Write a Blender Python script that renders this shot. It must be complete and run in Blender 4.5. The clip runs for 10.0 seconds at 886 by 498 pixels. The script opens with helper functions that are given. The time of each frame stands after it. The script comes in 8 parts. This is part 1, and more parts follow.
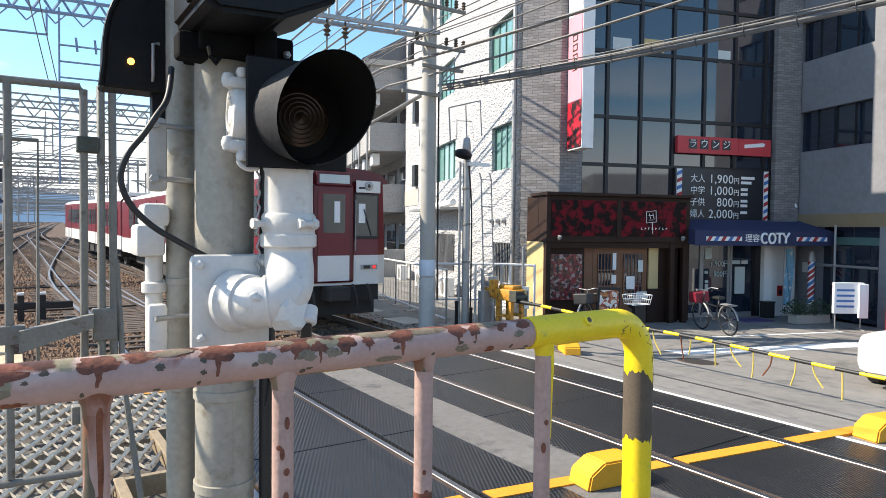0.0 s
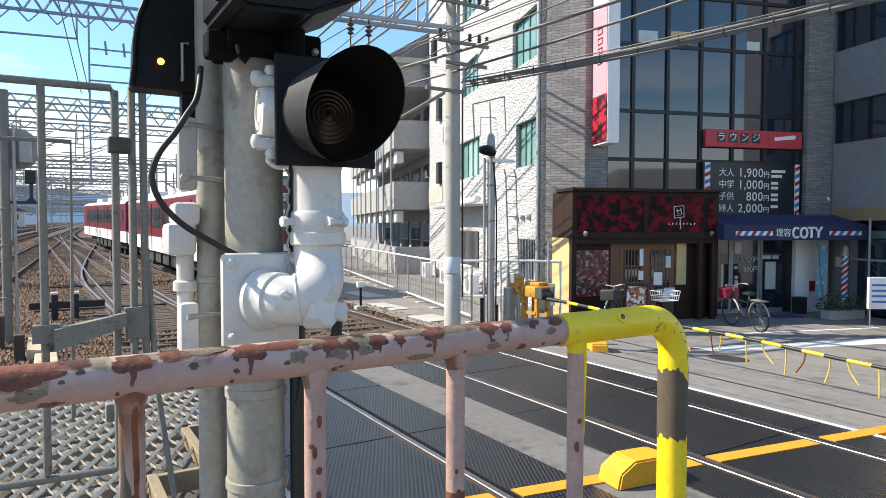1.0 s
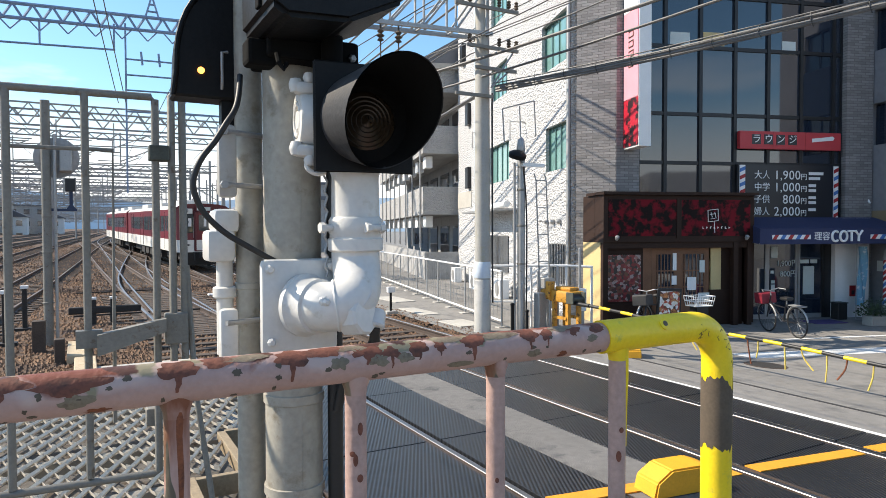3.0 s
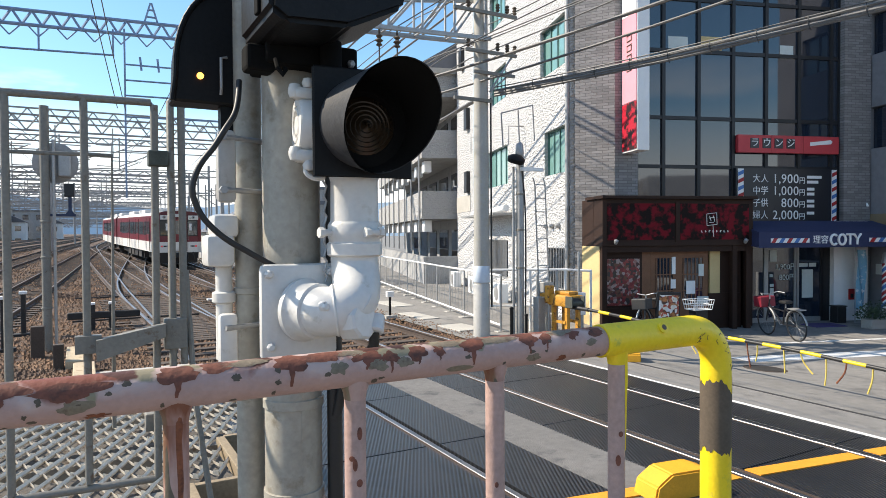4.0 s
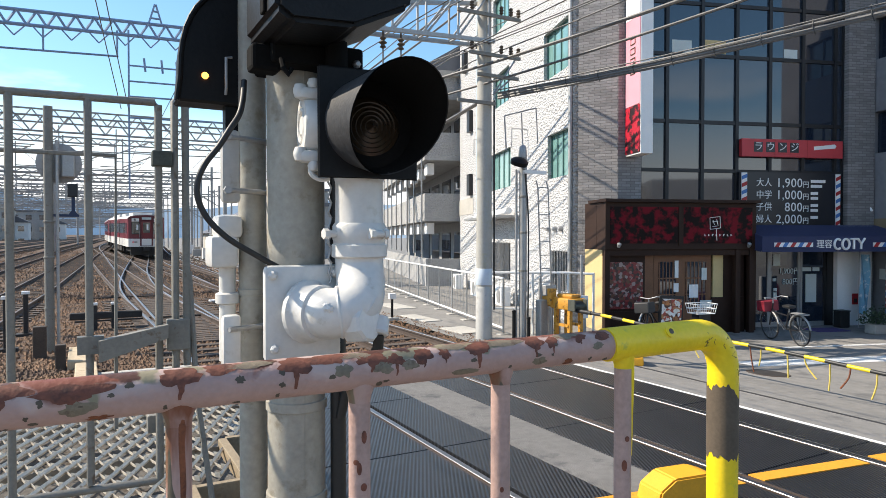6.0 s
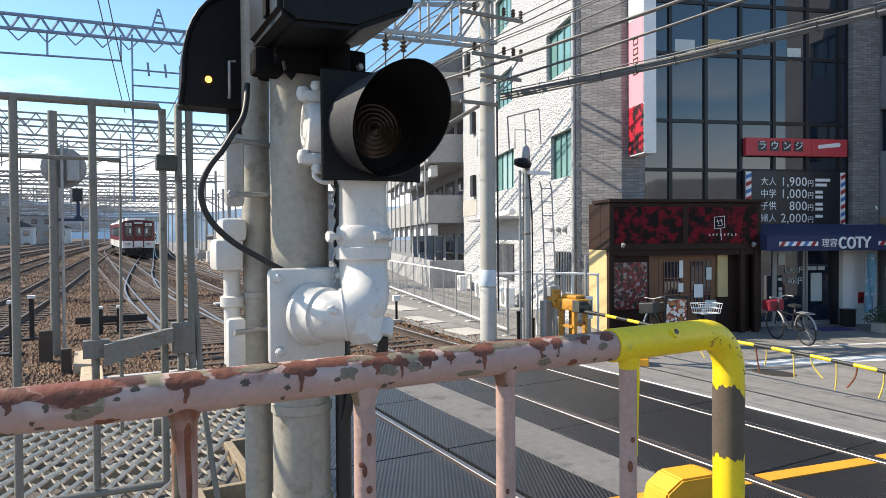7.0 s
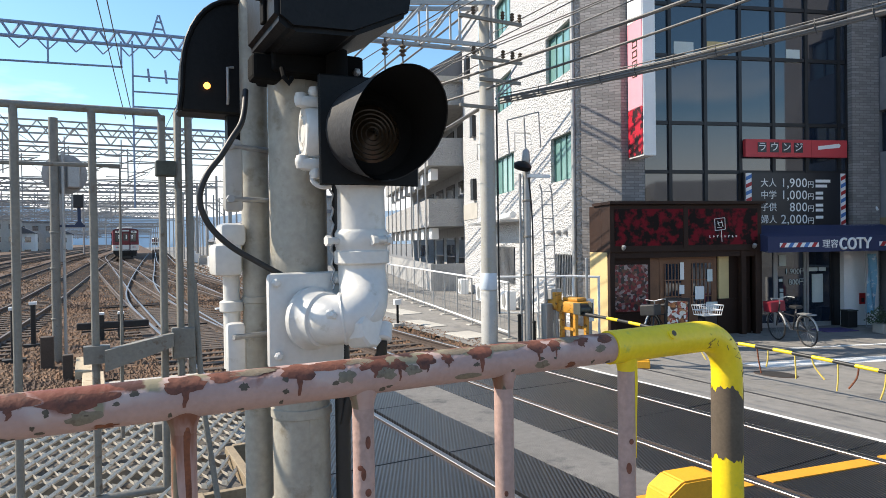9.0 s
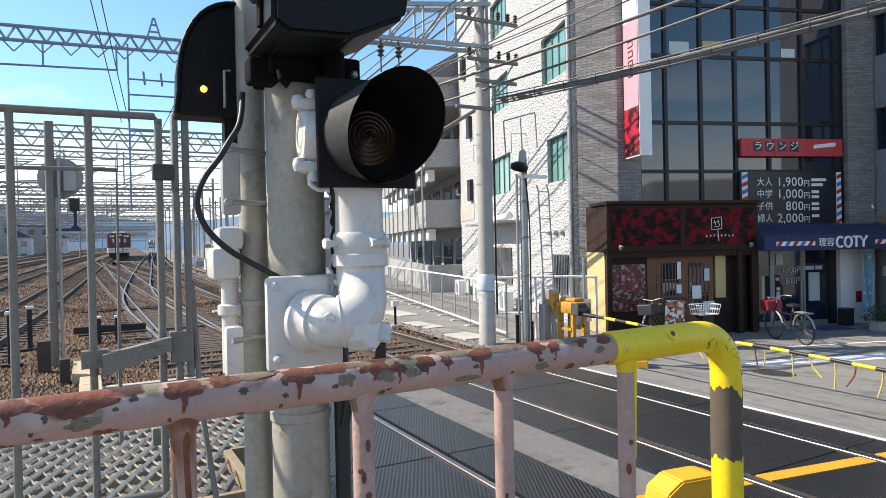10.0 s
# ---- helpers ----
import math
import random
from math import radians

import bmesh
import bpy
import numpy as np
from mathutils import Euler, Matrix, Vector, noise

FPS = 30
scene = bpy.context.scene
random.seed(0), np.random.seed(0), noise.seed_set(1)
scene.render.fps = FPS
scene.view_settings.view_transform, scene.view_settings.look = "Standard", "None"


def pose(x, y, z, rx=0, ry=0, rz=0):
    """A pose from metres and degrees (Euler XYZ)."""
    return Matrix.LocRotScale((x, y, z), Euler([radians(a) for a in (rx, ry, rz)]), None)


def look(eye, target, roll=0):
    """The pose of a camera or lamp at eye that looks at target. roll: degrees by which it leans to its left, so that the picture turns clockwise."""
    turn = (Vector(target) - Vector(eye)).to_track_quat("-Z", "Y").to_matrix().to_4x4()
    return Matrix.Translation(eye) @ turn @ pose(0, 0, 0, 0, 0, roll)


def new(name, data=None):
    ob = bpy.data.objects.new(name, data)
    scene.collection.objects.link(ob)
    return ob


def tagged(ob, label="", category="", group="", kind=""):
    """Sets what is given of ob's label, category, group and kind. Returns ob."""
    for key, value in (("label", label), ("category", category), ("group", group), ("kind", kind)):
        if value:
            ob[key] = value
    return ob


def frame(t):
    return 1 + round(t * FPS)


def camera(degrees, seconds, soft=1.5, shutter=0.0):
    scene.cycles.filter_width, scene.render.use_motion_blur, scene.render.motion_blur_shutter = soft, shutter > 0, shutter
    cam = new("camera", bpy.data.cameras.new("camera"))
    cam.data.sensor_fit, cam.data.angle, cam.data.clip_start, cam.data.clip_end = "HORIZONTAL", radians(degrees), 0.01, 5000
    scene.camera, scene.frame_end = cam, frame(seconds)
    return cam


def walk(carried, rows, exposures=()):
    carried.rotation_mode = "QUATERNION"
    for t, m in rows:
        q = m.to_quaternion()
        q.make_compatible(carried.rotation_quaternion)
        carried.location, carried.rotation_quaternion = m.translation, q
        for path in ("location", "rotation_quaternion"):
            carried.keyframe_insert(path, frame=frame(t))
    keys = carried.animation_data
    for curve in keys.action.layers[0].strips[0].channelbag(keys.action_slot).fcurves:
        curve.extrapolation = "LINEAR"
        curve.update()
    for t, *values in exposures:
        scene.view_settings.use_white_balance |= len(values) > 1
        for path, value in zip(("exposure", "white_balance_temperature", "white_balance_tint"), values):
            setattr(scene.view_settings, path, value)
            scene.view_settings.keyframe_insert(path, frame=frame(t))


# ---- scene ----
cam = camera(68.0, 10.0, soft=0.85)

PATH = [
    (0, (0.028, -0.051, 2.096), (1.129, 1.617, 2.034), 0.6),
    (0.5, (0.032, -0.03, 2.093), (1.105, 1.656, 2.027), 0.3),
    (1, (0.024, -0.023, 2.094), (1.063, 1.684, 2.023), 0.1),
    (1.5, (0.017, -0.009, 2.093), (1.03, 1.714, 2.023), -0.2),
    (2, (0.011, 0.006, 2.093), (0.992, 1.748, 2.027), -0.3),
    (2.5, (0.008, 0.006, 2.095), (0.972, 1.758, 2.034), -0.1),
    (4, (0.005, 0.002, 2.097), (0.972, 1.753, 2.054), -0.3),
    (4.5, (0.007, 0.014, 2.095), (0.975, 1.764, 2.057), -0.2),
    (5, (0.005, 0.019, 2.095), (0.972, 1.77, 2.059), -0.1),
    (5.5, (0.004, 0.021, 2.095), (0.967, 1.773, 2.059), 0.1),
    (7, (0.004, 0.021, 2.096), (0.955, 1.781, 2.065), -0.4),
    (7.5, (0.007, 0.013, 2.096), (0.954, 1.774, 2.068), -0.5),
    (8, (0.001, 0.012, 2.097), (0.949, 1.773, 2.069), -0.5),
    (8.5, (0.004, 0.013, 2.098), (0.955, 1.772, 2.074), -0.6),
    (9, (0.008, 0.008, 2.096), (0.956, 1.769, 2.076), -0.8),
    (9.5, (0.009, 0.013, 2.097), (0.965, 1.77, 2.079), -1.0),
    (10, (0.005, 0.011, 2.099), (0.961, 1.768, 2.082), -1.2),
]
walk(cam, [(t, look(e, g, r)) for t, e, g, r in PATH], [(0.0, 0.90), (1.0, 0.79), (2.5, 0.71), (10.0, 0.68)])

# ---- world, sun and exposure ----
SUN_AZ, SUN_EL = radians(-54.5), radians(40.5)
world = bpy.data.worlds.new("sky")
scene.world = world
world.use_nodes = True
wn, wl = world.node_tree.nodes, world.node_tree.links
sky = wn.new("ShaderNodeTexSky")
sky.sky_type, sky.sun_disc = "NISHITA", False
sky.sun_elevation, sky.sun_rotation = SUN_EL, SUN_AZ
sky.air_density, sky.dust_density, sky.ozone_density = 1.15, 0.3, 3.2
wn["Background"].inputs["Strength"].default_value = 0.132
# thin bright cloud and haze low over the horizon
tco, sxyz = wn.new("ShaderNodeTexCoord"), wn.new("ShaderNodeSeparateXYZ")
wl.new(tco.outputs["Generated"], sxyz.inputs[0])
cmap = wn.new("ShaderNodeMapping")
cmap.inputs["Scale"].default_value = (2.2, 2.2, 9.0)
wl.new(tco.outputs["Generated"], cmap.inputs["Vector"])
cno = wn.new("ShaderNodeTexNoise")
cno.inputs["Scale"].default_value, cno.inputs["Detail"].default_value = 1.6, 6
wl.new(cmap.outputs[0], cno.inputs["Vector"])
cth = wn.new("ShaderNodeMapRange")
cth.inputs["From Min"].default_value, cth.inputs["From Max"].default_value = 0.54, 0.70
wl.new(cno.outputs["Fac"], cth.inputs["Value"])
low = wn.new("ShaderNodeMapRange")
low.inputs["From Min"].default_value, low.inputs["From Max"].default_value = 0.25, 0.15
wl.new(sxyz.outputs[2], low.inputs["Value"])
cm = wn.new("ShaderNodeMath")
cm.operation = "MULTIPLY"
# unseen cloud overhead, added to make the sky's fill light less blue
high = wn.new("ShaderNodeMapRange")
high.inputs["From Min"].default_value, high.inputs["From Max"].default_value, high.inputs["To Max"].default_value = 0.5, 0.75, 0.85
wl.new(sxyz.outputs[2], high.inputs["Value"])
veil = wn.new("ShaderNodeMath")
veil.operation = "MAXIMUM"
wl.new(low.outputs[0], veil.inputs[0])
wl.new(high.outputs[0], veil.inputs[1])
wl.new(cth.outputs[0], cm.inputs[0])
wl.new(veil.outputs[0], cm.inputs[1])
haze = wn.new("ShaderNodeMapRange")
haze.inputs["From Min"].default_value, haze.inputs["From Max"].default_value = 0.185, 0.06
wl.new(sxyz.outputs[2], haze.inputs["Value"])
cmx = wn.new("ShaderNodeMath")
cmx.operation = "MAXIMUM"
wl.new(cm.outputs[0], cmx.inputs[0])
wl.new(haze.outputs[0], cmx.inputs[1])
wmix = wn.new("ShaderNodeMix")
wmix.data_type = "RGBA"
wl.new(cmx.outputs[0], wmix.inputs["Factor"])
tint = wn.new("ShaderNodeVectorMath")
tint.operation = "MULTIPLY"
tint.inputs[1].default_value = (0.80, 0.965, 1.0)
wl.new(sky.outputs["Color"], tint.inputs[0])
wl.new(tint.outputs[0], wmix.inputs["A"])
wmix.inputs["B"].default_value = (8.0, 7.9, 7.8, 1)
wl.new(wmix.outputs["Result"], wn["Background"].inputs["Color"])
sun_data = bpy.data.lights.new("sun", "SUN")
sun_data.energy, sun_data.angle, sun_data.color = 5.0, radians(0.5), (1.0, 0.89, 0.74)
sun = new("sun", sun_data)
to_sun = Vector((math.sin(SUN_AZ) * math.cos(SUN_EL), math.cos(SUN_AZ) * math.cos(SUN_EL), math.sin(SUN_EL)))
sun.matrix_basis = look(to_sun * 60, (0, 0, 0))


# ---- materials ----
def mat(name, col, rough=0.6, metal=0.0, var=0.12, scale=6.0, bump=0.0, bscale=40.0, col2=None, thr=0.55, width=0.08,
        emit=0.0, spec=0.5, island=0.0):
    """A surface with two scales of mottling, an optional second colour in noise patches, and fine relief."""
    m = bpy.data.materials.new(name)
    m.use_nodes = True
    n, l = m.node_tree.nodes, m.node_tree.links
    b = n["Principled BSDF"]
    b.inputs["Roughness"].default_value, b.inputs["Metallic"].default_value = rough, metal
    b.inputs["Specular IOR Level"].default_value = spec
    tc = n.new("ShaderNodeTexCoord")
    n1, n2 = n.new("ShaderNodeTexNoise"), n.new("ShaderNodeTexNoise")
    n1.inputs["Scale"].default_value, n1.inputs["Detail"].default_value = scale, 5
    n2.inputs["Scale"].default_value, n2.inputs["Detail"].default_value = scale * 9, 4
    for k in (n1, n2):
        l.new(tc.outputs["Object"], k.inputs["Vector"])
    add = n.new("ShaderNodeMath")
    add.operation = "ADD"
    l.new(n1.outputs["Fac"], add.inputs[0])
    l.new(n2.outputs["Fac"], add.inputs[1])
    mr = n.new("ShaderNodeMapRange")
    mr.inputs["From Min"].default_value, mr.inputs["From Max"].default_value = 0.6, 1.4
    mr.inputs["To Min"].default_value, mr.inputs["To Max"].default_value = 1 - var, 1 + var
    l.new(add.outputs[0], mr.inputs["Value"])
    mul = n.new("ShaderNodeVectorMath")
    mul.operation = "SCALE"
    mul.inputs[0].default_value = col
    l.new(mr.outputs[0], mul.inputs["Scale"])
    out = mul.outputs[0]
    if col2 is not None:
        n3 = n.new("ShaderNodeTexNoise")
        n3.inputs["Scale"].default_value, n3.inputs["Detail"].default_value = scale * 2.1, 7
        n3.inputs["Roughness"].default_value = 0.62
        l.new(tc.outputs["Object"], n3.inputs["Vector"])
        r = n.new("ShaderNodeMapRange")
        r.inputs["From Min"].default_value, r.inputs["From Max"].default_value = thr, thr + width
        l.new(n3.outputs["Fac"], r.inputs["Value"])
        mx = n.new("ShaderNodeMix")
        mx.data_type = "RGBA"
        l.new(r.outputs[0], mx.inputs["Factor"])
        l.new(out, mx.inputs["A"])
        mx.inputs["B"].default_value = (*col2, 1)
        out = mx.outputs["Result"]
    if island:
        g = n.new("ShaderNodeNewGeometry")
        ob = n.new("ShaderNodeObjectInfo")
        s = n.new("ShaderNodeMath")
        s.operation = "ADD"
        l.new(g.outputs["Random Per Island"], s.inputs[0])
        l.new(ob.outputs["Random"], s.inputs[1])
        mi = n.new("ShaderNodeMapRange")
        mi.inputs["From Max"].default_value = 2.0
        mi.inputs["To Min"].default_value, mi.inputs["To Max"].default_value = 1 - island, 1 + island
        l.new(s.outputs[0], mi.inputs["Value"])
        m2 = n.new("ShaderNodeVectorMath")
        m2.operation = "SCALE"
        l.new(out, m2.inputs[0])
        l.new(mi.outputs[0], m2.inputs["Scale"])
        out = m2.outputs[0]
    l.new(out, b.inputs["Base Color"])
    if bump:
        n4 = n.new("ShaderNodeTexNoise")
        n4.inputs["Scale"].default_value, n4.inputs["Detail"].default_value = bscale, 4
        l.new(tc.outputs["Object"], n4.inputs["Vector"])
        bp = n.new("ShaderNodeBump")
        bp.inputs["Strength"].default_value, bp.inputs["Distance"].default_value = bump, 0.01
        l.new(n4.outputs["Fac"], bp.inputs["Height"])
        l.new(bp.outputs[0], b.inputs["Normal"])
    if emit:
        l.new(out, b.inputs["Emission Color"])
        b.inputs["Emission Strength"].default_value = emit
    return m


def bricked(name, col, col2, mortar, w, h, gap=0.004, rough=0.7, bump=0.5, axes=(0, 2)):
    """Small cladding tiles, laid in bond: colour and recessed joints."""
    m = mat(name, col, rough, 0, 0.1, 3.0)
    n, l = m.node_tree.nodes, m.node_tree.links
    b = n["Principled BSDF"]
    tc = n.new("ShaderNodeTexCoord")
    sep, com = n.new("ShaderNodeSeparateXYZ"), n.new("ShaderNodeCombineXYZ")
    l.new(tc.outputs["Object"], sep.inputs[0])
    l.new(sep.outputs[axes[0]], com.inputs[0])
    l.new(sep.outputs[axes[1]], com.inputs[1])
    br = n.new("ShaderNodeTexBrick")
    l.new(com.outputs[0], br.inputs["Vector"])
    br.inputs["Scale"].default_value = 1.0
    br.inputs["Brick Width"].default_value, br.inputs["Row Height"].default_value = w, h
    br.inputs["Mortar Size"].default_value, br.inputs["Mortar Smooth"].default_value = gap, 0.3
    br.inputs["Color1"].default_value, br.inputs["Color2"].default_value = (*col, 1), (*col2, 1)
    br.inputs["Mortar"].default_value = (*mortar, 1)
    no = n.new("ShaderNodeTexNoise")
    no.inputs["Scale"].default_value, no.inputs["Detail"].default_value = 0.7, 5
    l.new(tc.outputs["Object"], no.inputs["Vector"])
    mr = n.new("ShaderNodeMapRange")
    mr.inputs["To Min"].default_value, mr.inputs["To Max"].default_value = 0.75, 1.2
    l.new(no.outputs["Fac"], mr.inputs["Value"])
    sc = n.new("ShaderNodeVectorMath")
    sc.operation = "SCALE"
    l.new(br.outputs["Color"], sc.inputs[0])
    l.new(mr.outputs[0], sc.inputs["Scale"])
    l.new(sc.outputs[0], b.inputs["Base Color"])
    rel = n.new("ShaderNodeTexNoise")
    rel.inputs["Scale"].default_value, rel.inputs["Detail"].default_value = 11.0, 4
    l.new(tc.outputs["Object"], rel.inputs["Vector"])
    hsum = n.new("ShaderNodeMath")
    hsum.operation = "ADD"
    l.new(br.outputs["Fac"], hsum.inputs[0])
    l.new(rel.outputs["Fac"], hsum.inputs[1])
    bp = n.new("ShaderNodeBump")
    bp.invert = True
    bp.inputs["Strength"].default_value, bp.inputs["Distance"].default_value = bump, 0.014
    l.new(hsum.outputs[0], bp.inputs["Height"])
    l.new(bp.outputs[0], b.inputs["Normal"])
    return m


def split_face(name, col, depth):
    """Rough-hewn facing blocks without visible courses: broken facets of a hand's width and finer chips."""
    m = mat(name, col, 0.85, 0, 0.10, 2.0)
    n, l = m.node_tree.nodes, m.node_tree.links
    b = n["Principled BSDF"]
    tc, mp = n.new("ShaderNodeTexCoord"), n.new("ShaderNodeMapping")
    mp.inputs["Scale"].default_value = (1.0, 1.0, 1.5)
    l.new(tc.outputs["Object"], mp.inputs["Vector"])
    warp, mixv = n.new("ShaderNodeTexNoise"), n.new("ShaderNodeVectorMath")
    warp.inputs["Scale"].default_value, warp.inputs["Detail"].default_value = 5.0, 3
    l.new(mp.outputs[0], warp.inputs["Vector"])
    mixv.operation = "MULTIPLY_ADD"
    mixv.inputs[1].default_value = (0.14, 0.14, 0.14)
    l.new(warp.outputs["Color"], mixv.inputs[0])
    l.new(mp.outputs[0], mixv.inputs[2])
    vor, fine = n.new("ShaderNodeTexVoronoi"), n.new("ShaderNodeTexNoise")
    vor.inputs["Scale"].default_value = 9.5
    l.new(mixv.outputs[0], vor.inputs["Vector"])
    fine.inputs["Scale"].default_value, fine.inputs["Detail"].default_value = 14.0, 5
    l.new(mp.outputs[0], fine.inputs["Vector"])
    h = n.new("ShaderNodeMath")
    h.operation = "ADD"
    l.new(vor.outputs["Distance"], h.inputs[0])
    l.new(fine.outputs["Fac"], h.inputs[1])
    bp = n.new("ShaderNodeBump")
    bp.inputs["Strength"].default_value, bp.inputs["Distance"].default_value = depth, 0.11
    l.new(h.outputs[0], bp.inputs["Height"])
    l.new(bp.outputs[0], b.inputs["Normal"])
    return m


def ribbed(name, col, rough, metal, pitch, axis="X", depth=0.004, diag=0.0):
    """A surface with fine parallel ribs."""
    m = mat(name, col, rough, metal, 0.22, 2.2)
    n, l = m.node_tree.nodes, m.node_tree.links
    b = n["Principled BSDF"]
    tc = n.new("ShaderNodeTexCoord")
    mp = n.new("ShaderNodeMapping")
    mp.inputs["Rotation"].default_value = (0, 0, radians(diag))
    l.new(tc.outputs["Object"], mp.inputs["Vector"])
    wv = n.new("ShaderNodeTexWave")
    wv.bands_direction = axis
    wv.inputs["Scale"].default_value = 0.314 / pitch
    l.new(mp.outputs[0], wv.inputs["Vector"])
    bp = n.new("ShaderNodeBump")
    bp.inputs["Strength"].default_value, bp.inputs["Distance"].default_value = 0.8, depth
    l.new(wv.outputs["Fac"], bp.inputs["Height"])
    l.new(bp.outputs[0], b.inputs["Normal"])
    return m


def peeled(name, paint, chalk, primer, rust, seed, stretch=0.75, shift=0.0, rust_dark=(0.085, 0.03, 0.018), scuffed=(0.10, 0.085, 0.06), up_bias=0.085):
    """Old paint on steel: chalky bleached areas, primer-coloured chips and rust blooms."""
    m = mat(name, paint, 0.55, 0, 0.1, 9.0, 0.25, 60)
    n, l = m.node_tree.nodes, m.node_tree.links
    b = n["Principled BSDF"]
    prev = b.inputs["Base Color"].links[0].from_socket
    tc = n.new("ShaderNodeTexCoord")
    hgt = None
    geo, sepn, up = n.new("ShaderNodeNewGeometry"), n.new("ShaderNodeSeparateXYZ"), n.new("ShaderNodeMath")
    l.new(geo.outputs["Normal"], sepn.inputs[0])
    up.operation = "MULTIPLY"
    up.inputs[1].default_value = up_bias
    l.new(sepn.outputs[2], up.inputs[0])
    for k, (c, sc, thr, wd, det) in enumerate(((chalk, 6.0, 0.56, 0.10, 3), (primer, 9.0, 0.60, 0.03, 3), (rust, 5.5, 0.565, 0.07, 6), (rust_dark, 11.0, 0.645, 0.03, 4), (scuffed, 26.0, 0.69, 0.012, 1))):
        mp = n.new("ShaderNodeMapping")
        mp.inputs["Location"].default_value = (seed + 3.1 * k, seed * 0.7, 1.7 * k)
        mp.inputs["Scale"].default_value = (1.0, 1.0, stretch)
        l.new(tc.outputs["Object"], mp.inputs["Vector"])
        no = n.new("ShaderNodeTexNoise")
        no.inputs["Scale"].default_value, no.inputs["Detail"].default_value = sc, det
        l.new(mp.outputs[0], no.inputs["Vector"])
        r = n.new("ShaderNodeMapRange")
        r.inputs["From Min"].default_value, r.inputs["From Max"].default_value = thr - shift, thr - shift + wd
        biased = n.new("ShaderNodeMath")
        biased.operation = "ADD"
        l.new(no.outputs["Fac"], biased.inputs[0])
        if k < 4:
            l.new(up.outputs[0], biased.inputs[1])
        else:
            biased.inputs[1].default_value = 0.0
        l.new(biased.outputs[0], r.inputs["Value"])
        mx = n.new("ShaderNodeMix")
        mx.data_type = "RGBA"
        l.new(r.outputs[0], mx.inputs["Factor"])
        l.new(prev, mx.inputs["A"])
        mx.inputs["B"].default_value = (*c, 1)
        prev = mx.outputs["Result"]
    l.new(prev, b.inputs["Base Color"])
    return m


M = {}
M["asphalt"] = mat("asphalt", (0.154, 0.147, 0.138), 0.85, 0, 0.25, 1.2, 0.5, 160, (0.075, 0.074, 0.075), 0.56, 0.12)
M["asphalt_old"] = mat("asphalt_old", (0.21, 0.20, 0.185), 0.9, 0, 0.2, 0.8, 0.5, 140, (0.11, 0.108, 0.105), 0.55, 0.15)
M["ballast"] = mat("ballast", (0.110, 0.066, 0.038), 0.95, 0, 0.55, 0.6, 1.0, 24, (0.062, 0.036, 0.024), 0.48, 0.12)
M["stone"] = mat("stone", (0.185, 0.108, 0.062), 0.9, 0, 0.35, 0.35, 0.4, 60, (0.085, 0.052, 0.036), 0.50, 0.10, island=0.65)
M["concrete"] = mat("concrete", (0.42, 0.40, 0.36), 0.85, 0, 0.15, 2.0, 0.4, 50, (0.33, 0.31, 0.27), 0.55, 0.2)
M["pole_concrete"] = mat("pole_concrete", (0.36, 0.35, 0.32), 0.7, 0, 0.12, 3.0, 0.15, 50, (0.36, 0.34, 0.27), 0.56, 0.12)
M["pole_paint"] = mat("pole_paint", (0.335, 0.315, 0.265), 0.5, 0, 0.22, 5.0, 0.1, 50, (0.20, 0.165, 0.11), 0.57, 0.14)
M["rail"] = mat("rail", (0.085, 0.062, 0.05), 0.65, 0.3, 0.3, 5)
M["rail_top"] = mat("rail_top", (0.33, 0.325, 0.33), 0.42, 1.0, 0.2, 5)
M["rail_worn"] = mat("rail_worn", (0.20, 0.15, 0.115), 0.5, 0.6, 0.2, 5)
M["sleeper"] = mat("sleeper", (0.072, 0.054, 0.042), 0.9, 0, 0.3, 4, 0.4, 40, island=0.3)
M["panel"] = ribbed("panel", (0.027, 0.029, 0.033), 0.36, 0.3, 0.034, "X", 0.0045, 27)
M["panel_dark"] = mat("panel_dark", (0.04, 0.04, 0.042), 0.5, 0.2, 0.2, 3)
M["line_orange"] = mat("line_orange", (0.72, 0.30, 0.02), 0.7, 0, 0.12, 6, 0.2, 80, (0.30, 0.16, 0.05), 0.66, 0.06)
# white of the steel edging strip and of the painted sunlit bands
M["line_white"] = mat("line_white", (0.66, 0.66, 0.64), 0.75, 0, 0.12, 5, 0.2, 80, (0.3, 0.3, 0.3), 0.62, 0.08)
M["block_yellow"] = mat("block_yellow", (0.76, 0.36, 0.015), 0.65, 0, 0.1, 5, 0.2, 60, (0.35, 0.2, 0.06), 0.68, 0.05)
M["pink"] = peeled("pink", (0.43, 0.275, 0.235), (0.50, 0.36, 0.315), (0.25, 0.215, 0.135), (0.20, 0.058, 0.03), 2.3, shift=-0.075, up_bias=0.17)
M["pink_run"] = peeled("pink_run", (0.44, 0.28, 0.24), (0.52, 0.38, 0.33), (0.21, 0.165, 0.105), (0.20, 0.065, 0.03), 5.1, 0.16, 0.03)
M["yellow"] = mat("yellow", (0.82, 0.60, 0.012), 0.42, 0, 0.08, 8, 0.25, 40, (0.55, 0.47, 0.05), 0.6, 0.1)
M["olive_bare"] = mat("olive_bare", (0.20, 0.16, 0.11), 0.7, 0, 0.3, 14, 0.2, 60, (0.115, 0.075, 0.05), 0.56, 0.12)
M["rust_deep"] = mat("rust_deep", (0.175, 0.06, 0.036), 0.8, 0, 0.35, 12, 0.3, 60, (0.085, 0.036, 0.025), 0.52, 0.16)
M["scuff"] = mat("scuff", (0.095, 0.072, 0.05), 0.7, 0, 0.25, 12)
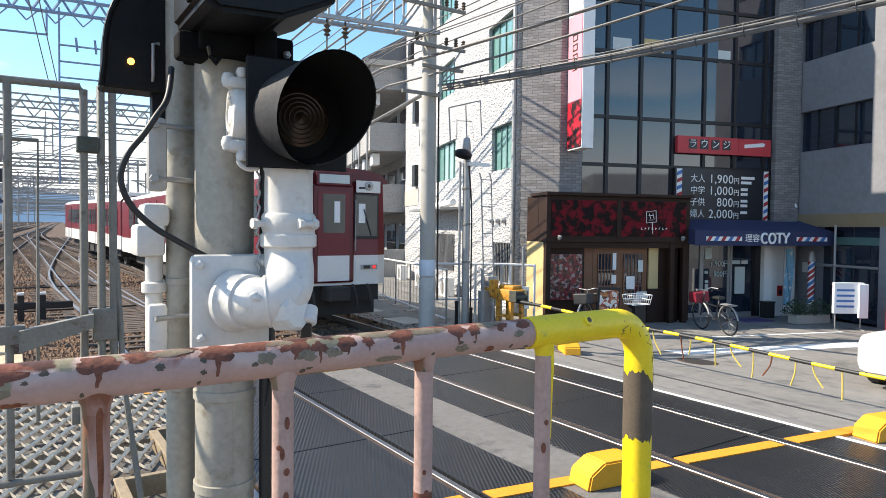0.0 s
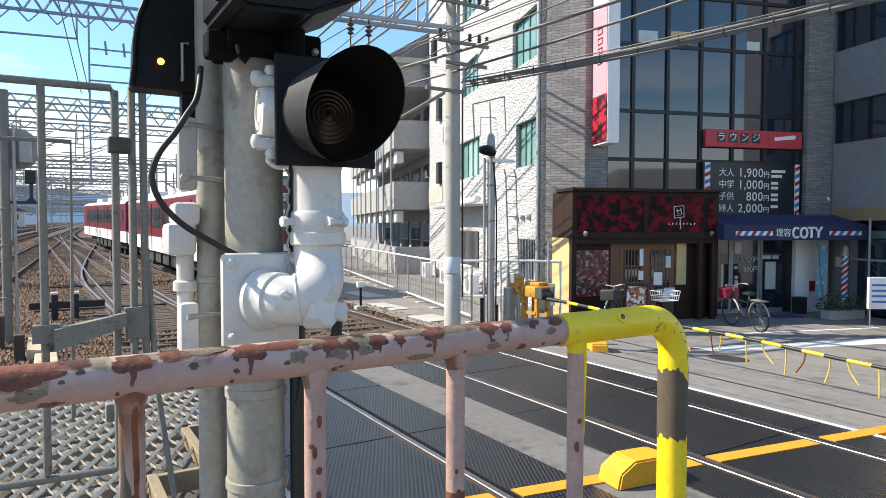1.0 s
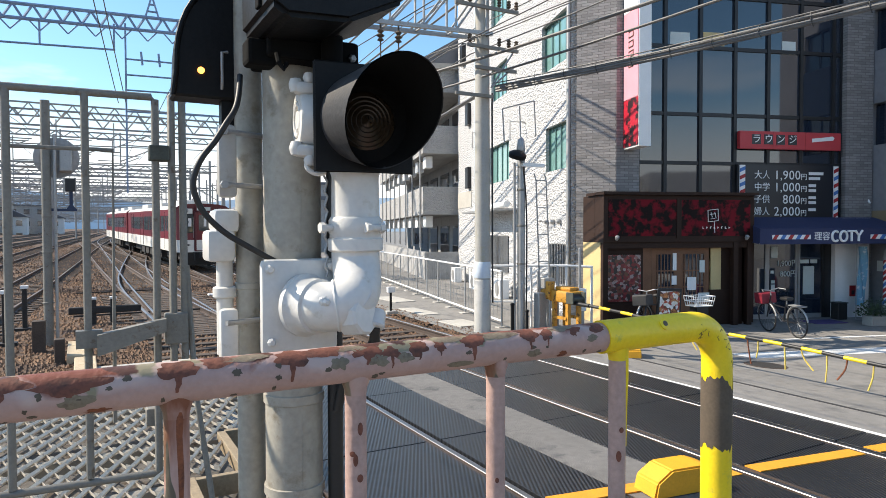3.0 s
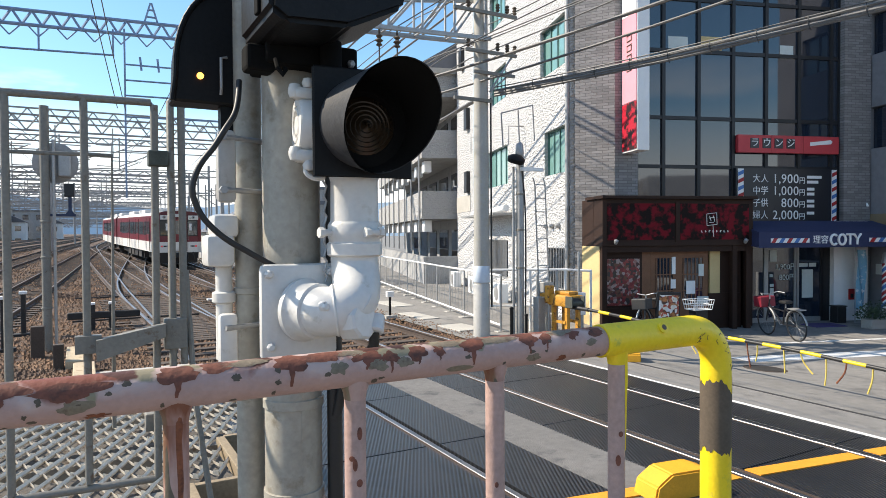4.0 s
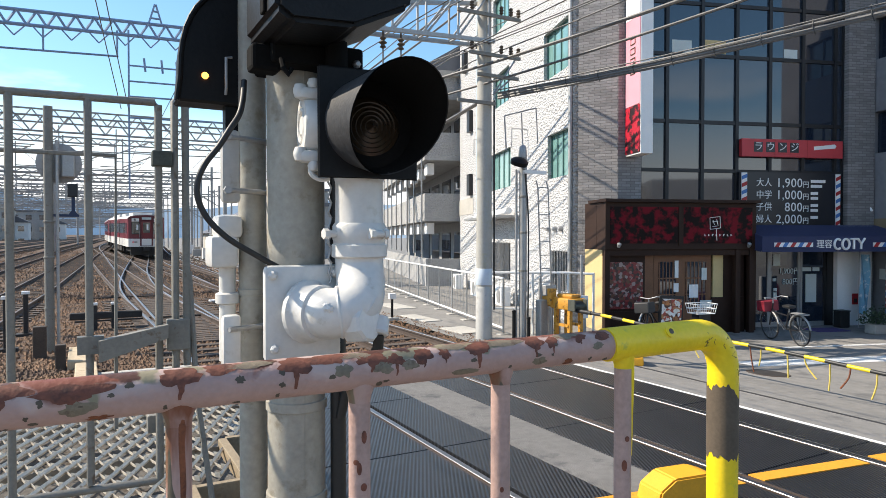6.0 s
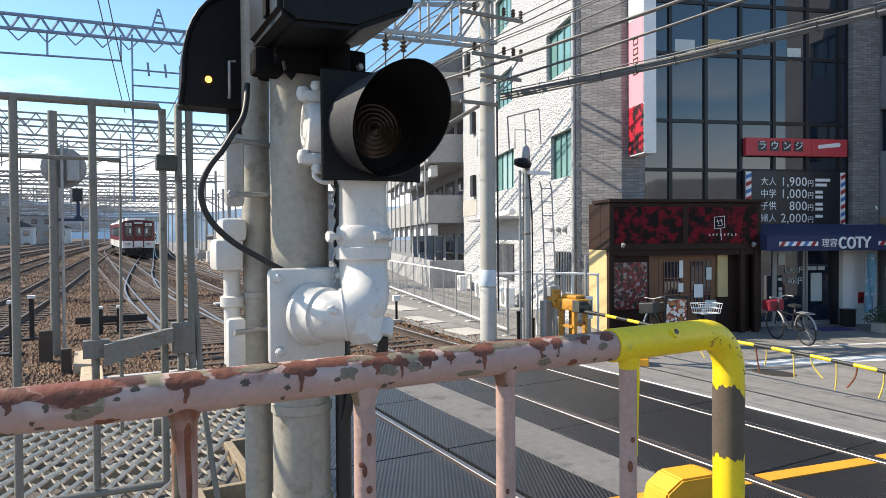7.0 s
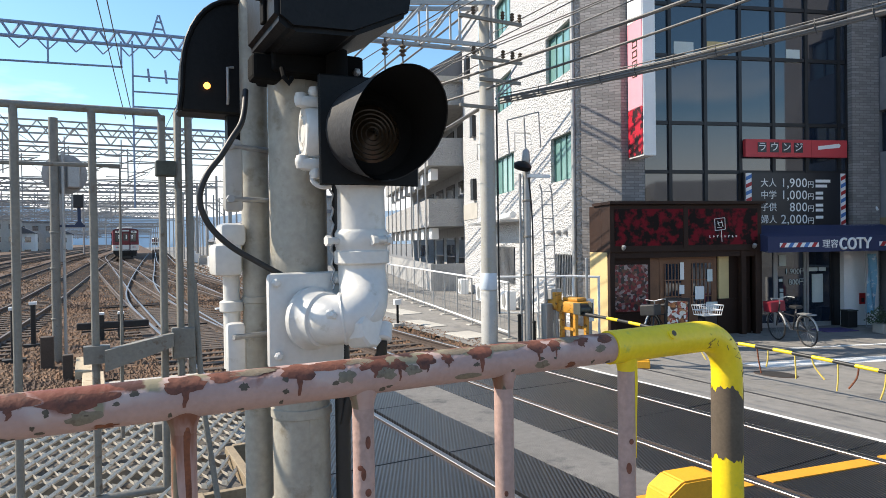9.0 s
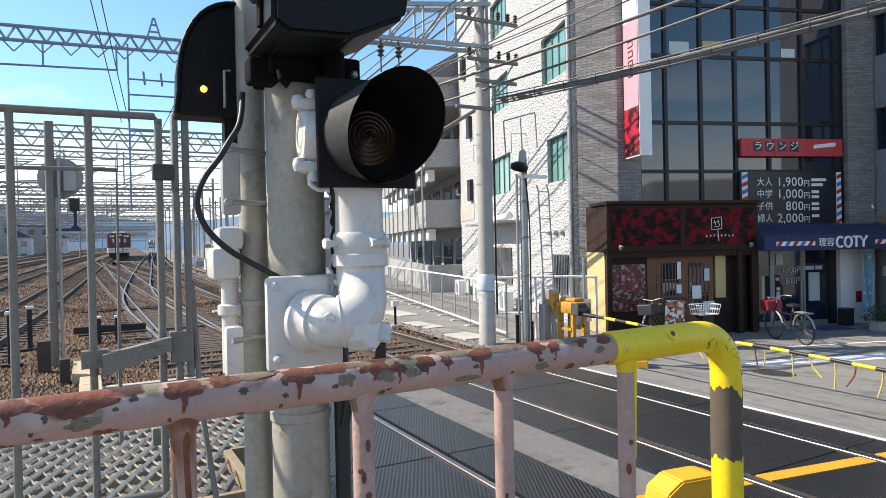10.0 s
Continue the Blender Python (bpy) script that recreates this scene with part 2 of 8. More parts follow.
M["rust"] = mat("rust", (0.20, 0.065, 0.028), 0.85, 0, 0.35, 14, 0.4, 60, (0.10, 0.035, 0.02), 0.52, 0.12)
M["white_cast"] = mat("white_cast", (0.62, 0.605, 0.57), 0.38, 0, 0.08, 6, 0.15, 30, (0.47, 0.44, 0.37), 0.62, 0.12)
M["grey_paint"] = mat("grey_paint", (0.42, 0.41, 0.385), 0.5, 0, 0.12, 5, 0.1, 40, (0.30, 0.28, 0.24), 0.6, 0.12)
M["black"] = mat("black", (0.008, 0.008, 0.0085), 0.48, 0, 0.4, 8, 0.1, 60, spec=0.2)
M["matt_black"] = mat("matt_black", (0.007, 0.007, 0.007), 0.9, 0, 0.2, 8, spec=0.1)
M["hood_black"] = mat("hood_black", (0.034, 0.034, 0.036), 0.55, 0, 0.25, 5, 0.15, 50, (0.055, 0.055, 0.056), 0.58, 0.1, spec=0.4)
M["cable"] = mat("cable", (0.018, 0.018, 0.018), 0.5, 0, 0.2, 10)
M["wire"] = mat("wire", (0.13, 0.128, 0.125), 0.5, 0.3, 0.2, 4)
M["wire_black"] = mat("wire_black", (0.04, 0.04, 0.04), 0.5, 0.1, 0.2, 4)
M["galv"] = mat("galv", (0.36, 0.36, 0.355), 0.5, 0.5, 0.15, 5, 0.1, 40, (0.25, 0.23, 0.2), 0.62, 0.1)
M["gate_steel"] = mat("gate_steel", (0.21, 0.20, 0.175), 0.65, 0.1, 0.2, 8, 0.2, 50, (0.13, 0.09, 0.06), 0.6, 0.1)
M["mesh_steel"] = mat("mesh_steel", (0.72, 0.66, 0.56), 0.55, 0.1, 0.2, 10, 0, 40, (0.38, 0.27, 0.17), 0.6, 0.1)
M["wood"] = mat("wood", (0.27, 0.21, 0.135), 0.85, 0, 0.25, 6, 0.3, 40)
M["wood_dark"] = mat("wood_dark", (0.028, 0.0135, 0.0085), 0.65, 0, 0.25, 5, 0.2, 30, spec=0.25)
M["wood_door"] = mat("wood_door", (0.17, 0.075, 0.034), 0.55, 0, 0.2, 4, 0.2, 30)
M["truss"] = mat("truss", (0.21, 0.28, 0.40), 0.6, 0.2, 0.12, 2)
M["truss_far"] = mat("truss_far", (0.31, 0.30, 0.285), 0.7, 0.1, 0.1, 2)
M["white_wall"] = split_face("white_wall", (0.505, 0.505, 0.505), 0.7)
M["balcony_tile"] = split_face("balcony_tile", (0.36, 0.355, 0.345), 0.5)
M["grey_tile"] = bricked("grey_tile", (0.29, 0.275, 0.27), (0.19, 0.18, 0.178), (0.13, 0.125, 0.12), 0.23, 0.07, 0.007, 0.55, 0.6)
M["balcony_wall"] = mat("balcony_wall", (0.33, 0.327, 0.32), 0.85, 0, 0.16, 1.5, 0.4, 30, (0.24, 0.235, 0.225), 0.56, 0.12)
M["concrete_grey"] = mat("concrete_grey", (0.19, 0.195, 0.21), 0.8, 0, 0.15, 0.8, 0.2, 40, (0.15, 0.153, 0.163), 0.55, 0.2)
M["frame_dark"] = mat("frame_dark", (0.02, 0.021, 0.024), 0.4, 0.3, 0.15, 6)
M["frame_teal"] = mat("frame_teal", (0.10, 0.19, 0.18), 0.45, 0.3, 0.1, 6)
M["red_sign"] = mat("red_sign", (0.50, 0.045, 0.055), 0.5, 0, 0.08, 4)
M["white_plain"] = mat("white_plain", (0.78, 0.78, 0.77), 0.5, 0, 0.05, 4)
M["pink_sign"] = mat("pink_sign", (0.75, 0.30, 0.36), 0.5, 0, 0.06, 4)
M["black_board"] = mat("black_board", (0.012, 0.014, 0.02), 0.3, 0, 0.1, 4)
M["blue_stripe"] = mat("blue_stripe", (0.05, 0.16, 0.42), 0.5, 0, 0.06, 5)
M["red_stripe"] = mat("red_stripe", (0.34, 0.016, 0.02), 0.5, 0, 0.06, 5)
M["navy"] = mat("navy", (0.022, 0.03, 0.085), 0.75, 0, 0.12, 6, 0.15, 60)
M["red_art"] = mat("red_art", (0.008, 0.004, 0.004), 0.45, 0, 0.2, 1.6, 0, 40, (0.15, 0.004, 0.012), 0.47, 0.10, spec=0.12)
M["menu"] = mat("menu", (0.75, 0.70, 0.62), 0.5, 0, 0.25, 5, 0, 40, (0.45, 0.07, 0.03), 0.5, 0.04)
M["cream"] = mat("cream", (0.55, 0.42, 0.20), 0.6, 0, 0.08, 4)
M["maroon"] = mat("maroon", (0.145, 0.007, 0.017), 0.35, 0, 0.06, 1.5)
M["train_white"] = mat("train_white", (0.72, 0.70, 0.66), 0.4, 0, 0.06, 1.5)
M["train_roof"] = mat("train_roof", (0.58, 0.57, 0.55), 0.7, 0, 0.1, 1.5)
M["under"] = mat("under", (0.03, 0.027, 0.025), 0.8, 0, 0.3, 3)
M["green"] = mat("green", (0.035, 0.06, 0.022), 0.6, 0, 0.3, 8, island=0.5)
M["roof_tile"] = mat("roof_tile", (0.12, 0.125, 0.14), 0.6, 0, 0.15, 3)
# pale blue: the haze of distance is put into the hills' colour
M["mountain"] = mat("mountain", (0.46, 0.56, 0.64), 1.0, 0, 0.1, 0.006, spec=0.0)
M["orange_mach"] = mat("orange_mach", (0.52, 0.25, 0.03), 0.5, 0, 0.15, 6, 0.1, 40, (0.11, 0.055, 0.02), 0.55, 0.08)
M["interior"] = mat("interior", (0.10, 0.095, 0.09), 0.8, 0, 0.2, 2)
M["curtain"] = mat("curtain", (0.55, 0.60, 0.58), 0.8, 0, 0.08, 3)
M["amber"] = mat("amber", (1.0, 0.36, 0.06), 0.4, 0, 0.0, 4, emit=3.0)
M["lens_white"] = mat("lens_white", (1.0, 0.97, 0.85), 0.3, 0, 0.0, 4, emit=6.0)
M["lens_red"] = mat("lens_red", (0.75, 0.03, 0.03), 0.3, 0, 0.0, 4, emit=0.5)


def glassy(name, col, rough=0.04, trans=0.0):
    """Window glass: a tinted, glossy pane, clear where trans is set."""
    m = mat(name, col, rough, 0, 0.15, 0.6)
    b = m.node_tree.nodes["Principled BSDF"]
    b.inputs["IOR"].default_value = 1.6
    b.inputs["Transmission Weight"].default_value = trans
    b.inputs["Specular IOR Level"].default_value = 0.9
    return m


M["glass_dark"] = glassy("glass_dark", (0.016, 0.024, 0.04))
M["glass_green"] = glassy("glass_green", (0.16, 0.30, 0.28), 0.08)
M["glass_train"] = glassy("glass_train", (0.03, 0.045, 0.05), 0.06)
M["glass_lens"] = glassy("glass_lens", (0.03, 0.02, 0.012), 0.22)
M["glass_lens"].node_tree.nodes["Principled BSDF"].inputs["Specular IOR Level"].default_value = 0.35


# ---- small builders ----
def thing(name, label, category, m=None, group="", kind=""):
    ob = new(name)
    if m is not None:
        ob.matrix_basis = m
    return tagged(ob, label, category, group, kind)


def part(name, bm, material, parent=None, label="", smooth=False):
    me = bpy.data.meshes.new(name)
    bmesh.ops.recalc_face_normals(bm, faces=bm.faces)
    if smooth:
        for f in bm.faces:
            f.smooth = True
        for e in bm.edges:
            if len(e.link_faces) == 2 and e.calc_face_angle(0) > 0.7:
                e.smooth = False
    bm.to_mesh(me)
    bm.free()
    me.materials.append(material if not isinstance(material, str) else M[material])
    ob = new(name, me)
    if parent is not None:
        ob.parent = parent
    if label:
        ob["label"] = label
    return ob


def again(ob, m, parent=None):
    """Another object on the same mesh."""
    o = new(ob.name.split(".")[0], ob.data)
    o.parent = parent if parent is not None else ob.parent
    o.matrix_basis = m
    return o


def B():
    return bmesh.new()


def box(bm, x0, x1, y0, y1, z0, z1, bevel=0.0):
    r = bmesh.ops.create_cube(bm, size=1)
    vs = r["verts"]
    bmesh.ops.scale(bm, vec=(x1 - x0, y1 - y0, z1 - z0), verts=vs)
    bmesh.ops.translate(bm, vec=((x0 + x1) / 2, (y0 + y1) / 2, (z0 + z1) / 2), verts=vs)
    if bevel:
        es = list({e for v in vs for e in v.link_edges})
        bmesh.ops.bevel(bm, geom=es, offset=bevel, segments=2, affect="EDGES", profile=0.5)
    return bm


def boxed(*a, bevel=0.0):
    return box(B(), *a, bevel=bevel)


def quad(bm, pts):
    return bm.faces.new([bm.verts.new(p) for p in pts])


def prism(bm, poly, y0, y1, axis="y"):
    """A polygon in the x-z plane (axis y), y-z plane (axis x) or x-y plane (axis z), drawn out between two depths."""
    def p(a, b, d):
        return {"y": (a, d, b), "x": (d, a, b), "z": (a, b, d)}[axis]
    lo = [bm.verts.new(p(a, b, y0)) for a, b in poly]
    hi = [bm.verts.new(p(a, b, y1)) for a, b in poly]
    bm.faces.new(lo)
    bm.faces.new(hi[::-1])
    k = len(poly)
    for i in range(k):
        bm.faces.new((lo[i], hi[i], hi[(i + 1) % k], lo[(i + 1) % k]))
    return bm


def tube(bm, pts, r, seg=10, cap=True):
    """A round bar along a line of points; r one radius or one for each point."""
    pts = [Vector(p) for p in pts]
    rs = r if isinstance(r, (list, tuple)) else [r] * len(pts)
    rings = []
    ref = None
    for i, p in enumerate(pts):
        d = (pts[min(i + 1, len(pts) - 1)] - pts[max(i - 1, 0)]).normalized()
        if ref is None:
            ref = Vector((0, 0, 1)) if abs(d.z) < 0.9 else Vector((1, 0, 0))
        a = d.cross(ref)
        a = a.normalized() if a.length > 1e-6 else d.orthogonal().normalized()
        c = a.cross(d)
        ref = c
        rings.append([bm.verts.new(p + (a * math.cos(2 * math.pi * k / seg) + c * math.sin(2 * math.pi * k / seg)) * rs[i]) for k in range(seg)])
    for u, v in zip(rings, rings[1:]):
        for k in range(seg):
            bm.faces.new((u[k], u[(k + 1) % seg], v[(k + 1) % seg], v[k]))
    if cap:
        bm.faces.new(rings[0][::-1])
        bm.faces.new(rings[-1])
    return bm


def lathe(bm, profile, m=None, seg=28, cut=None):
    """Turn (radius, height) pairs about z; m places the result."""
    rings = []
    for r, h in profile:
        rings.append([bm.verts.new((max(r, 1e-4) * math.cos(2 * math.pi * k / seg), max(r, 1e-4) * math.sin(2 * math.pi * k / seg), h)) for k in range(seg)])
    for u, v in zip(rings, rings[1:]):
        for k in range(seg):
            bm.faces.new((u[k], u[(k + 1) % seg], v[(k + 1) % seg], v[k]))
    bm.faces.new(rings[0][::-1])
    bm.faces.new(rings[-1])
    if m is not None:
        bmesh.ops.transform(bm, matrix=m, verts=[v for g in rings for v in g])
    return bm


def sag(p, q, drop, n=14):
    p, q = Vector(p), Vector(q)
    return [p.lerp(q, i / n) - Vector((0, 0, drop * 4 * (i / n) * (1 - i / n))) for i in range(n + 1)]


def curved(pts, n=5):
    """The points of a smooth curve through a few given ones."""
    p = [Vector(q) for q in pts]
    p = [p[0]] + p + [p[-1]]
    out = []
    for i in range(1, len(p) - 2):
        for k in range(n):
            t = k / n
            out.append(0.5 * ((2 * p[i]) + (p[i + 1] - p[i - 1]) * t + (2 * p[i - 1] - 5 * p[i] + 4 * p[i + 1] - p[i + 2]) * t * t + (3 * p[i] - p[i - 1] - 3 * p[i + 1] + p[i + 2]) * t ** 3))
    return out + [p[-1]]


def bars(bm, rows, r, seg=6):
    for p, q in rows:
        tube(bm, [p, q], r, seg)
    return bm


def text(name, s, size, m, material, parent, label="", depth=0.004):
    c = bpy.data.curves.new(name, "FONT")
    c.body, c.size, c.extrude, c.align_x, c.align_y = s, size, depth, "CENTER", "CENTER"
    tmp = bpy.data.objects.new(name, c)
    scene.collection.objects.link(tmp)
    bpy.context.view_layer.update()
    me = bpy.data.meshes.new_from_object(tmp)
    bpy.data.objects.remove(tmp)
    me.materials.clear()
    me.materials.append(M[material])
    ob = new(name, me)
    ob.parent, ob.matrix_basis = parent, m
    if label:
        ob["label"] = label
    return ob

M["latch_steel"] = mat("latch_steel", (0.075, 0.08, 0.066), 0.6, 0.3, 0.3, 20, 0.2, 60)
M["pink_post"] = mat("pink_post", (0.42, 0.28, 0.24), 0.6, 0, 0.2, 8, 0.25, 70, (0.17, 0.075, 0.045), 0.66, 0.05)
M["red_trim"] = mat("red_trim", (0.22, 0.016, 0.03), 0.5, 0, 0.2, 12)
M["purple_mat"] = mat("purple_mat", (0.07, 0.05, 0.16), 0.9, 0, 0.25, 14, 0.4, 120)
M["strip_yellow"] = mat("strip_yellow", (0.62, 0.47, 0.10), 0.6, 0, 0.3, 14)
M["house_wall"] = mat("house_wall", (0.78, 0.72, 0.63), 0.85, 0, 0.12, 0.6)
M["roof_pale"] = mat("roof_pale", (0.6, 0.55, 0.5), 0.8, 0, 0.2, 1.5)


def collage(name, scale, colours):
    """Printed sheet of small pictures: patches of flat colour broken by fine mottling."""
    m = mat(name, (0.2, 0.05, 0.04), 0.35, 0, 0.3, 6)
    n, l = m.node_tree.nodes, m.node_tree.links
    tc = n.new("ShaderNodeTexCoord")
    vor = n.new("ShaderNodeTexVoronoi")
    vor.inputs["Scale"].default_value = scale
    l.new(tc.outputs["Object"], vor.inputs["Vector"])
    sep = n.new("ShaderNodeSeparateColor")
    l.new(vor.outputs["Color"], sep.inputs[0])
    ramp = n.new("ShaderNodeValToRGB")
    ramp.color_ramp.interpolation = "CONSTANT"
    while len(ramp.color_ramp.elements) < len(colours):
        ramp.color_ramp.elements.new(0.5)
    for i, c in enumerate(colours):
        ramp.color_ramp.elements[i].position = i / len(colours)
        ramp.color_ramp.elements[i].color = (*c, 1)
    l.new(sep.outputs[0], ramp.inputs[0])
    l.new(ramp.outputs[0], n["Principled BSDF"].inputs["Base Color"])
    return m


M["collage"] = collage("collage", 15.0, ((0.06, 0.02, 0.02), (0.22, 0.03, 0.03), (0.03, 0.025, 0.025), (0.26, 0.13, 0.12), (0.12, 0.05, 0.03), (0.30, 0.24, 0.23), (0.16, 0.015, 0.02)))
M["collage_menu"] = collage("collage_menu", 14.0, ((0.75, 0.7, 0.66), (0.35, 0.06, 0.04), (0.16, 0.06, 0.03), (0.8, 0.78, 0.75), (0.45, 0.2, 0.08), (0.08, 0.03, 0.02)))

M["trough_grey"] = mat("trough_grey", (0.085, 0.078, 0.07), 0.9, 0, 0.5, 3, 0.6, 40, (0.045, 0.03, 0.018), 0.52, 0.1)

M["red_banner"] = mat("red_banner", (0.02, 0.006, 0.008), 0.4, 0, 0.1, 1.6, 0, 40, (0.42, 0.012, 0.03), 0.46, 0.05)


# ---- ground, road and crossing ----
ROAD = -0.25                       # level of the street beyond the tracks
NEAR_Y, FAR_Y = 3.75, 9.0          # edges of the carriageway on the crossing


def grade(y):
    """The yard climbs gently away from the crossing."""
    return 0.0 if y < 30 else 0.0155 * (y - 30) if y < 80 else 0.775 + 0.008 * (y - 80)


def make_ground():
    bm = B()
    quad(bm, [(-2500, -2500, -0.34), (2500, -2500, -0.34), (2500, 2500, -0.34), (-2500, 2500, -0.34)])
    tagged(part("ground", bm, "asphalt_old"), "flat bare ground reaching far out round the yard", "ground", kind="structure")
    # ballast bed of the yard, gently uneven
    bm = B()
    xs = [-60, -40, -25, -16, -10, -6, -4, -2, -0.5, 0.8, 2, 3.2, 4.4, 5.6, 6.8, 7.25, 7.6]
    ys = [10.2, 11, 12, 13, 14.5, 16, 18, 20, 23, 27, 32, 38, 46, 56, 70, 90, 120, 160, 220, 320, 450]
    grid = []
    for y in ys:
        bend = max(0.0, y - 60) * 0.05
        grid.append([bm.verts.new((x + (bend if x > 0 else 0), y, grade(y) - 0.17 + 0.03 * noise.noise((x * 0.7, y * 0.7, 3)) - (0.12 if x > 7 and x < 7.5 else 0.4 + grade(y) if x > 7.5 else 0))) for x in xs])
    for a, b in zip(grid, grid[1:]):
        for i in range(len(xs) - 1):
            bm.faces.new((a[i], a[i + 1], b[i + 1], b[i]))
    tagged(part("ballast_bed", bm, "ballast"), "brown rust-stained railway ballast between the tracks", "ballast", kind="structure")
    # near side bed beside the platform
    bm = B()
    box(bm, -60, 1.0, -30, 10.2, -0.3, -0.19)
    tagged(part("ballast_bed", bm, "ballast"), "brown railway ballast below the mesh walkway", "ballast", kind="structure")
    # street beyond the tracks: slopes down from the rails, then level
    bm = B()
    prof = [(7.12, -0.012), (8.2, -0.06), (9.4, -0.17), (10.8, ROAD), (60, ROAD)]
    for (xa, za), (xb, zb) in zip(prof, prof[1:]):
        quad(bm, [(xa, -40, za), (xb, -40, zb), (xb, 11.2, zb), (xa, 11.2, za)])
    for (xa, za), (xb, zb) in zip(prof, prof[1:]):
        quad(bm, [(xa, -40, za), (xa, -40, -0.4), (xb, -40, -0.4), (xb, -40, zb)])
    bmesh.ops.remove_doubles(bm, verts=bm.verts, dist=0.001)
    tagged(part("road", bm, "asphalt_old"), "worn grey asphalt street beyond the crossing", "road", kind="structure")
    # lane along the fence
    bm = B()
    quad(bm, [(7.2, 11.2, -0.14), (60, 11.2, ROAD), (60, 90, ROAD), (7.2 + 4, 90, -0.2)])
    tagged(part("lane", bm, "asphalt_old"), "grey asphalt footpath running along the railway fence", "path", kind="structure")
    for k, (x, y, w, d) in enumerate(((8.0, 13.6, 0.7, 1.1), (8.15, 16.2, 0.5, 1.6), (7.75, 11.6, 0.9, 0.6), (8.9, 19.5, 0.7, 1.8))):
        tagged(part("pavement_slab", boxed(x - w / 2, x + w / 2, y - d / 2, y + d / 2, -0.3, -0.118 - 0.002 * k, bevel=0.01), "concrete"), "pale concrete slab let into the footpath", "slab", kind="structure")


def make_crossing():
    # asphalt between the tracks
    for x0, x1 in ((3.78, 4.42), (0.2, 1.02)):
        tagged(part("road", boxed(x0, x1, -30, 10.2, -0.3, -0.004), "asphalt"), "grey asphalt strip between the crossing panels", "road", kind="structure")
    # steel panels beside and between the rails
    holder = thing("crossing_deck", "dark ribbed steel panels of a level crossing", "crossing deck", kind="structure")
    for x0, x1 in ((1.02, 1.545), (1.70, 2.985), (3.14, 3.78), (4.42, 4.955), (5.11, 6.395), (6.55, 7.10)):
        y = -4.0
        while y < 10.0:
            y1 = min(y + 1.95, 10.15)
            part("panel", boxed(x0 + 0.004, x1 - 0.004, y + 0.006, y1 - 0.006, -0.12, 0.0 + random.uniform(-0.003, 0.003), bevel=0.004), "panel", holder)
            y += 1.95
    tagged(part("deck_base", boxed(1.02, 7.12, -30, 10.2, -0.32, -0.08), "panel_dark", holder))
    part("edge_strip", boxed(7.10, 7.155, -30, 10.2, -0.2, 0.004), "line_white", holder, "bright worn steel edging strip")
    # painted lines, laid along the road's edges
    bm = B()
    edge = lambda x: 4.33 - 0.158 * (x - 1.1)
    for x0, x1 in ((1.1, 1.53), (1.72, 2.96), (3.16, 4.93), (5.13, 6.37), (6.57, 8.1)):
        prism(bm, [(x0, edge(x0) - 0.08), (x1, edge(x1) - 0.08), (x1, edge(x1) + 0.08), (x0, edge(x0) + 0.08)], -0.02, 0.008, "z")
    tagged(part("road_line", bm, "line_orange"), "orange painted line on the near edge of the crossing", "road marking", kind="structure")
    bm = B()
    for i in range(20):
        x0 = 1.2 + i * 0.4
        if any(r - 0.1 < x0 + 0.2 < r + 0.1 for r in (1.62, 3.06, 5.03, 6.47)):
            continue
        box(bm, x0, x0 + 0.4, 8.72 + i * 0.012, 8.84 + i * 0.012, -0.02, 0.008)
    tagged(part("road_line", bm, "line_orange"), "orange painted line on the far edge of the crossing", "road marking", kind="structure")
    # sunlit strips of the street, painted on as two white bands
    o = part("road_line", boxed(0.2, 5.2, -4.72, -4.22, ROAD - 0.02, ROAD + 0.006), "line_white")
    o.matrix_basis = BLD
    tagged(o, "strip of sunlit street painted as a white band", "road marking", kind="structure")
    o = part("road_line", boxed(2.6, 6.2, -3.05, -2.93, ROAD - 0.02, ROAD + 0.006), "line_white")
    o.matrix_basis = BLD
    tagged(o, "thin streak of sunlight painted white on the street", "road marking", kind="structure")
    mh = thing("manhole_cover", "round dark iron manhole cover in the street", "manhole cover", pose(10.2, 7.12, -0.218, 0, 3.3, 0))
    part("cover", lathe(B(), [(0.001, 0.012), (0.29, 0.012), (0.30, 0.006), (0.30, -0.02)], None, 28), "under", mh)
    part("rim", lathe(B(), [(0.305, -0.02), (0.305, 0.010), (0.345, 0.008), (0.345, -0.02)], None, 28), "rail", mh)
    # seam of a patched strip in the street
    for x in (8.05, 8.35):
        tagged(part("seam", boxed(x, x + 0.05, -20, 9.4, -0.2, -0.05 - (x - 8.05) * 0.12), "panel_dark"), "dark tar seam in the asphalt", "seam", kind="structure")


def kerb_block(m, label):
    t = thing("kerb_block", label, "kerb block", m, group="yellow blocks at the crossing edge")
    bm = B()
    prism(bm, [(-0.33, 0), (0.33, 0), (0.30, 0.17), (0.16, 0.22), (-0.16, 0.22), (-0.30, 0.13)], -0.14, 0.14)
    es = [e for e in bm.edges]
    bmesh.ops.bevel(bm, geom=es, offset=0.015, segments=2, affect="EDGES")
    part("block", bm, "block_yellow", t)
    return t


def line_x(kind, y):
    """Centre line of a track at a distance along the yard."""
    bend = lambda a, s: 0.0 if y < a else s * (y - a) ** 2 / (2 * 30) if y < a + 30 else s * (y - a - 15)
    if kind == "one":
        return 2.34 + bend(80, 0.063)
    if kind == "two":
        return 5.75 + bend(45, 0.078)
    if kind == "cross":
        u = min(1.0, max(0.0, (y - 26) / 54))
        return 5.75 - 2.0 * u * u * (3 - 2 * u) + bend(84, 0.063)
    return -2.0 + 0.063 * (y - 28) - 3.7 * kind


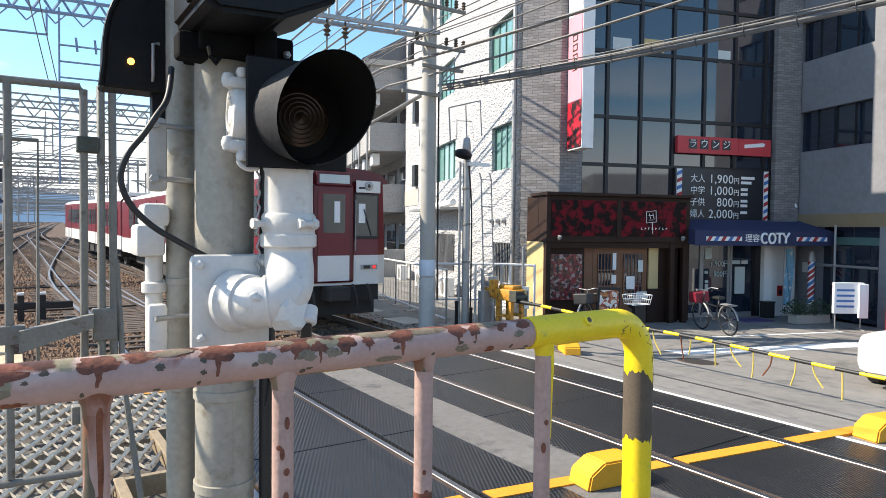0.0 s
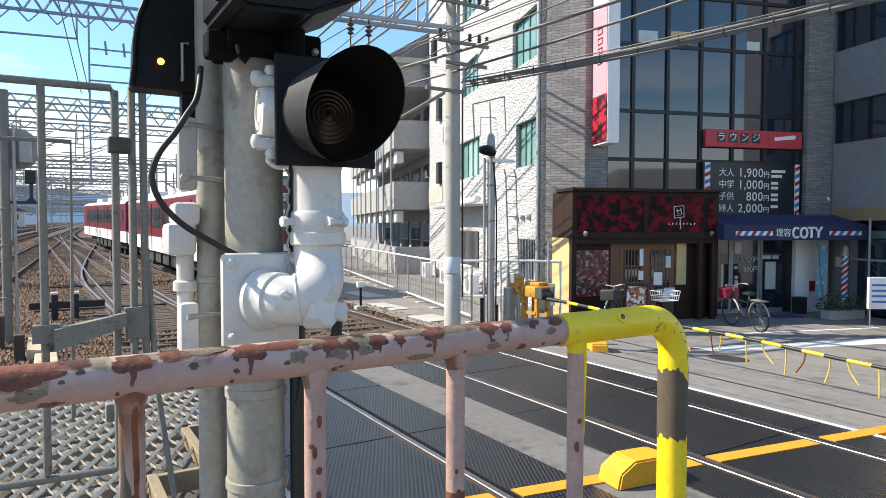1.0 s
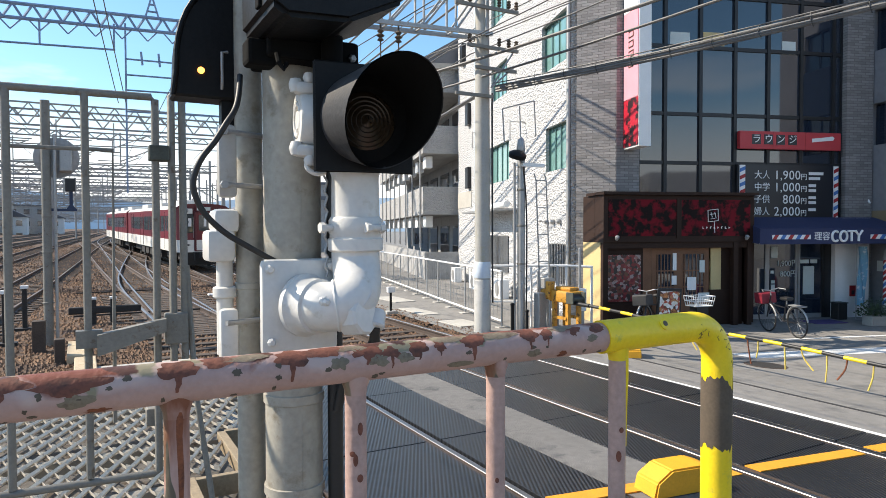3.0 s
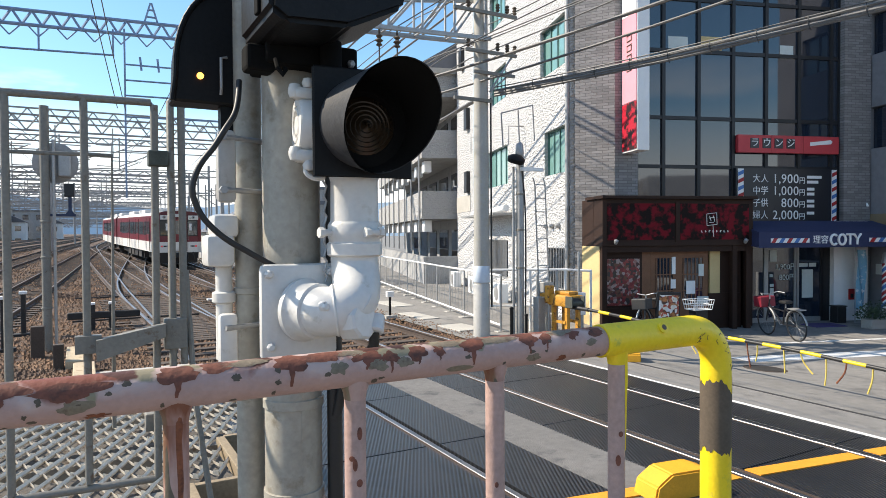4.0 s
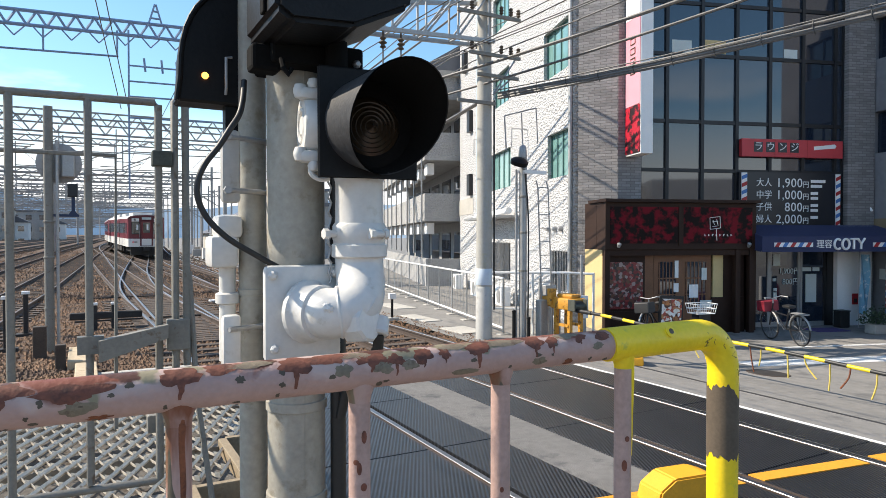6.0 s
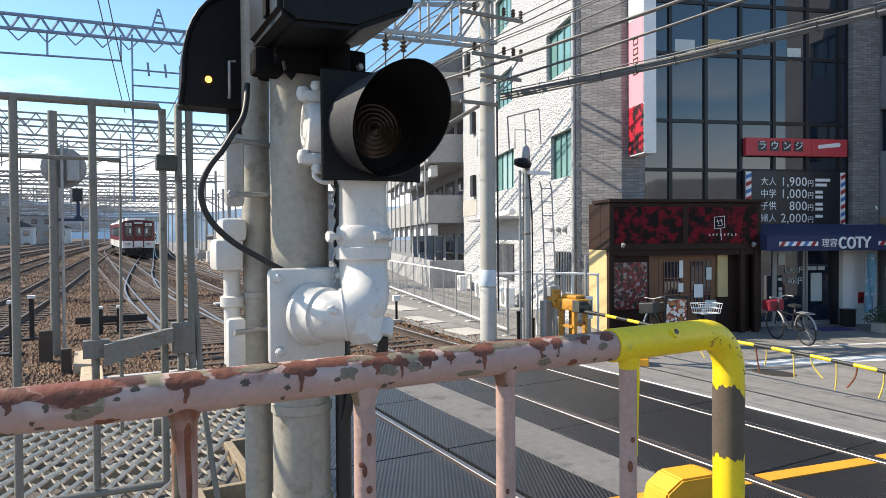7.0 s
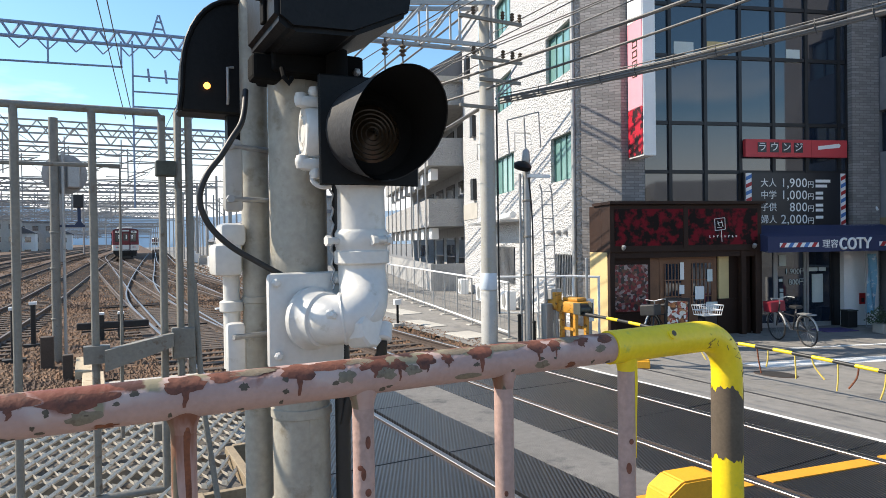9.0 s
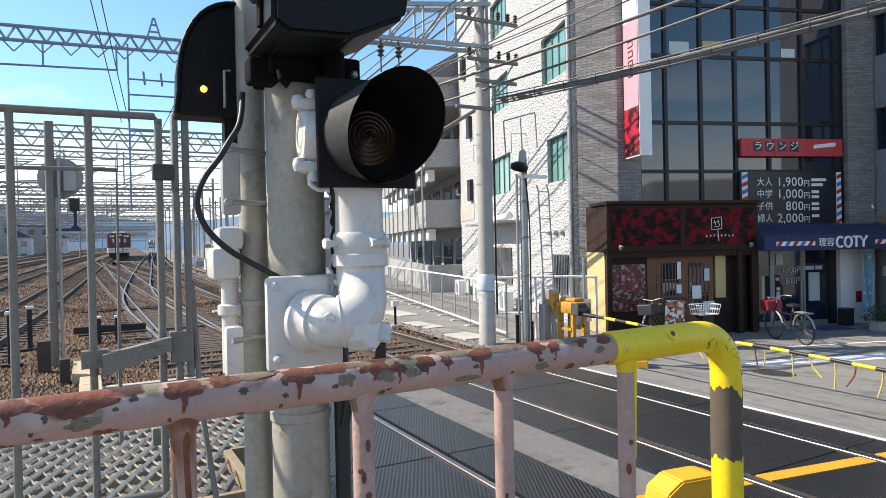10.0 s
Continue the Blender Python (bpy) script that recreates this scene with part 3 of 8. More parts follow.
def rail_sweep(bm, pts, prof):
    rings = []
    for i, p in enumerate(pts):
        d = (pts[min(i + 1, len(pts) - 1)] - pts[max(i - 1, 0)]).normalized()
        s = Vector((d.y, -d.x, 0))
        rings.append([bm.verts.new(p + s * a + Vector((0, 0, b))) for a, b in prof])
    k = len(prof)
    for u, v in zip(rings, rings[1:]):
        for i in range(k):
            bm.faces.new((u[i], u[(i + 1) % k], v[(i + 1) % k], v[i]))
    return bm


RAIL = [(-0.065, -0.15), (0.065, -0.15), (0.065, -0.135), (0.012, -0.12), (0.012, -0.045), (0.034, -0.035), (0.034, -0.005), (-0.034, -0.005), (-0.034, -0.035), (-0.012, -0.045), (-0.012, -0.12), (-0.065, -0.135)]
HEAD = [(-0.030, -0.004), (0.030, -0.004), (0.026, 0.001), (-0.026, 0.001)]


def track(kind, y0, y1, label, sleepers=True, shiny=False):
    t = thing("railway_track", label, "railway track", group="tracks of the yard")
    ys = [y0]
    while ys[-1] < y1:
        ys.append(ys[-1] + (1.5 if ys[-1] < 60 else 4.0 if ys[-1] < 150 else 12))
    for side in (-0.72, 0.72):
        pts = [Vector((line_x(kind, y) + side, y, grade(y))) for y in ys]
        r = part("rail", rail_sweep(B(), pts, RAIL), "rail", t)
        part("running_surface", rail_sweep(B(), pts, HEAD), "rail_top" if shiny else "rail_worn", r, "worn rail head")
    if sleepers:
        base = None
        y = max(y0, 10.6)
        far = B()
        while y < min(y1, 170):
            x = line_x(kind, y)
            dx = line_x(kind, y + 1) - x
            if y < 75:
                m = pose(x, y, grade(y) - 0.15, 0, 0, -math.degrees(math.atan(dx)) + random.uniform(-0.6, 0.6))
                if base is None:
                    base = part("sleeper", boxed(-1.2, 1.2, -0.11, 0.11, -0.1, 0.025, bevel=0.015), "sleeper", t)
                    base.matrix_basis = m
                else:
                    again(base, m)
            else:
                box(far, x - 1.2, x + 1.2, y - 0.11, y + 0.11, grade(y) - 0.22, grade(y) - 0.125)
            y += 0.62
        if far.verts:
            tagged(part("sleepers", far, "sleeper", t), kind="stuff")
        else:
            far.free()
    return t


def make_tracks():
    track("one", -12, 420, "railway track with rusty rails and timber sleepers", shiny=True)
    track("two", -12, 420, "railway track with polished rails beside the footpath", shiny=True)
    track("cross", 23, 84, "crossover track curving between two lines", sleepers=True)
    for k in range(5):
        track(k, 16 if k == 0 else 11, 420, "yard track with dull brown rails", sleepers=k < 3)
    # guard rails on the crossing: flangeways
    for x in (1.70, 2.985, 5.11, 6.395):
        tagged(part("guard_rail", boxed(x - 0.022, x + 0.022, -12, 10.6, -0.12, -0.003), "rail"), "dark guard rail beside the running rail", "guard rail", kind="structure")


def make_turnouts():
    """Curved rails of the points where the lines part."""
    for pts, shiny, label in (
            (((1.56, 14), (1.40, 20), (1.29, 26), (1.40, 32), (1.85, 39), (2.9, 52), (5.0, 76), (8.0, 110)), True, "polished curved turnout rail"),
            (((2.95, 18), (2.75, 24), (2.72, 30), (2.92, 36), (3.35, 43), (4.3, 54), (6.6, 82), (9.5, 116)), True, "polished curved turnout rail"),
            (((1.53, 17), (1.2, 27), (0.85, 40), (0.5, 55), (-0.2, 85)), False, "dull brown turnout rail"),
            (((3.0, 17), (2.65, 26), (2.2, 42), (1.6, 62), (1.0, 85)), False, "dull brown turnout rail"),
            (((5.0, 18), (4.6, 30), (3.7, 45), (2.6, 62), (1.6, 80)), False, "dull brown turnout rail")):
        t = thing("turnout_rail", label, "rail", group="rails of the points")
        line = curved([(x, y, grade(y) + 0.002) for x, y in pts], 8)
        r = part("rail", rail_sweep(B(), line, RAIL), "rail", t)
        part("running_surface", rail_sweep(B(), line, HEAD), "rail_top" if shiny else "rail_worn", r, "rail head")
    # long timbers under the points
    t = thing("point_timbers", "dark long timbers under the points", "timbers")
    base = None
    y = 15.0
    while y < 60:
        m = pose(2.4 - 0.01 * (y - 15), y + 0.3, grade(y) - 0.155, 0, 0, random.uniform(-1.5, 1.5))
        if base is None:
            base = part("timber", boxed(-1.75, 1.75, -0.12, 0.12, -0.1, 0.02, bevel=0.015), "sleeper", t)
            base.matrix_basis = m
        else:
            again(base, m)
        y += 0.62
    # point rods
    for y in (19.3, 26.5):
        t = thing("point_rod", "thin steel point rod between the rails", "point rod")
        part("rod", tube(B(), [(-0.2, y, -0.08), (3.1, y + 0.1, -0.08)], 0.025, 8), "under", t)


def make_stones():
    """Loose ballast stones that can be told apart beside the near tracks."""
    rnd = random.Random(5)
    def cover(n, xa, xb, ya, yb, smin, smax, label):
        vs, fs = [], []
        for i in range(n):
            u = rnd.random()
            y = ya + (yb - ya) * u * u
            x = rnd.uniform(xa, xb)
            s = rnd.uniform(smin, smax)
            b = len(vs)
            for dx, dy, dz in ((1, 0, 0), (0, 1, 0), (-1, 0, 0), (0, -1, 0), (0, 0, 1)):
                vs.append((x + dx * s * rnd.uniform(0.6, 1.3), y + dy * s * rnd.uniform(0.6, 1.3), grade(y) - 0.16 + dz * s * rnd.uniform(0.5, 1.1)))
            fs += [(b, b + 1, b + 4), (b + 1, b + 2, b + 4), (b + 2, b + 3, b + 4), (b + 3, b, b + 4)]
        me = bpy.data.meshes.new("ballast_stones")
        me.from_pydata(vs, [], fs)
        me.materials.append(M["stone"])
        tagged(new("ballast_stones", me), label, "ballast stones", kind="stuff")
    cover(26000, -4.0, 7.1, 10.4, 34, 0.022, 0.055, "loose brown and grey ballast stones between the rails")
    cover(14000, -12.0, 9.0, 26, 80, 0.05, 0.10, "distant loose ballast stones")
    cover(2500, 6.6, 7.9, 10.6, 20, 0.02, 0.05, "grey ballast stones along the footpath edge")


def make_opposite_side():
    """Plain walls added unseen behind the camera, closing the street; they only darken the window reflections."""
    rnd = random.Random(2)
    for i, (x, y, w, h) in enumerate(((-34, -26, 14, 6.0), (-19, -24, 11, 7.0), (-7, -27, 13, 5.5), (7, -25, 12, 6.2), (20, -28, 15, 7.0))):
        t = part("wall_south", boxed(x, x + w, y - 8, y, -0.34, h), ("concrete", "balcony_wall", "grey_tile")[i % 3])
        tagged(t, "plain unseen wall added to darken the glass reflections", "building wall", kind="structure")


# ---- things beside the camera ----
RZ = 1.775          # axis height of the hand rail
RY = 1.5


def make_railing():
    t = thing("guard_railing", "rusty pink-painted pipe railing with a bent yellow end", "railing")
    n = 60
    bm = B()
    pts = []
    for i in range(n + 1):
        x = -1.6 + (1.372 + 1.6) * i / n
        pts.append((x, RY, RZ))
    part("top_rail", tube(bm, pts, 0.0445, 28), "pink", t, "peeling pink paint with rust patches", True)
    # yellow sleeve and bend
    bend = [(1.366, RY, RZ), (1.6, RY, RZ + 0.002)]
    cx, cz, R = 1.762, RZ - 0.125, 0.127
    for k in range(13):
        a = radians(90 - 90 * k / 12)
        bend.append((cx + R * math.cos(a), RY, cz + R * math.sin(a)))
    bend += [(cx + R, RY, 1.3), (cx + R, RY, 0.55)]
    part("end_post", tube(B(), bend, 0.050, 28), "yellow", t, "thick glossy yellow paint", True)
    # bare grey band scuffed round the end post
    bm = B()
    seg = 72
    ring_noise = lambda k, s, f: noise.noise((f * math.cos(2 * math.pi * k / seg), f * math.sin(2 * math.pi * k / seg), s))
    lo = [1.365 + 0.05 * ring_noise(k, 1, 1.6) + 0.02 * ring_noise(k, 9, 5) for k in range(seg)]
    hi = [1.60 + 0.06 * ring_noise(k, 4, 1.3) + 0.02 * ring_noise(k, 12, 5) for k in range(seg)]
    rings = [[bm.verts.new((cx + R + 0.0512 * math.cos(2 * math.pi * k / seg), RY + 0.0512 * math.sin(2 * math.pi * k / seg), z[k])) for k in range(seg)] for z in (lo, hi)]
    for k in range(seg):
        bm.faces.new((rings[0][k], rings[0][(k + 1) % seg], rings[1][(k + 1) % seg], rings[1][k]))
    part("scuffed_band", bm, "scuff", t, "dark bare band where the paint is worn off", True)
    for i, x in enumerate((-1.06, -0.645, -0.23, 0.178, 0.585, 0.992, 1.437)):
        p = part("post", tube(B(), [(x, RY, 0.55), (x, RY, RZ - 0.02)], 0.0262, 20), "pink_post" if i == 6 else "pink_run" if i == 3 else "pink_post", t, "", True)
        if i == 3:
            part("rust_run", tube(B(), [(x + 0.004, RY - 0.0185, RZ - 0.03), (x + 0.002, RY - 0.0185, RZ - 0.11), (x + 0.004, RY - 0.0188, RZ - 0.2), (x + 0.003, RY - 0.019, RZ - 0.3)], [0.0105, 0.0094, 0.0088, 0.0074], 12), "rust", p, "run of brown rust", True)
        bm = B()
        lathe(bm, [(0.0265, -0.075), (0.0285, -0.06), (0.034, -0.045), (0.036, -0.02)], pose(x, RY, RZ), 20)
        part("weld", bm, "yellow" if i == 6 else "pink_run", p, "weld under the top rail", True)
    rnd = random.Random(6)
    for x, zs in ((0.585, (1.62, 1.56, 1.545, 1.50, 1.44, 1.40)), (0.178, (1.52, 1.47, 1.40)), (0.992, (1.42, 1.36)), (1.437, (1.49, 1.41))):
        for z in zs:
            a = radians(rnd.uniform(-150, -70))
            bm = lathe(B(), [(0.0095, -0.004), (0.0095, 0.0016), (0.0001, 0.002)], Matrix.Translation((x + 0.0254 * math.cos(a), RY + 0.0254 * math.sin(a), z)) @ pose(0, 0, 0, 0, 90, math.degrees(a)) @ Matrix.Diagonal((rnd.uniform(0.7, 1.9), rnd.uniform(0.5, 0.9), 1, 1)), 12)
            part("rust_spot", bm, "rust_deep", t, "small rust spot", True)
    part("rusted_foot", tube(B(), [(0.992, RY, 0.55), (0.992, RY, 1.335), (0.992, RY, 1.36)], [0.0268, 0.0266, 0.0262], 20), "rust_deep", t, "rusted lower length of a post", True)
    # yellow paint run down beside the bend
    part("paint_run", tube(B(), [(1.455, RY - 0.017, RZ - 0.04), (1.4565, RY - 0.0172, RZ - 0.12), (1.455, RY - 0.0172, RZ - 0.2), (1.456, RY - 0.0172, RZ - 0.34)], [0.0085, 0.0078, 0.006, 0.0025], 10), "yellow", t, "run of yellow paint", True)
    # cracked paint and a bolt boss on the yellow bend
    rnd = random.Random(17)
    for i in range(10):
        a = radians(rnd.uniform(-10, 100))
        b = radians(rnd.uniform(-50, 40))
        pts = []
        for j in range(4):
            aa, bb = a + radians(rnd.uniform(-3, 3)) + j * 0.05, b + j * rnd.uniform(-0.12, 0.16)
            rad = R + 0.0502 * math.sin(bb)
            pts.append((cx + rad * math.cos(aa), RY - 0.0502 * math.cos(bb), cz + rad * math.sin(aa)))
        part("paint_crack", tube(B(), pts, 0.0011, 5), "scuff", t)
    boss = part("bolt_boss", lathe(B(), [(0.018, 0), (0.018, 0.006), (0.012, 0.008)], Matrix.Translation((1.59, RY - 0.041, RZ + 0.028)) @ pose(0, 0, 0, 62), 18), "yellow", t, "painted-over bolt boss", True)
    part("bolt_hole", lathe(B(), [(0.009, 0), (0.009, 0.0015)], Matrix.Translation((1.59, RY - 0.0475, RZ + 0.0315)) @ pose(0, 0, 0, 62), 14), "scuff", boss)
    # rust blooms with drips, and olive bare patches, where they sit along the rail
    def bloom(x, a, rx, ra, material, label, drip=0.0):
        bm = B()
        k = 28
        rings = []
        for f in (1.0, 0.66, 0.33):
            ring = []
            for j in range(k):
                th = 2 * math.pi * j / k
                w = f * (1 + 0.55 * noise.noise((x * 17, math.cos(th) * 1.3, math.sin(th) * 1.3)) + 0.25 * noise.noise((x * 31, math.cos(th) * 4, math.sin(th) * 4)))
                pa = a + radians(ra) * w * math.sin(th)
                ring.append(bm.verts.new((x + rx * w * math.cos(th), RY - 0.0451 * math.cos(pa), RZ + 0.0451 * math.sin(pa))))
            rings.append(ring)
        mid = bm.verts.new((x, RY - 0.0452 * math.cos(a), RZ + 0.0452 * math.sin(a)))
        for j in range(k):
            for u, v in zip(rings, rings[1:]):
                bm.faces.new((u[j], u[(j + 1) % k], v[(j + 1) % k], v[j]))
            bm.faces.new((rings[2][j], rings[2][(j + 1) % k], mid))
        if drip > 8:
            rows = []
            for j in range(9):
                pa = a - radians(ra) * 0.6 - radians(drip * 0.7 + ra * 0.4) * j / 8
                w = rx * (0.20 - 0.14 * j / 8) * (1 + 0.4 * noise.noise((x * 23, j * 0.8, 1)))
                o = x + rx * 0.15 * noise.noise((x * 9, j * 0.3, 5))
                rows.append([bm.verts.new((o + q * w, RY - 0.04515 * math.cos(pa), RZ + 0.04515 * math.sin(pa))) for q in (-1, 1)])
            for u, v in zip(rows, rows[1:]):
                bm.faces.new((u[0], u[1], v[1], v[0]))
        part("rust_bloom" if "rust" in label else "bare_patch", bm, material, t, label, True)
    for x, a, rx, ra, drip in ((-0.13, 50, 0.05, 30, 30), (-0.02, 30, 0.075, 26, 10), (0.178, 48, 0.05, 40, 45), (0.26, 62, 0.045, 22, 0), (0.42, 55, 0.05, 36, 70), (0.50, 62, 0.06, 26, 0),
                               (0.60, 45, 0.045, 30, 25), (0.665, 35, 0.026, 24, 45), (0.74, 40, 0.03, 30, 20), (0.80, 42, 0.022, 26, 20), (0.90, 45, 0.045, 34, 55), (1.08, 52, 0.035, 34, 40), (1.14, 46, 0.026, 28, 30), (1.24, 55, 0.03, 24, 15), (1.33, 50, 0.03, 22, 0)):
        bloom(x, radians(a), rx * 0.85, ra * 0.85, "rust_deep", "brown rust bloom with a drip", drip)
    for x, a, rx, ra in ((-0.01, -12, 0.03, 18), (0.33, 66, 0.05, 16), (0.53, 15, 0.022, 20), (0.57, 66, 0.04, 18), (0.63, 12, 0.026, 20), (0.70, 14, 0.022, 16), (0.83, 66, 0.04, 18), (0.86, -30, 0.04, 12), (0.99, 62, 0.05, 20), (1.09, -22, 0.022, 14), (1.2, 66, 0.04, 16), (1.30, 12, 0.02, 12)):
        bloom(x, radians(a), rx, ra, "olive_bare", "bare olive-grey patch")
    # small chipped spots on the rail
    rnd = random.Random(11)
    for i in range(34):
        x = rnd.uniform(-0.4, 1.34)
        a = radians(rnd.uniform(-60, 35))
        big = rnd.random() < 0.06
        rx, ra = (rnd.uniform(0.014, 0.024), rnd.uniform(0.2, 0.4)) if big else (rnd.uniform(0.004, 0.010), rnd.uniform(0.08, 0.2))
        bm = B()
        ring = []
        k = 20
        for j in range(k):
            w = 1 + 0.6 * noise.noise((i * 3.1, math.cos(j * 0.45) * 2, math.sin(j * 0.45) * 2))
            px, pa = x + rx * w * math.cos(2 * math.pi * j / k), a + ra * w * math.sin(2 * math.pi * j / k)
            ring.append(bm.verts.new((px, RY - 0.0449 * math.cos(pa), RZ + 0.0449 * math.sin(pa))))
        mid = bm.verts.new((x, RY - 0.0453 * math.cos(a), RZ + 0.0453 * math.sin(a)))
        for j in range(k):
            bm.faces.new((ring[j], ring[(j + 1) % k], mid))
        part("chip", bm, "rust" if (big and rnd.random() < 0.6) else "scuff", t, "chipped spot in the paint", True)


def hood_lamp(m, board, name, label, r=0.135, length=0.27):
    """A crossing lamp: back board, round casing, slanted hood and lens; it faces along its own -y."""
    t = thing(name, label, "signal lamp", m, group="lamps of the crossing signal")
    w, h = board
    bm = boxed(-w / 2, w / 2, -0.012, 0.012, -h / 2, h / 2)
    part("back_board", bm, "black", t, "flat black board")
    part("board_rim", tube(B(), [(-w / 2, -0.004, h / 2), (w / 2, -0.004, h / 2), (w / 2, -0.004, -h / 2), (-w / 2, -0.004, -h / 2), (-w / 2, -0.004, h / 2)], 0.006, 6), "black", t, "turned edge of the board")
    # slanted hood: a ring whose reach is long above, short below
    bm = B()
    seg = 40
    def ring(rad, f):
        out = []
        for k in range(seg):
            a = 2 * math.pi * k / seg
            reach = length * (0.04 + 0.96 * (0.5 + 0.5 * math.sin(a - 0.1)) ** 0.72)
            out.append(bm.verts.new((rad * math.cos(a) * (1 + 0.05 * f) + 0.034 * f, -0.012 - reach * f, rad * math.sin(a) * (1 + 0.05 * f) - 0.010 * f)))
        return out
    outer = [ring(r, f) for f in (0, 0.34, 0.36, 0.62, 0.64, 1.0)]
    rows = outer
    for u, v in zip(rows, rows[1:]):
        for k in range(seg):
            bm.faces.new((u[k], u[(k + 1) % seg], v[(k + 1) % seg], v[k]))
    part("hood", bm, "hood_black", t, "long slanted black hood", True)
    # inner face in a blacker colour than the outside, painting the hood's shade
    bm = B()
    lining = [ring(r - 0.004, f) for f in (1.0, 0.5, 0.0)]
    for u, v in zip(lining, lining[1:]):
        for k in range(seg):
            bm.faces.new((u[k], u[(k + 1) % seg], v[(k + 1) % seg], v[k]))
    part("hood_lining", bm, "matt_black", t, "inside of the hood, coloured near black as shade", True)
    # ring added over the board to blacken it where the hood shades it
    part("lens_bezel", lathe(B(), [(r - 0.003, 0.0), (r - 0.003, 0.004), (0.098, 0.010), (0.094, 0.002)], Matrix.Translation((0.0, -0.012, 0.0)) @ pose(0, 0, 0, 90, 0, 0), 36), "matt_black", t, "added black ring painting shade round the lens", True)
    # stepped lens
    prof = [(0.094, 0.0)]
    for i in range(6):
        rr = 0.088 - i * 0.0138
        prof += [(rr, 0.004 + i * 0.004), (rr - 0.010, 0.0105 + i * 0.004)]
    prof += [(0.0, 0.045)]
    bm = lathe(B(), prof, Matrix.Translation((0.0, -0.0165, -0.012)) @ pose(0, 0, 0, 90, 0, 0), 32)
    part("lens", bm, "glass_lens", t, "unlit stepped glass lens", True)
    # casing behind the board with hinge lugs
    bm = lathe(B(), [(0.075, 0.0), (0.09, 0.01), (0.09, 0.11), (0.082, 0.12), (0.06, 0.122), (0.058, 0.112), (0.03, 0.112), (0.028, 0.12)], Matrix.Translation((-w / 2 + 0.085, 0.095, 0.0)) @ pose(0, 0, 0, 0, -90, 0), 28)
    part("casing", bm, "white_cast", t, "white round casing", True)
    part("casing_body", boxed(-w / 2 + 0.03, w / 2 - 0.03, 0.012, 0.12, -0.11, 0.11, bevel=0.03), "white_cast", t, "", True)
    for z, up in ((0.092, 1), (-0.098, -1)):
        lug = part("hinge_lug", boxed(-w / 2 - 0.05, -w / 2 + 0.06, 0.03, 0.085, z - 0.02, z + 0.018, bevel=0.014), "white_cast", t, "", True)
        part("hinge_knuckle", lathe(B(), [(0.001, -0.024), (0.016, -0.02), (0.021, -0.006), (0.021, 0.006), (0.016, 0.02), (0.001, 0.024)], pose(-w / 2 - 0.045, 0.055, z + 0.006), 14), "white_cast", lug, "", True)
        part("wing_nut", lathe(B(), [(0.001, -0.018), (0.015, -0.014), (0.02, 0.0), (0.015, 0.014), (0.001, 0.018)], pose(-w / 2 - 0.006, 0.045, z + 0.03 * up), 12), "white_cast", lug, "", True)
    part("ring_boss", tube(B(), [(-w / 2 - 0.032, 0.095 + 0.05 * math.cos(k * math.pi / 12), 0.05 * math.sin(k * math.pi / 12)) for k in range(25)], 0.007, 8), "white_cast", t, "raised ring on the casing", True)
    part("drain_hook", tube(B(), curved([(-w / 2 - 0.01, 0.05, -0.115), (-w / 2 - 0.015, 0.045, -0.15), (-w / 2 + 0.01, 0.04, -0.168), (-w / 2 + 0.04, 0.04, -0.165)], 4), 0.008, 8), "white_cast", t, "", True)
    return t


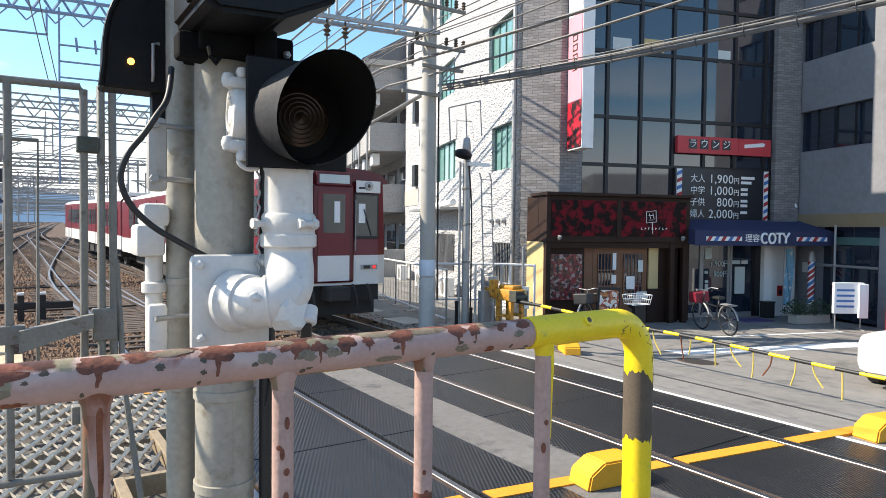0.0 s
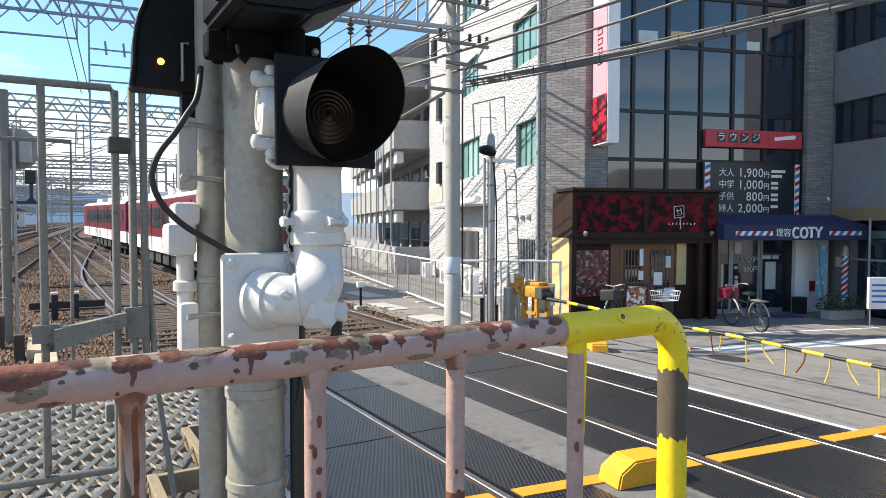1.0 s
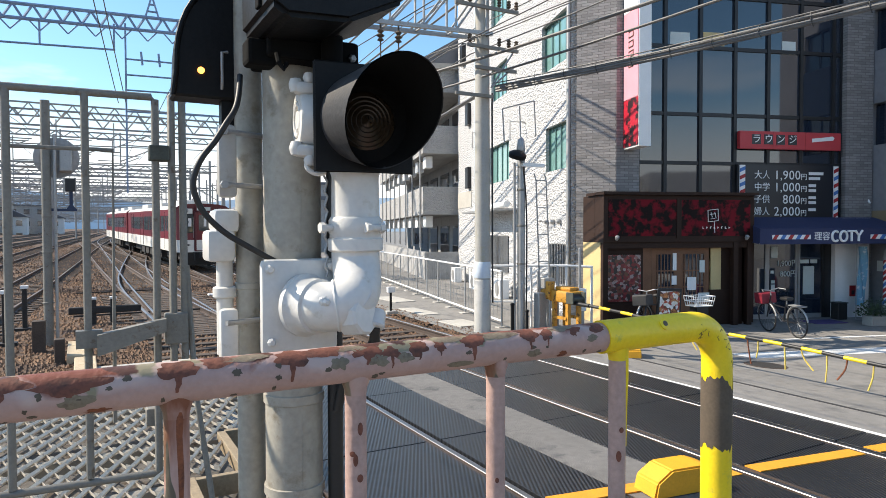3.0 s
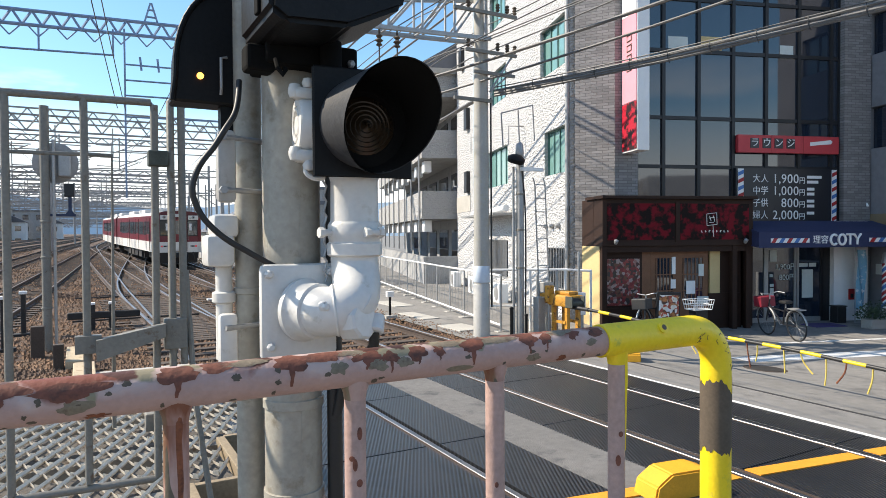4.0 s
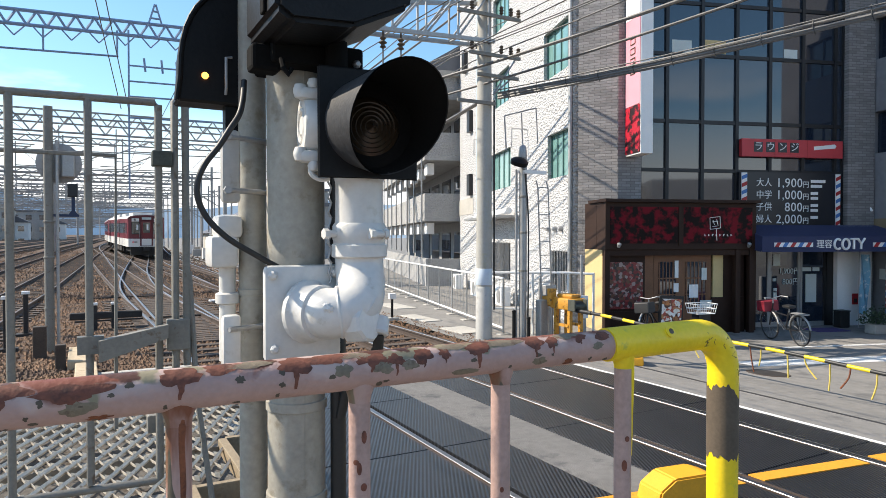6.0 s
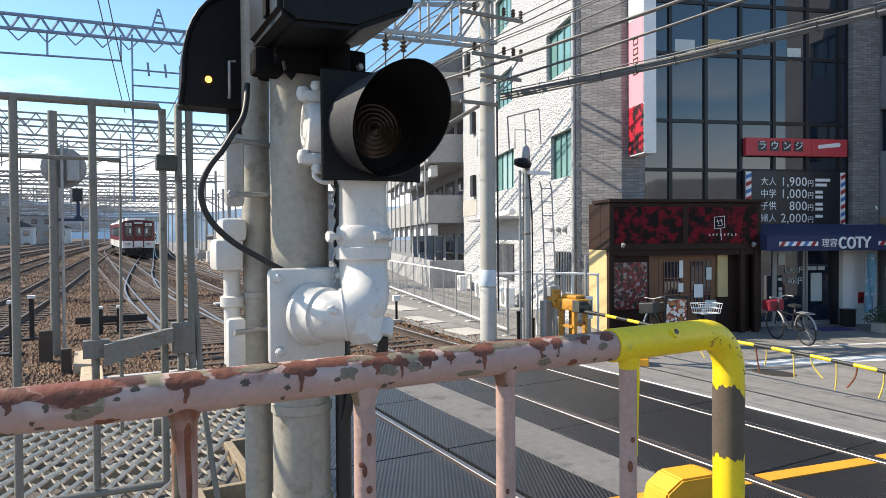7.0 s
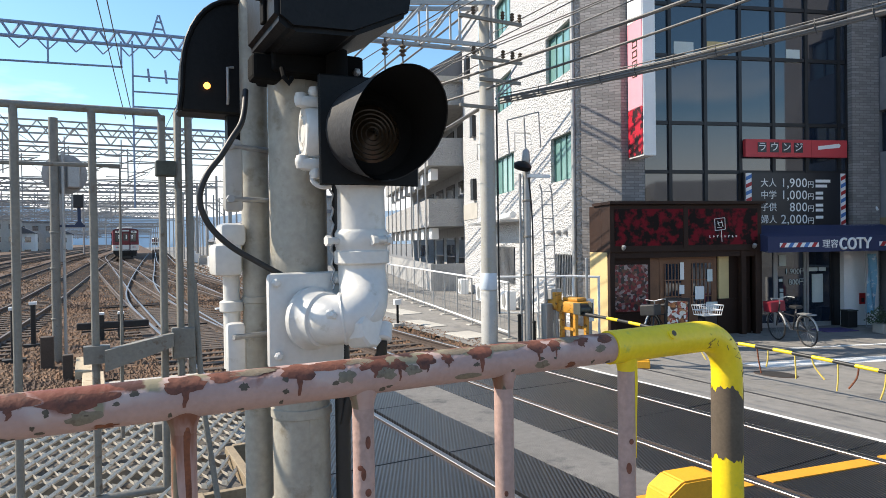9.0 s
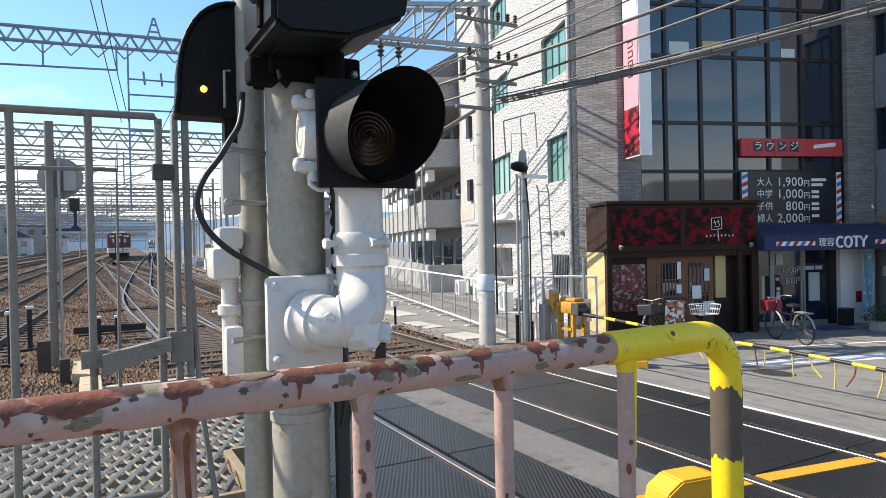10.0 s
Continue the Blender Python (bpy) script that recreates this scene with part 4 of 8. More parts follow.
def make_signal():
    px, py = 0.625, 2.17
    t = thing("signal_post", "weathered grey-green signal post with white cast fittings", "signal post")
    part("post", tube(B(), [(px, py, 0.4), (px, py, 2.66)], 0.094, 32), "pole_paint", t, "", True)
    part("seam", boxed(px - 0.0015, px + 0.0015, py - 0.0955, py - 0.09, 0.6, 2.66), "pole_paint", t)
    for z in (1.24, 1.545):
        part("clamp_band", lathe(B(), [(0.096, -0.016), (0.1, -0.014), (0.1, 0.014), (0.096, 0.016)], pose(px, py, z), 32), "pole_paint", t, "", True)
    part("black_duct", tube(B(), [(0.745, 2.10, 0.5), (0.745, 2.10, 2.66)], 0.026, 12), "cable", t, "black cable duct", True)
    # mounting plate with bolts
    plate = part("mounting_plate", boxed(0.487, 0.735, 2.035, 2.068, 1.71, 2.008, bevel=0.016), "white_cast", t, "white cast mounting plate", True)
    for x, z in ((0.512, 1.978), (0.517, 1.752), (0.71, 1.982)):
        part("bolt", lathe(B(), [(0.014, 0), (0.014, 0.012), (0.008, 0.018)], Matrix.Translation((x, 2.035, z)) @ pose(0, 0, 0, 90), 8), "white_cast", plate)
    # elbow: out of the plate on a stepped flange, then a bend up into the neck
    axis_m = Matrix.Translation((0.625, 2.035, 1.862)) @ pose(0, 0, 0, 90, 0, 22)
    part("flange", lathe(B(), [(0.100, -0.005), (0.100, 0.012), (0.092, 0.02), (0.086, 0.03), (0.086, 0.07), (0.078, 0.075)], axis_m, 36), "white_cast", t, "stepped round flange", True)
    el = part("elbow", tube(B(), curved([(0.630, 2.03, 1.862), (0.650, 1.972, 1.862), (0.682, 1.932, 1.864), (0.722, 1.922, 1.876), (0.756, 1.938, 1.902), (0.776, 1.972, 1.945), (0.782, 2.0, 2.0), (0.782, 2.0, 2.06)], 4), 0.077, 34), "white_cast", t, "white cast pipe elbow", True)
    for c, d, r in (((0.690, 1.930, 1.866), (0.88, -0.30, 0.12), 0.0795), ((0.738, 1.930, 1.888), (0.60, 0.20, -0.55), 0.0805)):
        part("rib", lathe(B(), [(r - 0.006, -0.006), (r, -0.005), (r + 0.003, 0), (r, 0.005), (r - 0.006, 0.006)], Matrix.Translation(c) @ Vector(d).to_track_quat("Z", "Y").to_matrix().to_4x4(), 34), "white_cast", el, "cast seam", True)
    boss = part("lug_boss", lathe(B(), [(0.020, -0.03), (0.020, 0.012), (0.016, 0.018)], Matrix.Translation((0.640, 1.895, 1.885)) @ pose(0, 0, 0, 90, 0, 10), 12), "white_cast", el, "", True)
    part("lug_bolt", lathe(B(), [(0.012, 0.0), (0.012, 0.014), (0.007, 0.02)], Matrix.Translation((0.637, 1.880, 1.885)) @ pose(0, 0, 0, 90, 0, 10), 6), "white_cast", boss)
    # inspection cap: a many-cornered hood over the cable gland
    cap = part("inspection_cap", lathe(B(), [(0.056, -0.06), (0.060, -0.01), (0.060, 0.008), (0.053, 0.016), (0.001, 0.018)], Matrix.Translation((0.752, 1.868, 1.838)) @ pose(0, 0, 0, 80, 0, 30), 9), "white_cast", t, "angular white cap", False)
    part("gland_stub", lathe(B(), [(0.03, -0.05), (0.03, 0.0), (0.024, 0.006)], Matrix.Translation((0.797, 1.878, 1.800)) @ pose(0, 0, 0, 150, 20, 0), 14), "white_cast", cap, "", True)
    part("gland_cable", tube(B(), [(0.797, 1.878, 1.80), (0.80, 1.89, 1.755), (0.79, 1.95, 1.69), (0.76, 2.05, 1.62), (0.745, 2.08, 1.5)], 0.017, 10), "cable", t, "black cable", True)
    # collars and neck
    part("collar", lathe(B(), [(0.083, 2.03), (0.089, 2.035), (0.089, 2.07), (0.083, 2.075), (0.083, 2.085), (0.086, 2.09), (0.086, 2.13), (0.080, 2.14)], pose(0.782, 2.0, 0), 30), "white_cast", t, "", True)
    for x, y, turn in ((0.812, 1.912, 12), (0.690, 1.985, 8)):
        for k, (r, a0, a1) in enumerate(((0.017, -0.034, -0.018), (0.011, -0.02, 0.03), (0.017, 0.018, 0.034))):
            part("bolt", lathe(B(), [(r, a0), (r, a1)], Matrix.Translation((x, y, 2.106)) @ pose(0, 0, 0, 0, 90, turn), 6 if k != 1 else 10), "white_cast", t, "hexagonal clamp bolt")
    chain = [(0.690 + 0.006 * math.sin(k * 2.1), 2.02, 1.95 + k * 0.016) for k in range(24)]
    part("chain", tube(B(), chain, 0.004, 6), "galv", t, "thin hanging chain")
    part("neck", lathe(B(), [(0.080, 2.12), (0.077, 2.15), (0.076, 2.27), (0.083, 2.29), (0.083, 2.33)], pose(0.782, 2.0, 0), 30), "white_cast", t, "white cast neck", True)
    hood_lamp(pose(0.775, 1.905, 2.440, 0, 0, -6), (0.305, 0.325), "signal_lamp", "black hooded crossing lamp on a white cast neck", 0.138, 0.30)
    # lamp housing above, seen from below
    b = thing("signal_lamp", "black boxy lamp housing on top of the signal post", "signal lamp", None, group="lamps of the crossing signal")
    bm = prism(B(), [(0.455, 2.705), (0.50, 2.675), (0.68, 2.685), (0.85, 2.765), (0.93, 3.15), (0.455, 3.15)], 1.76, 2.12)
    bmesh.ops.bevel(bm, geom=list(bm.edges), offset=0.014, segments=2, affect="EDGES")
    part("housing", bm, "black", b)
    part("bracket", boxed(0.505, 0.735, 2.0, 2.24, 2.625, 2.69, bevel=0.01), "matt_black", b, "dark mounting bracket")
    part("clamp_arm", boxed(0.45, 0.54, 2.02, 2.10, 2.60, 2.68, bevel=0.012), "matt_black", b)
    part("hook", tube(B(), [(0.53, 1.99, 2.63), (0.53, 1.97, 2.60), (0.545, 1.965, 2.58), (0.555, 1.97, 2.60)], 0.008, 8), "matt_black", b)
    part("side_clip", boxed(0.445, 0.456, 1.86, 1.90, 2.72, 2.95, bevel=0.004), "matt_black", b)
    part("wing_screw", lathe(B(), [(0.006, -0.02), (0.018, -0.01), (0.018, 0.01), (0.006, 0.02)], Matrix.Translation((0.44, 1.88, 2.80)) @ pose(0, 0, 0, 0, 90, 0), 10), "hood_black", b)
    part("bracket_lug", boxed(0.725, 0.80, 2.0, 2.05, 2.615, 2.70, bevel=0.012), "matt_black", b)
    part("lug_bolt", lathe(B(), [(0.013, 0), (0.013, 0.012), (0.007, 0.018)], Matrix.Translation((0.772, 2.0, 2.645)) @ pose(0, 0, 0, 90), 6), "galv", b)
    part("stem", tube(B(), [(0.70, 1.98, 2.55), (0.70, 1.98, 2.70)], 0.034, 14), "matt_black", b, "", True)


def make_side_pole():
    t = thing("support_pole", "weathered pale steel pole with clamps and a grey box", "pole")
    px, py = 0.512, 2.30
    part("pole", tube(B(), [(px, py, 0.4), (px, py, 3.6)], 0.046, 24), "pole_paint", t, "", True)
    part("clamp_plate", boxed(0.392, 0.452, 2.19, 2.23, 2.205, 2.44, bevel=0.014), "grey_paint", t, "grey clamp plate", True)
    for z in (2.245, 2.415):
        part("u_bolt", tube(B(), [(0.40, 2.18, z), (0.46, 2.205, z), (0.53, 2.235, z), (0.57, 2.27, z)], 0.009, 8), "galv", t, "", True)
        part("nut", lathe(B(), [(0.013, -0.012), (0.013, 0.012)], Matrix.Translation((0.408, 2.18, z)) @ pose(0, 0, 0, 90), 6), "galv", t)
    part("clamp_plate", boxed(0.392, 0.452, 2.19, 2.23, 1.66, 1.845, bevel=0.014), "white_cast", t, "white clamp plate", True)
    part("u_bolt", tube(B(), [(0.41, 2.18, 1.80), (0.46, 2.2, 1.80), (0.55, 2.235, 1.80)], 0.009, 8), "galv", t, "", True)
    for z in (1.91, 1.55):
        part("clamp_band", lathe(B(), [(0.047, -0.012), (0.05, -0.01), (0.05, 0.01), (0.047, 0.012)], pose(px, py, z), 24), "pole_paint", t, "", True)
    # white junction box and pipe behind
    part("junction_box", boxed(0.365, 0.455, 2.24, 2.36, 1.995, 2.10, bevel=0.015), "white_cast", t, "white junction box", True)
    part("junction_lid", boxed(0.385, 0.47, 2.24, 2.36, 2.09, 2.17, bevel=0.02), "white_cast", t, "", True)
    part("white_pipe", tube(B(), [(0.43, 2.31, 1.68), (0.43, 2.31, 2.02)], 0.028, 16), "white_cast", t, "", True)
    part("collar", lathe(B(), [(0.031, -0.02), (0.04, -0.015), (0.04, 0.015), (0.031, 0.02)], pose(0.43, 2.31, 1.89), 16), "white_cast", t, "", True)
    # drooping cable
    part("cable", tube(B(), curved([(0.465, 2.2, 2.60), (0.45, 2.15, 2.53), (0.432, 2.12, 2.475), (0.40, 2.1, 2.425), (0.367, 2.1, 2.37), (0.33, 2.1, 2.32), (0.308, 2.1, 2.27), (0.304, 2.1, 2.225), (0.32, 2.1, 2.175), (0.35, 2.1, 2.132), (0.40, 2.1, 2.087), (0.46, 2.1, 2.05), (0.53, 2.11, 2.01), (0.58, 2.12, 1.985)], 4), 0.0094, 12), "cable", t, "drooping black cable", True)
    # amber repeater with its hood
    a = thing("amber_lamp", "black round-topped lamp with a small glowing amber light", "signal lamp", pose(0.368, 2.30, 2.538), group="lamps of the crossing signal")
    poly = [(-0.094, 0.0), (0.11, 0.0), (0.11, 0.385)]
    for k in range(10):
        an = radians(9 * k + 9)
        poly.append((0.11 - 0.195 * math.sin(an) ** 0.9, 0.08 + 0.305 * math.cos(an) ** 0.85))
    bm = prism(B(), poly, -0.0, 0.12)
    bmesh.ops.bevel(bm, geom=list(bm.edges), offset=0.008, segments=1, affect="EDGES")
    part("housing", bm, "black", a)
    rim = [(x, -0.005, z) for x, z in poly[2:]] + [(-0.095, -0.005, 0.0)]
    part("hood_rim", tube(B(), rim, 0.009, 8), "black", a)
    part("amber_light", lathe(B(), [(0.011, 0), (0.011, 0.004), (0.006, 0.008)], Matrix.Translation((-0.008, -0.003, 0.088)) @ pose(0, 0, 0, 90), 16), "amber", a, "glowing amber light", True)
    part("handle", tube(B(), [(0.055, -0.015, 0.03), (0.055, -0.025, 0.05), (0.055, -0.025, 0.15), (0.075, -0.015, 0.155)], 0.005, 8), "galv", a)
    part("bracket", boxed(0.06, 0.13, 0.02, 0.07, -0.09, 0.0), "black", a)


def make_gate():
    y = 3.0
    t = thing("maintenance_gate", "grey steel pipe gate with a weathered latch board", "gate", None)
    r = 0.0155
    part("gate_frame", tube(B(), [(-2.2, y, 2.625), (0.27, y, 2.655), (0.283, y, 2.645), (0.28, y, 1.085), (0.26, y, 1.075), (-2.2, y, 1.12)], r, 12), "gate_steel", t, "", True)
    for x, z0, z1 in ((-0.241, 1.1, 2.645), (0.024, 1.1, 2.65), (-0.53, 1.1, 2.64), (-0.8, 1.1, 2.64), (-1.1, 1.1, 2.64)):
        part("upright", tube(B(), [(x, y, z0), (x, y, z1)], r * (1.0 if z0 < 2 else 0.6), 10), "gate_steel", t, "", True)
    # second, lower frame behind
    part("inner_frame", tube(B(), [(-2.2, y + 0.05, 2.415), (0.125, y + 0.05, 2.432), (0.118, y + 0.05, 1.3)], 0.009, 10), "gate_steel", t, "", True)
    part("latch", boxed(0.256, 0.335, y - 0.03, y + 0.03, 2.39, 2.455, bevel=0.006), "latch_steel", t, "dark green-grey latch box")
    b = thing("gate_post", "narrow grey steel frame post beside the gate", "gate post")
    part("post", tube(B(), [(0.345, y, 0.8), (0.345, y, 2.665), (0.365, y, 2.69), (0.388, y, 2.665), (0.39, y + 0.0, 1.55)], r, 12), "gate_steel", b, "", True)
    part("strut", tube(B(), [(0.40, y, 1.95), (0.43, y, 1.4), (0.478, y - 0.1, 0.95)], 0.012, 8), "gate_steel", b, "", True)
    part("bracket", boxed(0.31, 0.40, y - 0.03, y + 0.03, 1.62, 1.75, bevel=0.006), "gate_steel", b)
    bm = B()
    prism(bm, [(0.055, 1.60), (0.31, 1.68), (0.31, 1.735), (0.055, 1.685)], y - 0.07, y - 0.02)
    part("latch_board", bm, "gate_steel", b, "weathered grey board")
    bm = boxed(-0.02, 0.075, y - 0.03, y + 0.02, 1.63, 1.70)
    part("latch_board", bm, "gate_steel", b, "dark steel plate")
    part("small_box", boxed(0.235, 0.295, y + 0.02, y + 0.08, 1.27, 1.345, bevel=0.006), "gate_steel", b)


def make_mesh_deck():
    """Walkway of expanded metal seen below the hand rail."""
    z = 0.82
    t = thing("mesh_walkway", "walkway of galvanised expanded-metal mesh on a steel frame", "walkway")
    x0, x1, y0, y1 = -1.7, 1.06, 2.6, 6.4
    pitch_x, pitch_y = 0.104, 0.235
    vs, fs = [], []
    def bar(p, q, s, tilt):
        dx, dy = q[0] - p[0], q[1] - p[1]
        L = math.hypot(dx, dy)
        nx, ny = -dy / L * s, dx / L * s
        b = len(vs)
        for (px, py) in (p, q):
            vs.append((px + nx, py + ny, z + tilt))
            vs.append((px - nx, py - ny, z + tilt * 0.2))
            vs.append((px, py, z - 0.012))
        fs.extend([(b, b + 1, b + 4, b + 3), (b + 1, b + 2, b + 5, b + 4), (b + 2, b, b + 3, b + 5)])
    j = 0
    y = y0
    while y < y1:
        x = x0 + (pitch_x / 2 if j % 2 else 0)
        while x < x1 - 0.02:
            if not ((x > 0.72 and y < 4.32) or (x > 0.48 and y < 3.58)):
                ax, ay = pitch_x / 2, pitch_y / 2
                bar((x, y), (x + ax, y + ay), 0.0052, 0.016)
                bar((x, y), (x - ax * 0.45, y + ay * 0.22), 0.0042, 0.018)
                bar((x - ax * 0.45, y + ay * 0.22), (x - ax, y + ay), 0.0034, 0.008)
            x += pitch_x
        y += pitch_y / 2
        j += 1
    me = bpy.data.meshes.new("expanded_metal")
    me.from_pydata(vs, [], fs)
    me.materials.append(M["mesh_steel"])
    ob = new("expanded_metal", me)
    ob.parent = t
    for x, ya, yb in ((-1.7, y0, y1), (0.755, 3.53, 4.26), (1.07, 4.26, y1), (0.47, y0, 3.53)):
        part("edge_bar", boxed(x - 0.025, x + 0.025, ya, yb, z - 0.06, z + 0.022, bevel=0.004), "wood", t, "pale weathered edge bar")
    part("edge_bar", boxed(0.445, 0.78, 3.49, 3.53, z - 0.09, z + 0.018, bevel=0.004), "wood", t, "pale weathered edge bar")
    part("edge_bar", boxed(0.78, 1.095, 4.26, 4.3, z - 0.12, z + 0.018, bevel=0.004), "wood", t, "pale weathered edge bar")
    for y in (2.6, 3.55, 4.25, 5.2, 6.4):
        part("cross_bar", boxed(x0, 0.44 if y < 3.6 else 0.73 if y < 4.3 else x1, y - 0.03, y + 0.03, z - 0.09, z - 0.015), "gate_steel", t)
    # trough lid and timber end beside the post
    d = thing("timber_frame", "weathered timber frame beside the signal post", "timber frame")
    part("beam", boxed(0.83, 0.90, 3.0, 3.9, 0.6, z, bevel=0.006), "wood", d)
    part("beam", boxed(0.79, 1.1, 3.92, 4.0, 0.6, z - 0.08, bevel=0.006), "wood_dark", d)
    tagged(part("stone_bed", boxed(-1.9, 1.0, 2.4, 6.6, -0.2, 0.60), "trough_grey"), "grey cable trough below the walkway", "cable trough", kind="structure")
    # raised footway under the camera
    tagged(part("footway", boxed(-6, 2.4, -8, 2.3, -0.3, 0.55), "asphalt_old"), "raised asphalt footway behind the railing", "footway", kind="structure")
    tagged(part("black_drum", lathe(B(), [(0.10, 0), (0.12, 0.02), (0.12, 0.4), (0.10, 0.46), (0.05, 0.48)], pose(1.02, 2.12, 0.55), 20), "cable", None, "", True), "dark rounded cable cover beside the post", "cable cover")


# ---- buildings across the street ----
BLD = Matrix.Translation((11.5, 12.4, 0)) @ pose(0, 0, 0, 0, 0, -18)      # u along the front, v into the block


def striped_bar(name, parent, u0, u1, v, z0, z1, n, vertical, slope=0.6):
    """A barber-striped bar: white ground with slanted red and blue bands."""
    p = part(name, boxed(u0, u1, v, v + 0.02, z0, z1), "white_plain", parent, "red, white and blue striped bar")
    for i in range(n):
        bm = B()
        if vertical:
            h = (z1 - z0) / n
            a = z0 + h * i
            prism(bm, [(u0, a), (u1, a + h * 0.35), (u1, a + h * 0.85), (u0, a + h * 0.5)], v - 0.004, v)
        else:
            w = (u1 - u0) / n
            a = u0 + w * i
            prism(bm, [(a, z0), (a + w * 0.5, z0), (a + w * 0.85, z1), (a + w * 0.35, z1)], v - 0.004, v)
        part("stripe", bm, "blue_stripe" if i % 2 else "red_stripe", p)
    return p


def make_glass_building():
    t = thing("shop_building", "dark glass-fronted building with grey tiled pillars", "building", BLD)
    TOP = 13.2
    # masonry: pillars, back and sides
    part("pillar", prism(B(), [(-0.56, 0.62), (0.24, 0.0), (0.86, 0.0), (0.86, 0.3), (-0.3, 0.8)], ROAD - 0.2, TOP, "z"), "grey_tile", t, "grey tiled corner pillar")
    part("pillar", boxed(6.80, 7.62, -0.06, 0.7, ROAD - 0.2, TOP), "grey_tile", t, "grey tiled pillar")
    part("wall", boxed(7.3, 7.62, 0.7, 11.0, ROAD - 0.2, TOP), "grey_tile", t)
    part("wall", boxed(-0.3, 7.3, 10.7, 11.0, ROAD - 0.2, TOP), "grey_tile", t)
    part("roof", boxed(-0.3, 7.3, 0.3, 10.7, TOP - 0.4, TOP - 0.1), "concrete", t)
    for z in (2.55, 5.6, 8.4):
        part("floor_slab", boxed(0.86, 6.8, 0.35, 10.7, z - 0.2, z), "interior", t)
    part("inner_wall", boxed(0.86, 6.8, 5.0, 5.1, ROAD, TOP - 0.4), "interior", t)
    # curtain wall
    us = [0.88, 1.63, 2.62, 3.61, 4.58, 5.56, 6.54, 6.80]
    zs = [2.42, 3.82, 5.07, 6.78, 8.1, 9.4, 10.9, 12.8]
    for u in us:
        part("mullion", boxed(u - 0.045, u + 0.045, 0.10, 0.22, 2.3, TOP - 0.2), "frame_dark", t)
    for z in zs:
        part("transom", boxed(0.86, 6.80, 0.115, 0.21, z - 0.045, z + 0.045), "frame_dark", t)
    for i in range(len(us) - 1):
        for j in range(len(zs) - 1):
            a = radians(random.uniform(-0.35, 0.35))
            bm = boxed(us[i] + 0.045, us[i + 1] - 0.045, 0.155, 0.17, zs[j] + 0.045, zs[j + 1] - 0.045)
            bmesh.ops.rotate(bm, cent=((us[i] + us[i + 1]) / 2, 0.16, zs[j]), matrix=Matrix.Rotation(a, 3, "Z"), verts=bm.verts)
            part("pane", bm, "glass_dark", t)
    part("fascia", boxed(0.86, 6.80, 0.05, 0.4, TOP - 0.3, TOP), "frame_dark", t)
    # lounge sign
    s = thing("lounge_sign", "red sign board with black letter tiles", "sign", BLD)
    part("board", boxed(3.66, 6.66, -0.03, 0.09, 4.20, 4.66, bevel=0.006), "red_sign", s)
    for u in (4.62, 5.58):
        part("joint", boxed(u - 0.006, u + 0.006, -0.034, -0.03, 4.2, 4.66), "red_stripe", s)
    for i, ch in enumerate("ラウンジ"):
        u = 4.13 + i * 0.355
        part("letter_tile", boxed(u - 0.125, u + 0.125, -0.04, -0.03, 4.32, 4.58), "black_board", s)
        text("letter", ch, 0.25, Matrix.Translation((u, -0.046, 4.45)) @ pose(0, 0, 0, 90), "white_plain", s)
    bm = prism(B(), [(5.78, 4.40), (6.05, 4.43), (6.42, 4.46), (6.46, 4.53), (6.40, 4.57), (6.0, 4.52), (5.78, 4.50)], -0.036, -0.03)
    part("brush_stroke", bm, "white_plain", s, "white brush-stroke shape")
    # price board
    p = thing("price_board", "dark price board with white prices and barber stripes", "sign", BLD)
    part("board", boxed(3.62, 6.62, 0.0, 0.08, 2.40, 3.80), "black_board", p)
    rows = (("大人", "1,900", "円", 2), ("中学", "1,000", "円", 2), ("子供", "800", "円", 2), ("婦人", "2,000", "円", 1))
    for i, (a, b, c, k) in enumerate(rows):
        z = 3.52 - i * 0.318
        text("label", a, 0.235, Matrix.Translation((4.33, -0.008, z)) @ pose(0, 0, 0, 90), "white_plain", p)
        ux = 5.46
        for ch in reversed(b):
            text("digit", ch, 0.33, Matrix.Translation((ux - (0.02 if ch == "," else 0.075), -0.008, z)) @ pose(0, 0, 0, 90), "white_plain", p)
            ux -= 0.075 if ch == "," else 0.182
        text("unit", c, 0.19, Matrix.Translation((5.57, -0.008, z - 0.04)) @ pose(0, 0, 0, 90), "white_plain", p)
        for j in range(k):
            zz = z + 0.06 - j * 0.13
            part("note_bar", boxed(5.72, 6.16 if (i == 0 and j == 0) else 6.06 if i == 0 else 5.94, -0.008, 0.0, zz - 0.038, zz + 0.038), "white_plain", p)
    striped_bar("stripe_bar", p, 3.66, 3.82, -0.03, 2.62, 3.78, 6, True)
    striped_bar("stripe_bar", p, 6.46, 6.60, -0.03, 2.40, 3.78, 7, True)
    # vertical projecting banner: sign box at right angles to the front
    n = thing("banner_sign", "tall white and pink box sign with red artwork", "sign", BLD)
    part("box", boxed(0.43, 0.75, -0.80, -0.02, 4.1, 9.3, bevel=0.01), "white_plain", n)
    part("pink_panel", boxed(0.412, 0.43, -0.78, -0.04, 5.3, 7.4), "pink_sign", n, "pale pink panel with letter shapes")
    part("white_panel", boxed(0.412, 0.43, -0.78, -0.04, 7.41, 9.3), "white_plain", n)
    part("art_panel", boxed(0.41, 0.43, -0.78, -0.04, 4.14, 5.28), "red_banner", n, "black panel with red brush artwork")
